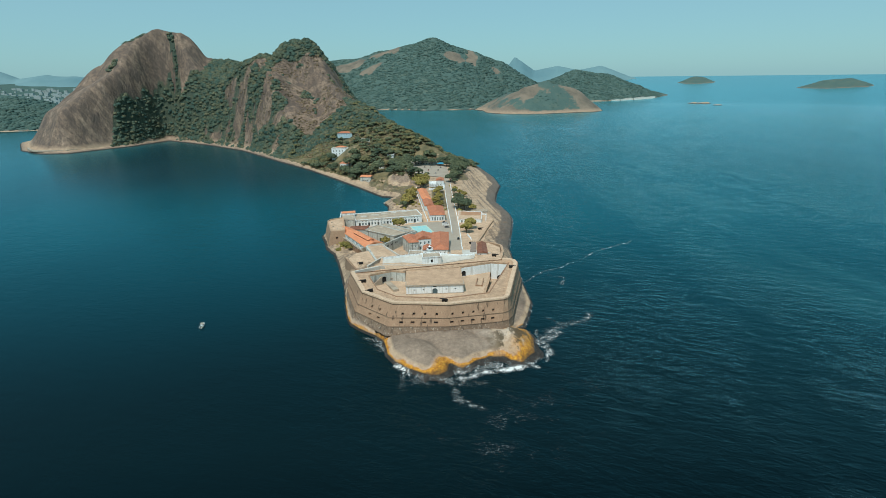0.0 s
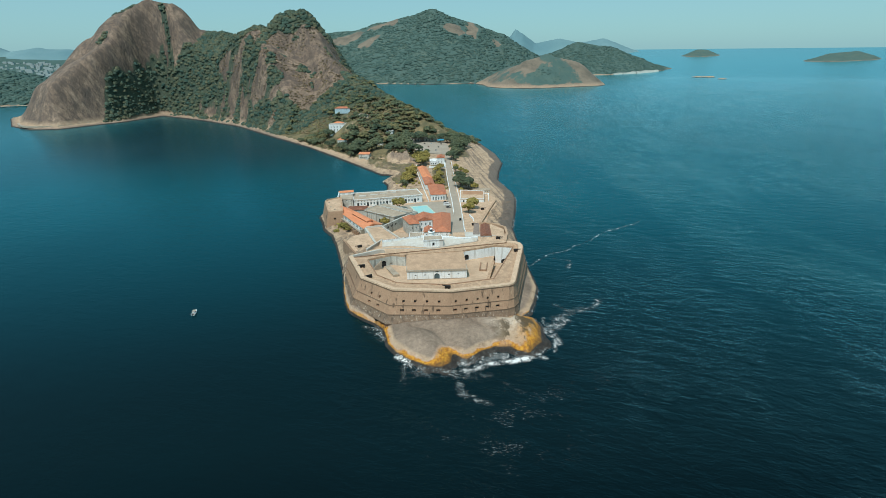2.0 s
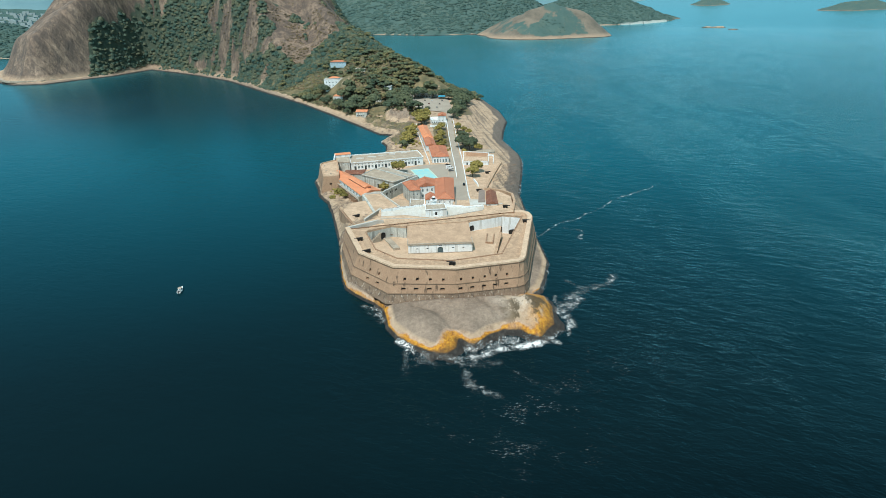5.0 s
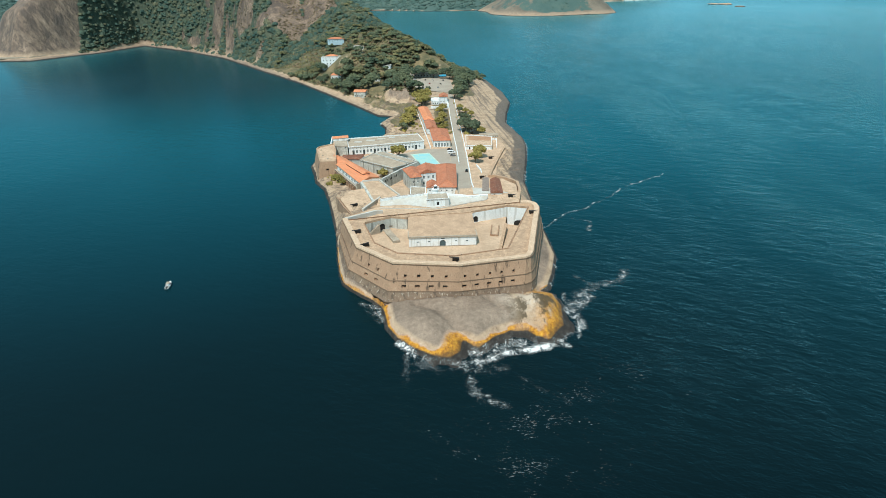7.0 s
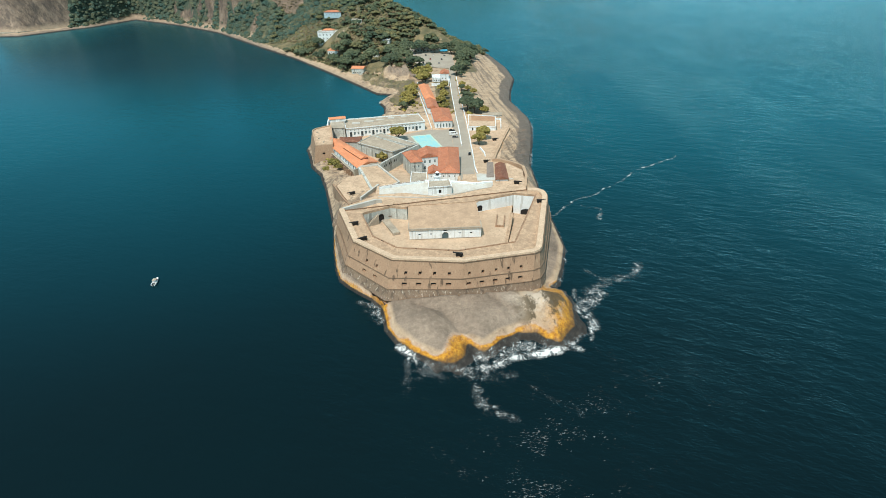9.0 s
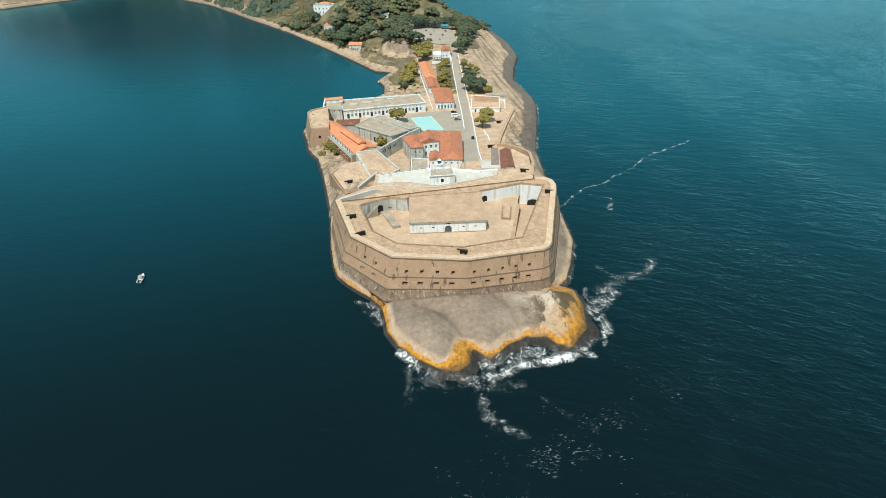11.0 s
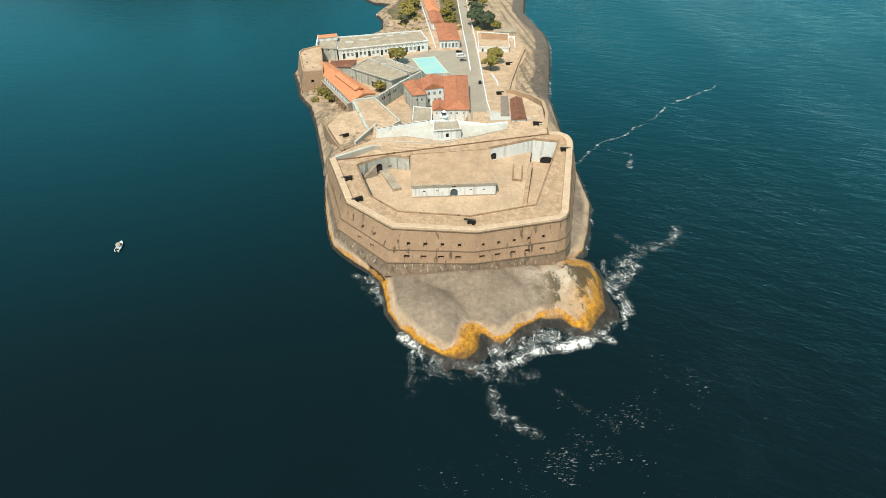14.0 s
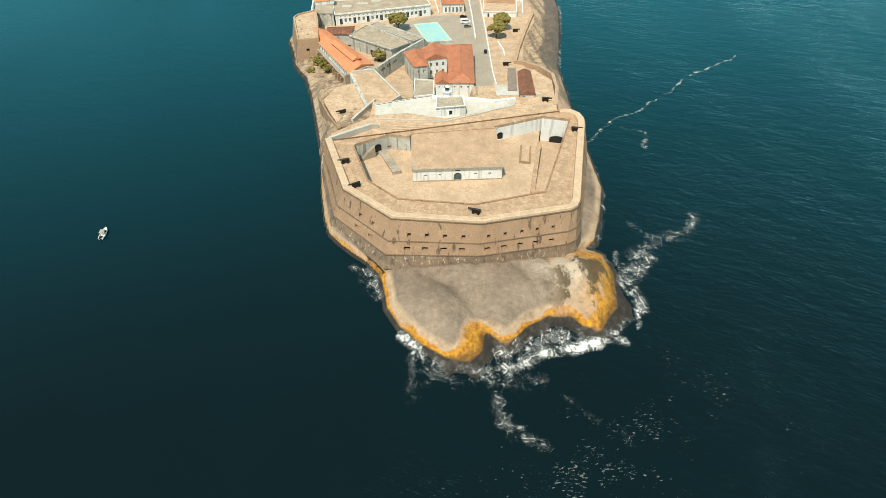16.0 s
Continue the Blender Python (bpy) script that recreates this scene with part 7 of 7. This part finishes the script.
        for j in range(4):      # sprays of leaves that stand out of the clump
            d = Vector((rnd.gauss(0, 1), rnd.gauss(0, 1), rnd.gauss(0.3, 0.8))).normalized()
            co, fa = rnd.choice(BLOBS_LOW)
            c = np.array((rr * math.cos(a), rr * math.sin(a), z)) + np.array(d[:]) * s * 0.95
            vs.append(co * (s * 0.38, s * 0.38, s * 0.3) + c); fs.append(fa + base)
            base += len(co)
    me = bpy.data.meshes.new("crown")
    me.from_pydata(np.concatenate(vs).tolist(), [], np.concatenate(fs).tolist())
    me.materials.append(leaf)
    c = new("crown", me)
    c.parent = e
    return e


TREES = [tree_kind("tree", 1, 5.2, 8.0, M["leaf_dry"], "broad olive-leaved almond tree", 0.75), tree_kind("tree", 2, 6.0, 9.5, M["leaf"], "dark green spreading tree", 0.7, 58),
         tree_kind("tree", 3, 4.2, 7.5, M["leaf"], "dark green rounded tree", 0.85), tree_kind("tree", 4, 4.0, 6.0, M["leaf_dry"], "low olive-green bushy tree", 0.8)]
first = [True] * 4


def plant(kind, x, y, z, s=1.0, turn=0.0, group="trees of the fort"):
    m = Matrix.Translation((x, y, z)) @ Matrix.Rotation(turn, 4, "Z") @ Matrix.Scale(s, 4)
    if first[kind]:
        first[kind] = False
        TREES[kind].matrix_basis = m
        t = tagged(TREES[kind], group=group)
        protos[kind] = t
        return t
    src = protos[kind]
    keep = src.matrix_basis.copy()
    src.matrix_basis = Matrix.Identity(4)
    t = copy_thing(src, Matrix.Identity(4))
    src.matrix_basis = keep
    t.matrix_basis = m
    return t


protos = {}
rp = random.Random(12)
ground_z = lambda x, y: float(land(np.array([float(x)]), np.array([float(y)]))[0][0])
plant(0, -1.0, 196.5, 3.9, 1.15)
plant(0, 57.2, 180.5, 3.9, 0.95, 1.0)
plant(0, 61.5, 192.5, 3.9, 1.05, 2.0)
plant(3, -11.0, 152.5, 4.0, 0.9, 0.5)
for x, y, sc, tn in ((-52.0, 168.5, 0.62, 0.3), (-49.5, 163.5, 0.6, 2.1), (-43.6, 151.5, 0.6, 4.0), (-40.5, 146.0, 0.72, 1.2), (-37.6, 140.0, 0.6, 5.0)):
    plant(3, x, y, ground_z(x, y) - 0.1, sc, tn)
for k, x, y, s in ((1, 58, 270, 1.15), (1, 63, 262, 1.0), (2, 59, 282, 1.2), (1, 66, 270, 1.0), (2, 61, 296, 1.1), (3, 71, 259, 1.0), (2, 58, 308, 0.9),
                   (3, 4, 287, 1.2), (3, 8, 296, 1.3), (0, 6, 306, 1.0), (3, 11, 314, 1.3), (0, 9, 324, 1.0), (3, 4, 316, 0.9), (3, 12, 336, 1.1), (3, 36, 292, 1.0), (3, 40, 308, 1.1), (0, 38, 330, 0.8), (3, 42, 340, 1.0), (3, 37, 272, 0.9), (0, 21, 362, 1.25), (0, 25, 368, 1.1), (2, 2, 280, 0.9),
                   (3, 38, 300, 0.7), (3, 40, 318, 0.8), (3, 41, 280, 0.6), (2, 58, 332, 0.8), (3, 60, 345, 0.8),
                   (1, 64, 412, 1.1), (2, 70, 420, 1.1), (1, 66, 430, 1.2), (2, 74, 436, 1.1), (1, 72, 448, 1.3), (2, 80, 456, 1.1), (1, 62, 402, 0.9), (1, 84, 468, 1.1), (1, 70, 460, 1.2), (1, 76, 472, 1.3), (1, 70, 484, 1.2), (2, 80, 492, 1.2), (1, 72, 500, 1.3), (2, 84, 480, 1.0), (1, 66, 446, 0.9), (2, 78, 512, 1.2), (1, 66, 520, 1.2), (2, 56, 528, 1.2), (1, 86, 504, 1.1),
                   (1, 13, 428, 1.2), (2, 9, 447, 1.2), (1, 7, 466, 1.3), (3, 28, 411, 1.0), (1, 16, 508, 1.3), (2, 52, 515, 1.2), (1, 27, 512, 1.2), (2, 60, 497, 1.1), (1, 40, 508, 1.0), (1, 2, 500, 1.3), (2, -6, 490, 1.3), (1, -12, 480, 1.4), (2, 0, 512, 1.2), (1, -2, 470, 1.3), (2, -14, 465, 1.2), (1, 4, 526, 1.2), (2, 24, 532, 1.1), (1, -40, 456, 1.3), (2, -50, 452, 1.3), (1, -62, 450, 1.2), (2, -66, 440, 1.0), (1, -34, 456, 1.3),
                   (2, -9, 428, 1.25), (1, -14, 434, 1.3), (2, -2, 440, 1.1), (1, 2, 452, 1.35), (2, -6, 456, 1.3), (1, -10, 446, 1.2), (3, 21, 380, 1.7), (3, 26, 386, 1.6), (3, 17, 388, 1.4), (1, 20, 440, 0.9), (2, 30, 428, 0.8), (1, 58, 392, 0.9), (2, 63, 384, 0.8), (3, 64, 330, 0.9), (3, 68, 318, 0.8),
                   (2, -72, 462, 1.3), (1, -58, 470, 1.4), (1, -80, 475, 1.3), (2, -98, 505, 1.2), (2, -104, 512, 1.1), (1, -76, 505, 1.3), (1, -70, 520, 1.4), (1, -108, 561, 1.2), (2, -114, 574, 1.3), (1, -104, 621, 1.3), (2, -94, 618, 1.3), (1, -84, 617, 1.2), (2, -110, 627, 1.1), (2, -100, 534, 1.1), (1, -66, 508, 1.2)):
    plant(k, x, y, max(float(yard_level(x, y)) if 30 < x < 50 and y < 380 else 0, ground_z(x, y)) - 0.1, s * rp.uniform(0.9, 1.1), rp.random() * 6, "trees along the causeway" if y < 400 else "trees round the parking place")
items = []
for k in range(170):       # low scrub on the cliff and the causeway's banks
    x, y = rp.choice(((rp.gauss(-44, 3), rp.gauss(156, 8)), (rp.gauss(8, 6), rp.gauss(312, 26)), (rp.gauss(62, 4), rp.gauss(300, 26)), (rp.gauss(39, 3), rp.gauss(295, 28))))
    z = ground_z(x, y)
    if z > 2.5:
        r = rp.uniform(0.7, 1.7)
        items.append((x, y, z + r * 0.3, r, r * 0.8))
clumps("scrub", items, BLOBS, M["leaf_dry"], "low olive scrub on the cliff and banks", "shrubs")


# ---- cannons ----
def cannon(at, heading):
    e = thing("cannon", (0, 0, 0), "black iron muzzle-loading cannon on a low carriage", "cannon", "cannons on the ramparts")
    bm = bmesh.new()
    prof = [(-1.5, 0.10), (-1.4, 0.30), (-1.0, 0.34), (0.2, 0.28), (0.25, 0.31), (1.6, 0.20), (1.7, 0.26), (1.85, 0.22)]
    for (a, r), (b, q) in zip(prof, prof[1:]):
        tube(bm, (a, 0, 1.05), (b, 0, 1.05), r, q, 12)
    part("barrel", bm, M["black_iron"], e)
    bm = bmesh.new()
    for s in (-1, 1):
        box(bm, -1.3, s * 0.42 - 0.09, 0.25, 0.7, s * 0.42 + 0.09, 0.95)
    box(bm, -1.3, -0.42, 0.3, 0.7, 0.42, 0.5)
    part("carriage", bm, M["black_iron"], e, "dark weathered carriage")
    for x in (-0.9, 0.4):
        for s in (-1, 1):
            part("wheel", tube(bmesh.new(), (x, s * 0.52, 0.3), (x, s * 0.68, 0.3), 0.32, n=12), M["black_iron"], e)
    e.matrix_basis = frame_of(at, heading) @ Matrix.Scale(1.35, 4)
    return e


gun = cannon((-18.4, 34.0, Z_DECK), 190)
for x, y, z, a in ((-13.4, 18.6, Z_DECK, 205), (27.6, 1.6, Z_DECK, 158), (73.0, 51.5, Z_DECK, 350), (56.5, 133.2, 8.2, 5), (70.0, 188.5, 4.0, 5), (66.5, 80.0, 15.4, 350), (-24.0, 80.0, 12.28, 200)):
    g = copy_thing(gun, Matrix.Identity(4))
    g.matrix_basis = frame_of((x, y, z), a) @ Matrix.Scale(1.35, 4)


# ---- vehicles ----
M["car_glass"] = plain("car_glass", (0.01, 0.012, 0.014), 0.08)
M["tyre"] = plain("tyre_rubber", (0.015, 0.015, 0.015), 0.9)


def car(name, at, heading, paint, label, L=4.3, W=1.75, H=1.45, van=False, group=""):
    e = thing(name, (0, 0, 0), label, "van" if van else "car", group)
    def lofted(secs):
        bm = bmesh.new()
        rings = [[bm.verts.new((x, s * w / 2, z)) for s, z in ((-1, z0), (1, z0), (1, z1), (-1, z1))] for x, w, z0, z1 in secs]
        for a, b in zip(rings, rings[1:]):
            for i in range(4):
                bm.faces.new((a[i], a[(i + 1) % 4], b[(i + 1) % 4], b[i]))
        bm.faces.new(rings[0]); bm.faces.new(rings[-1][::-1])
        return bm
    b = H * 0.58
    if van:
        body = lofted([(-L / 2, W * 0.96, 0.35, H * 0.96), (-L / 2 + 0.15, W, 0.3, H), (L * 0.22, W, 0.3, H), (L * 0.34, W * 0.97, 0.3, H * 0.62), (L / 2, W * 0.9, 0.35, H * 0.5)])
        glass = lofted([(L * 0.16, W * 1.01, H * 0.6, H * 0.9), (L * 0.235, W * 1.01, H * 0.6, H * 0.9), (L * 0.325, W * 0.99, H * 0.6, H * 0.645)])
        side = lofted([(-L * 0.4, W * 1.012, H * 0.62, H * 0.86), (L * 0.1, W * 1.012, H * 0.62, H * 0.86)])
    else:
        body = lofted([(-L / 2, W * 0.86, 0.4, b * 0.95), (-L / 2 + 0.2, W, 0.25, b), (L * 0.1, W, 0.25, b), (L * 0.36, W * 0.97, 0.25, b * 0.94), (L / 2, W * 0.84, 0.35, b * 0.75)])
        glass = lofted([(-L * 0.42, W * 0.9, b, b + 0.02), (-L * 0.3, W * 0.82, b, H * 0.95), (L * 0.02, W * 0.82, b, H * 0.95), (L * 0.2, W * 0.9, b, b + 0.02)])
        side = lofted([(-L * 0.3, W * 0.78, H * 0.94, H), (0, W * 0.78, H * 0.94, H)])
    part("body", body, paint, e)
    part("windows", glass, M["car_glass"], e)
    part("side_windows" if van else "roof", side, M["car_glass"] if van else paint, e)
    for x in (-L * 0.31, L * 0.31):
        for s in (-1, 1):
            w = part("wheel", tube(bmesh.new(), (x, s * (W / 2 - 0.18), 0.33), (x, s * (W / 2 + 0.02), 0.33), 0.33, n=14), M["tyre"], e)
            part("rim", tube(bmesh.new(), (x, s * (W / 2 + 0.02), 0.33), (x, s * (W / 2 + 0.035), 0.33), 0.19, n=10), M["concrete"], w)
    for s in (-1, 1):
        part("headlight", box(bmesh.new(), L / 2 - 0.06, s * W * 0.3 - 0.16, b * 0.62, L / 2 + 0.01, s * W * 0.3 + 0.16, b * 0.78), M["far_white"], e)
    e.matrix_basis = frame_of(at, heading)
    return e


PAINT = {k: plain("car_paint_" + k, c, 0.25, vary=0.06) for k, c in dict(white=(0.78, 0.78, 0.76), black=(0.012, 0.012, 0.014), silver=(0.4, 0.41, 0.42), red=(0.3, 0.03, 0.02), grey=(0.12, 0.125, 0.13)).items()}
car("van", (40.8, 204.5, 4.06), 5, PAINT["white"], "white passenger van parked on the parade ground", 6.2, 2.1, 2.5, True)
car("car", (41.6, 197.5, 4.06), 8, PAINT["grey"], "dark grey car parked beside the van", 4.6, 1.8, 1.5)
car("car", (40.2, 214.0, 4.06), 4, PAINT["black"], "black car parked behind the van", 4.4, 1.8, 1.5)
car("car", (48.2, 157.0, float(yard_level(48, 157)) + 0.06), 84, PAINT["black"], "black jeep parked on the sloping road", 4.2, 1.8, 1.8)
ck = ("white", "silver", "black", "grey", "red", "white", "silver", "black", "grey")
for i, c in enumerate(ck):
    x, y = 16 + 4.4 * i, 496 - 0.9 * i - (22 if i % 3 == 1 else 0) - (44 if i % 4 == 2 else 0)
    car("car", (x, y, max(ground_z(x, y), float(yard_level(x, y))) + 0.05), 80 + 9 * (i % 3), PAINT[c], c + " car in the parking place before the gate", group="cars in the parking place")
ribbon("parking_place", [(26, 432), (6, 446), (4, 480), (8, 516)], [(58, 420), (60, 446), (60, 480), (60, 508)], M["asphalt"], 0.12, "dusty grey parking place outside the gate", category="pavement")


# ---- the boat ----
def motor_boat(at, heading):
    e = thing("motor_boat", (0, 0, 0), "small white open motor boat lying still on the sea", "boat")
    bm = bmesh.new()
    secs = [(-3.4, 1.05, 0.95), (-2.0, 1.2, 0.95), (0.0, 1.25, 1.0), (1.8, 1.0, 1.1), (3.0, 0.5, 1.25), (3.7, 0.05, 1.35)]
    rings = []
    for x, w, h in secs:
        rings.append([bm.verts.new(p) for p in ((x, -w, h), (x, -w * 0.85, 0.2), (x, 0, -0.35), (x, w * 0.85, 0.2), (x, w, h), (x, w * 0.8, h), (x, w * 0.75, 0.45), (x, -w * 0.75, 0.45), (x, -w * 0.8, h))])
    for a, b in zip(rings, rings[1:]):
        for i in range(9):
            bm.faces.new((a[i], a[(i + 1) % 9], b[(i + 1) % 9], b[i]))
    bm.faces.new(rings[0]); bm.faces.new(rings[-1][::-1])
    part("hull", bm, PAINT["white"], e)
    part("foredeck", prism(bmesh.new(), [(1.7, -0.9), (2.9, -0.45), (3.6, 0), (2.9, 0.45), (1.7, 0.9)], 1.0, 1.15), PAINT["white"], e)
    part("console", box(bmesh.new(), -0.2, -0.45, 0.45, 0.6, 0.45, 1.5), PAINT["white"], e)
    part("windscreen", box(bmesh.new(), 0.55, -0.5, 1.4, 0.62, 0.5, 1.95), M["car_glass"], e)
    cn = part("canopy", box(bmesh.new(), -1.5, -0.95, 2.15, 0.9, 0.95, 2.25), M["concrete"], e, "grey canvas sun canopy")
    for x in (-1.4, 0.8):
        for s in (-0.88, 0.88):
            part("canopy_pole", tube(bmesh.new(), (x, s, 0.9), (x, s, 2.15), 0.035, n=6), M["black_iron"], cn)
    part("seat", box(bmesh.new(), -2.6, -0.9, 0.45, -1.8, 0.9, 0.85), M["black_iron"], e, "dark padded stern seat")
    part("cushion", box(bmesh.new(), 1.0, -0.6, 0.5, 1.6, 0.6, 0.95), PAINT["red"], e, "red cushion in the bow")
    part("outboard_motor", box(bmesh.new(), -3.9, -0.25, 0.3, -3.45, 0.25, 1.5), PAINT["black"], e, "black outboard motor")
    e.matrix_basis = frame_of(at, heading) @ Matrix.Scale(0.85, 4)
    return e


motor_boat((-107.4, 17.5, 0.05), 92)


# ---- surf ----
def foam_material():
    m, t, b = nodes_of("sea_foam", 0.7)
    b.inputs["Base Color"].default_value = (0.80, 0.82, 0.80, 1)
    att = t.nodes.new("ShaderNodeAttribute"); att.attribute_name = "masks"
    sep = t.nodes.new("ShaderNodeSeparateColor")
    t.links.new(att.outputs["Color"], sep.inputs[0])
    geo = t.nodes.new("ShaderNodeNewGeometry")

    def math2(op, a, k, c0=None):
        q = t.nodes.new("ShaderNodeMath"); q.operation = op
        for sock, v in zip(q.inputs, (a, k, c0)):
            if v is None:
                continue
            if hasattr(v, "is_linked"):
                t.links.new(v, sock)
            else:
                sock.default_value = v
        return q.outputs[0]

    def warped(scale, amount):
        w = add(t, "TexNoise", Scale=scale, Detail=6.0, Roughness=0.65)
        t.links.new(geo.outputs["Position"], w.inputs["Vector"])
        va = t.nodes.new("ShaderNodeVectorMath"); va.operation = "MULTIPLY_ADD"
        va.inputs[1].default_value = (amount, amount, 0.0)
        t.links.new(w.outputs["Color"], va.inputs[0]); t.links.new(geo.outputs["Position"], va.inputs[2])
        return va.outputs[0]

    def soft(v, lo, hi, a=0.0, z=1.0):
        r = t.nodes.new("ShaderNodeMapRange"); r.interpolation_type = "SMOOTHSTEP"
        r.inputs[1].default_value = lo; r.inputs[2].default_value = hi; r.inputs[3].default_value = a; r.inputs[4].default_value = z
        t.links.new(v, r.inputs[0])
        return r.outputs[0]

    fine = noise_of(t, 1.8, 8, 0.75, seed=2.0)
    wide = noise_of(t, 0.22, 6, 0.7, seed=6.0)
    dens = math2("MULTIPLY", sep.outputs[0], soft(wide, 0.36, 0.66, 0.35, 1.25))
    dens = math2("MULTIPLY_ADD", math2("SUBTRACT", fine, 0.5), 0.22, dens)
    # thin walls between torn bubbles where sparse, closing to white only in the breakers
    def strands(vec, scale, seed):
        n = add(t, "TexNoise", Scale=scale, Detail=5.0, Roughness=0.5, Distortion=0.6)
        mv = add(t, "Mapping"); mv.inputs["Location"].default_value = (seed, seed, 0)
        t.links.new(vec, mv.inputs[0]); t.links.new(mv.outputs[0], n.inputs["Vector"])
        n = n.outputs["Fac"]
        return math2("ABSOLUTE", math2("SUBTRACT", n, 0.5), None)
    v1 = warped(0.25, 2.0)
    lace = math2("MAXIMUM", soft(math2("SUBTRACT", math2("MULTIPLY", dens, 0.042), strands(v1, 0.16, 31.0)), -0.016, 0.022, 0.0, 0.6), soft(math2("SUBTRACT", math2("MULTIPLY", dens, 0.036), strands(v1, 0.38, 37.0)), -0.012, 0.022, 0.0, 0.5))
    lace = math2("MULTIPLY", lace, soft(dens, 0.12, 0.42))
    solid = math2("MAXIMUM", soft(dens, 0.72, 1.02, 0.0, 0.92), soft(dens, 0.16, 0.8, 0.0, 0.26))
    # short wind-drawn dashes: torn drifting foam that also paints in sun glints
    mp = t.nodes.new("ShaderNodeMapping"); mp.inputs["Rotation"].default_value = (0, 0, 0.35); mp.inputs["Scale"].default_value = (0.38, 1.0, 1.0)
    t.links.new(geo.outputs["Position"], mp.inputs["Vector"])
    dash = add(t, "TexNoise", Scale=1.7, Detail=5.0, Roughness=0.68)
    t.links.new(mp.outputs[0], dash.inputs["Vector"])
    patch = noise_of(t, 0.09, 4, 0.6, seed=11.0)
    level = math2("MULTIPLY", sep.outputs[1], soft(patch, 0.36, 0.66, 0.0, 0.19))
    glint_fleck = soft(math2("ADD", dash.outputs[0], level), 0.71, 0.80, 0.0, 0.2)
    glint_fleck = math2("MULTIPLY", glint_fleck, soft(level, 0.02, 0.06))
    t.links.new(math2("MAXIMUM", math2("MAXIMUM", lace, solid), glint_fleck), b.inputs["Alpha"])
    bump(t, b, fine, 0.6, 0.4)
    return m


M["foam"] = foam_material()
xs, ys = spaced(-90, 220, 1.25), spaced(-130, 360, 1.25)
X, Y = np.meshgrid(xs, ys)
off = -signed(X, Y, SHORE)
fr = (1 - smooth(-14, 0, Y)) * smooth(-10, 6, X)
Zs = land(X, Y)[0]
F = 0.42 * np.exp(-((Zs + 0.2) / 0.6) ** 2) * fr * (0.85 + 0.6 * fbm(X, Y, 12, 3))
F = np.maximum(F, 0.45 * np.exp(-(np.maximum(off, 0) / 1.4) ** 2) * smooth(55, 70, X) * (0.8 + 0.6 * fbm(X, Y, 18, 3)))
F = np.maximum(F, 0.3 * np.exp(-(np.maximum(off, 0) / 1.3) ** 2) * smooth(-5, -20, X) * (1 - smooth(60, 120, Y)) * (0.7 + 0.8 * fbm(X, Y, 14, 3)))
# breaking crests, drifting tongues of foam and the long wake line: from, to, half width, strength
for a, b, w, k in (((1, -35.5), (6, -41.5), 1.5, 1.5), ((6, -41.5), (9, -44), 2.0, 0.8), ((7, -42.5), (18, -50), 2.6, 0.55), ((18, -50), (28, -51), 2.6, 0.5), ((28, -51), (38, -48), 3.0, 0.6),
                   ((38, -48), (46, -42), 2.4, 0.95), ((50, -41.5), (60, -43), 2.1, 1.6), ((44, -41.5), (50, -41.5), 2.0, 0.9), ((58, -41.5), (68, -42.5), 2.0, 0.7), ((34, -43), (46, -38), 4.5, 0.55), ((46, -38), (66, -38), 4.0, 0.5), ((10, -50), (40, -54), 5.0, 0.34), ((74.4, -36), (75.0, -29), 0.8, 1.4), ((74.8, -22), (76.5, -3), 1.2, 0.5),
                   ((77, -18), (85, -5), 5.5, 0.52), ((76, -30), (79, -14), 3.0, 0.55), ((-12, -8), (-4, -24), 3.0, 0.26), ((85, -5), (91, 3), 2.6, 0.55), ((91, 3), (86, 12), 1.3, 0.5), ((91, 3), (105, 7), 3.5, 0.42), ((105, 7), (113, 15), 3.0, 0.42),
                   ((25, -53), (29, -64), 2.8, 0.42), ((29, -64), (34, -70), 2.6, 0.44), ((34, -70), (41, -75), 2.2, 0.36), ((4, -44), (6, -58), 3.0, 0.3), ((48, -60), (62, -74), 1.6, 0.24), ((-5.5, -9), (-8, -14), 1.8, 0.6), ((-14, -4), (-7, -9), 2.0, 0.5), ((-6.5, -14), (-4.5, -21), 1.2, 0.55),
                   ((84, 69), (104, 88), 0.9, 0.62), ((104, 88), (128, 106), 0.8, 0.58), ((128, 106), (160, 134), 0.7, 0.55), ((160, 134), (192, 156), 0.9, 0.66), ((108, 64), (114, 76), 1.3, 0.5), ((114, 76), (104, 80), 1.0, 0.45)):
    d, t_ = segdist(X + fbm(X, Y, 14, 3) * 3, Y + fbm(X + 50, Y, 14, 3) * 3, a, b)
    F = np.maximum(F, k * np.exp(-(d / w) ** 2))
F = F * (1 - 0.25 * smooth(-0.1, 0.5, Zs)) * (1 - smooth(1.2, 1.7, Zs))
Zf = np.maximum(0.07, np.minimum(Zs, 2.0) + 0.22) + 0.4 * smooth(0.55, 1.0, F) * (0.4 + 0.6 * vnoise(X / 3, Y / 3))
# torn foam and painted sun glints on the open water seaward of the point
G = np.exp(-((X - 42) / 34) ** 2 - ((Y + 92) / 26) ** 2) + 0.7 * np.exp(-((X - 85) / 40) ** 2 - ((Y + 58) / 30) ** 2)
G = np.clip(G, 0, 1) * smooth(1.0, 5.0, off)
foam = grid_mesh("sea_foam", xs, ys, Zf, M["foam"], ((F > 0.1) | (G > 0.12)) & (off > -1.5), np.stack([F, G, F], -1))
tagged(foam, "white broken surf and lacy foam round the rocks, with painted sun glints", "foam", kind="stuff")
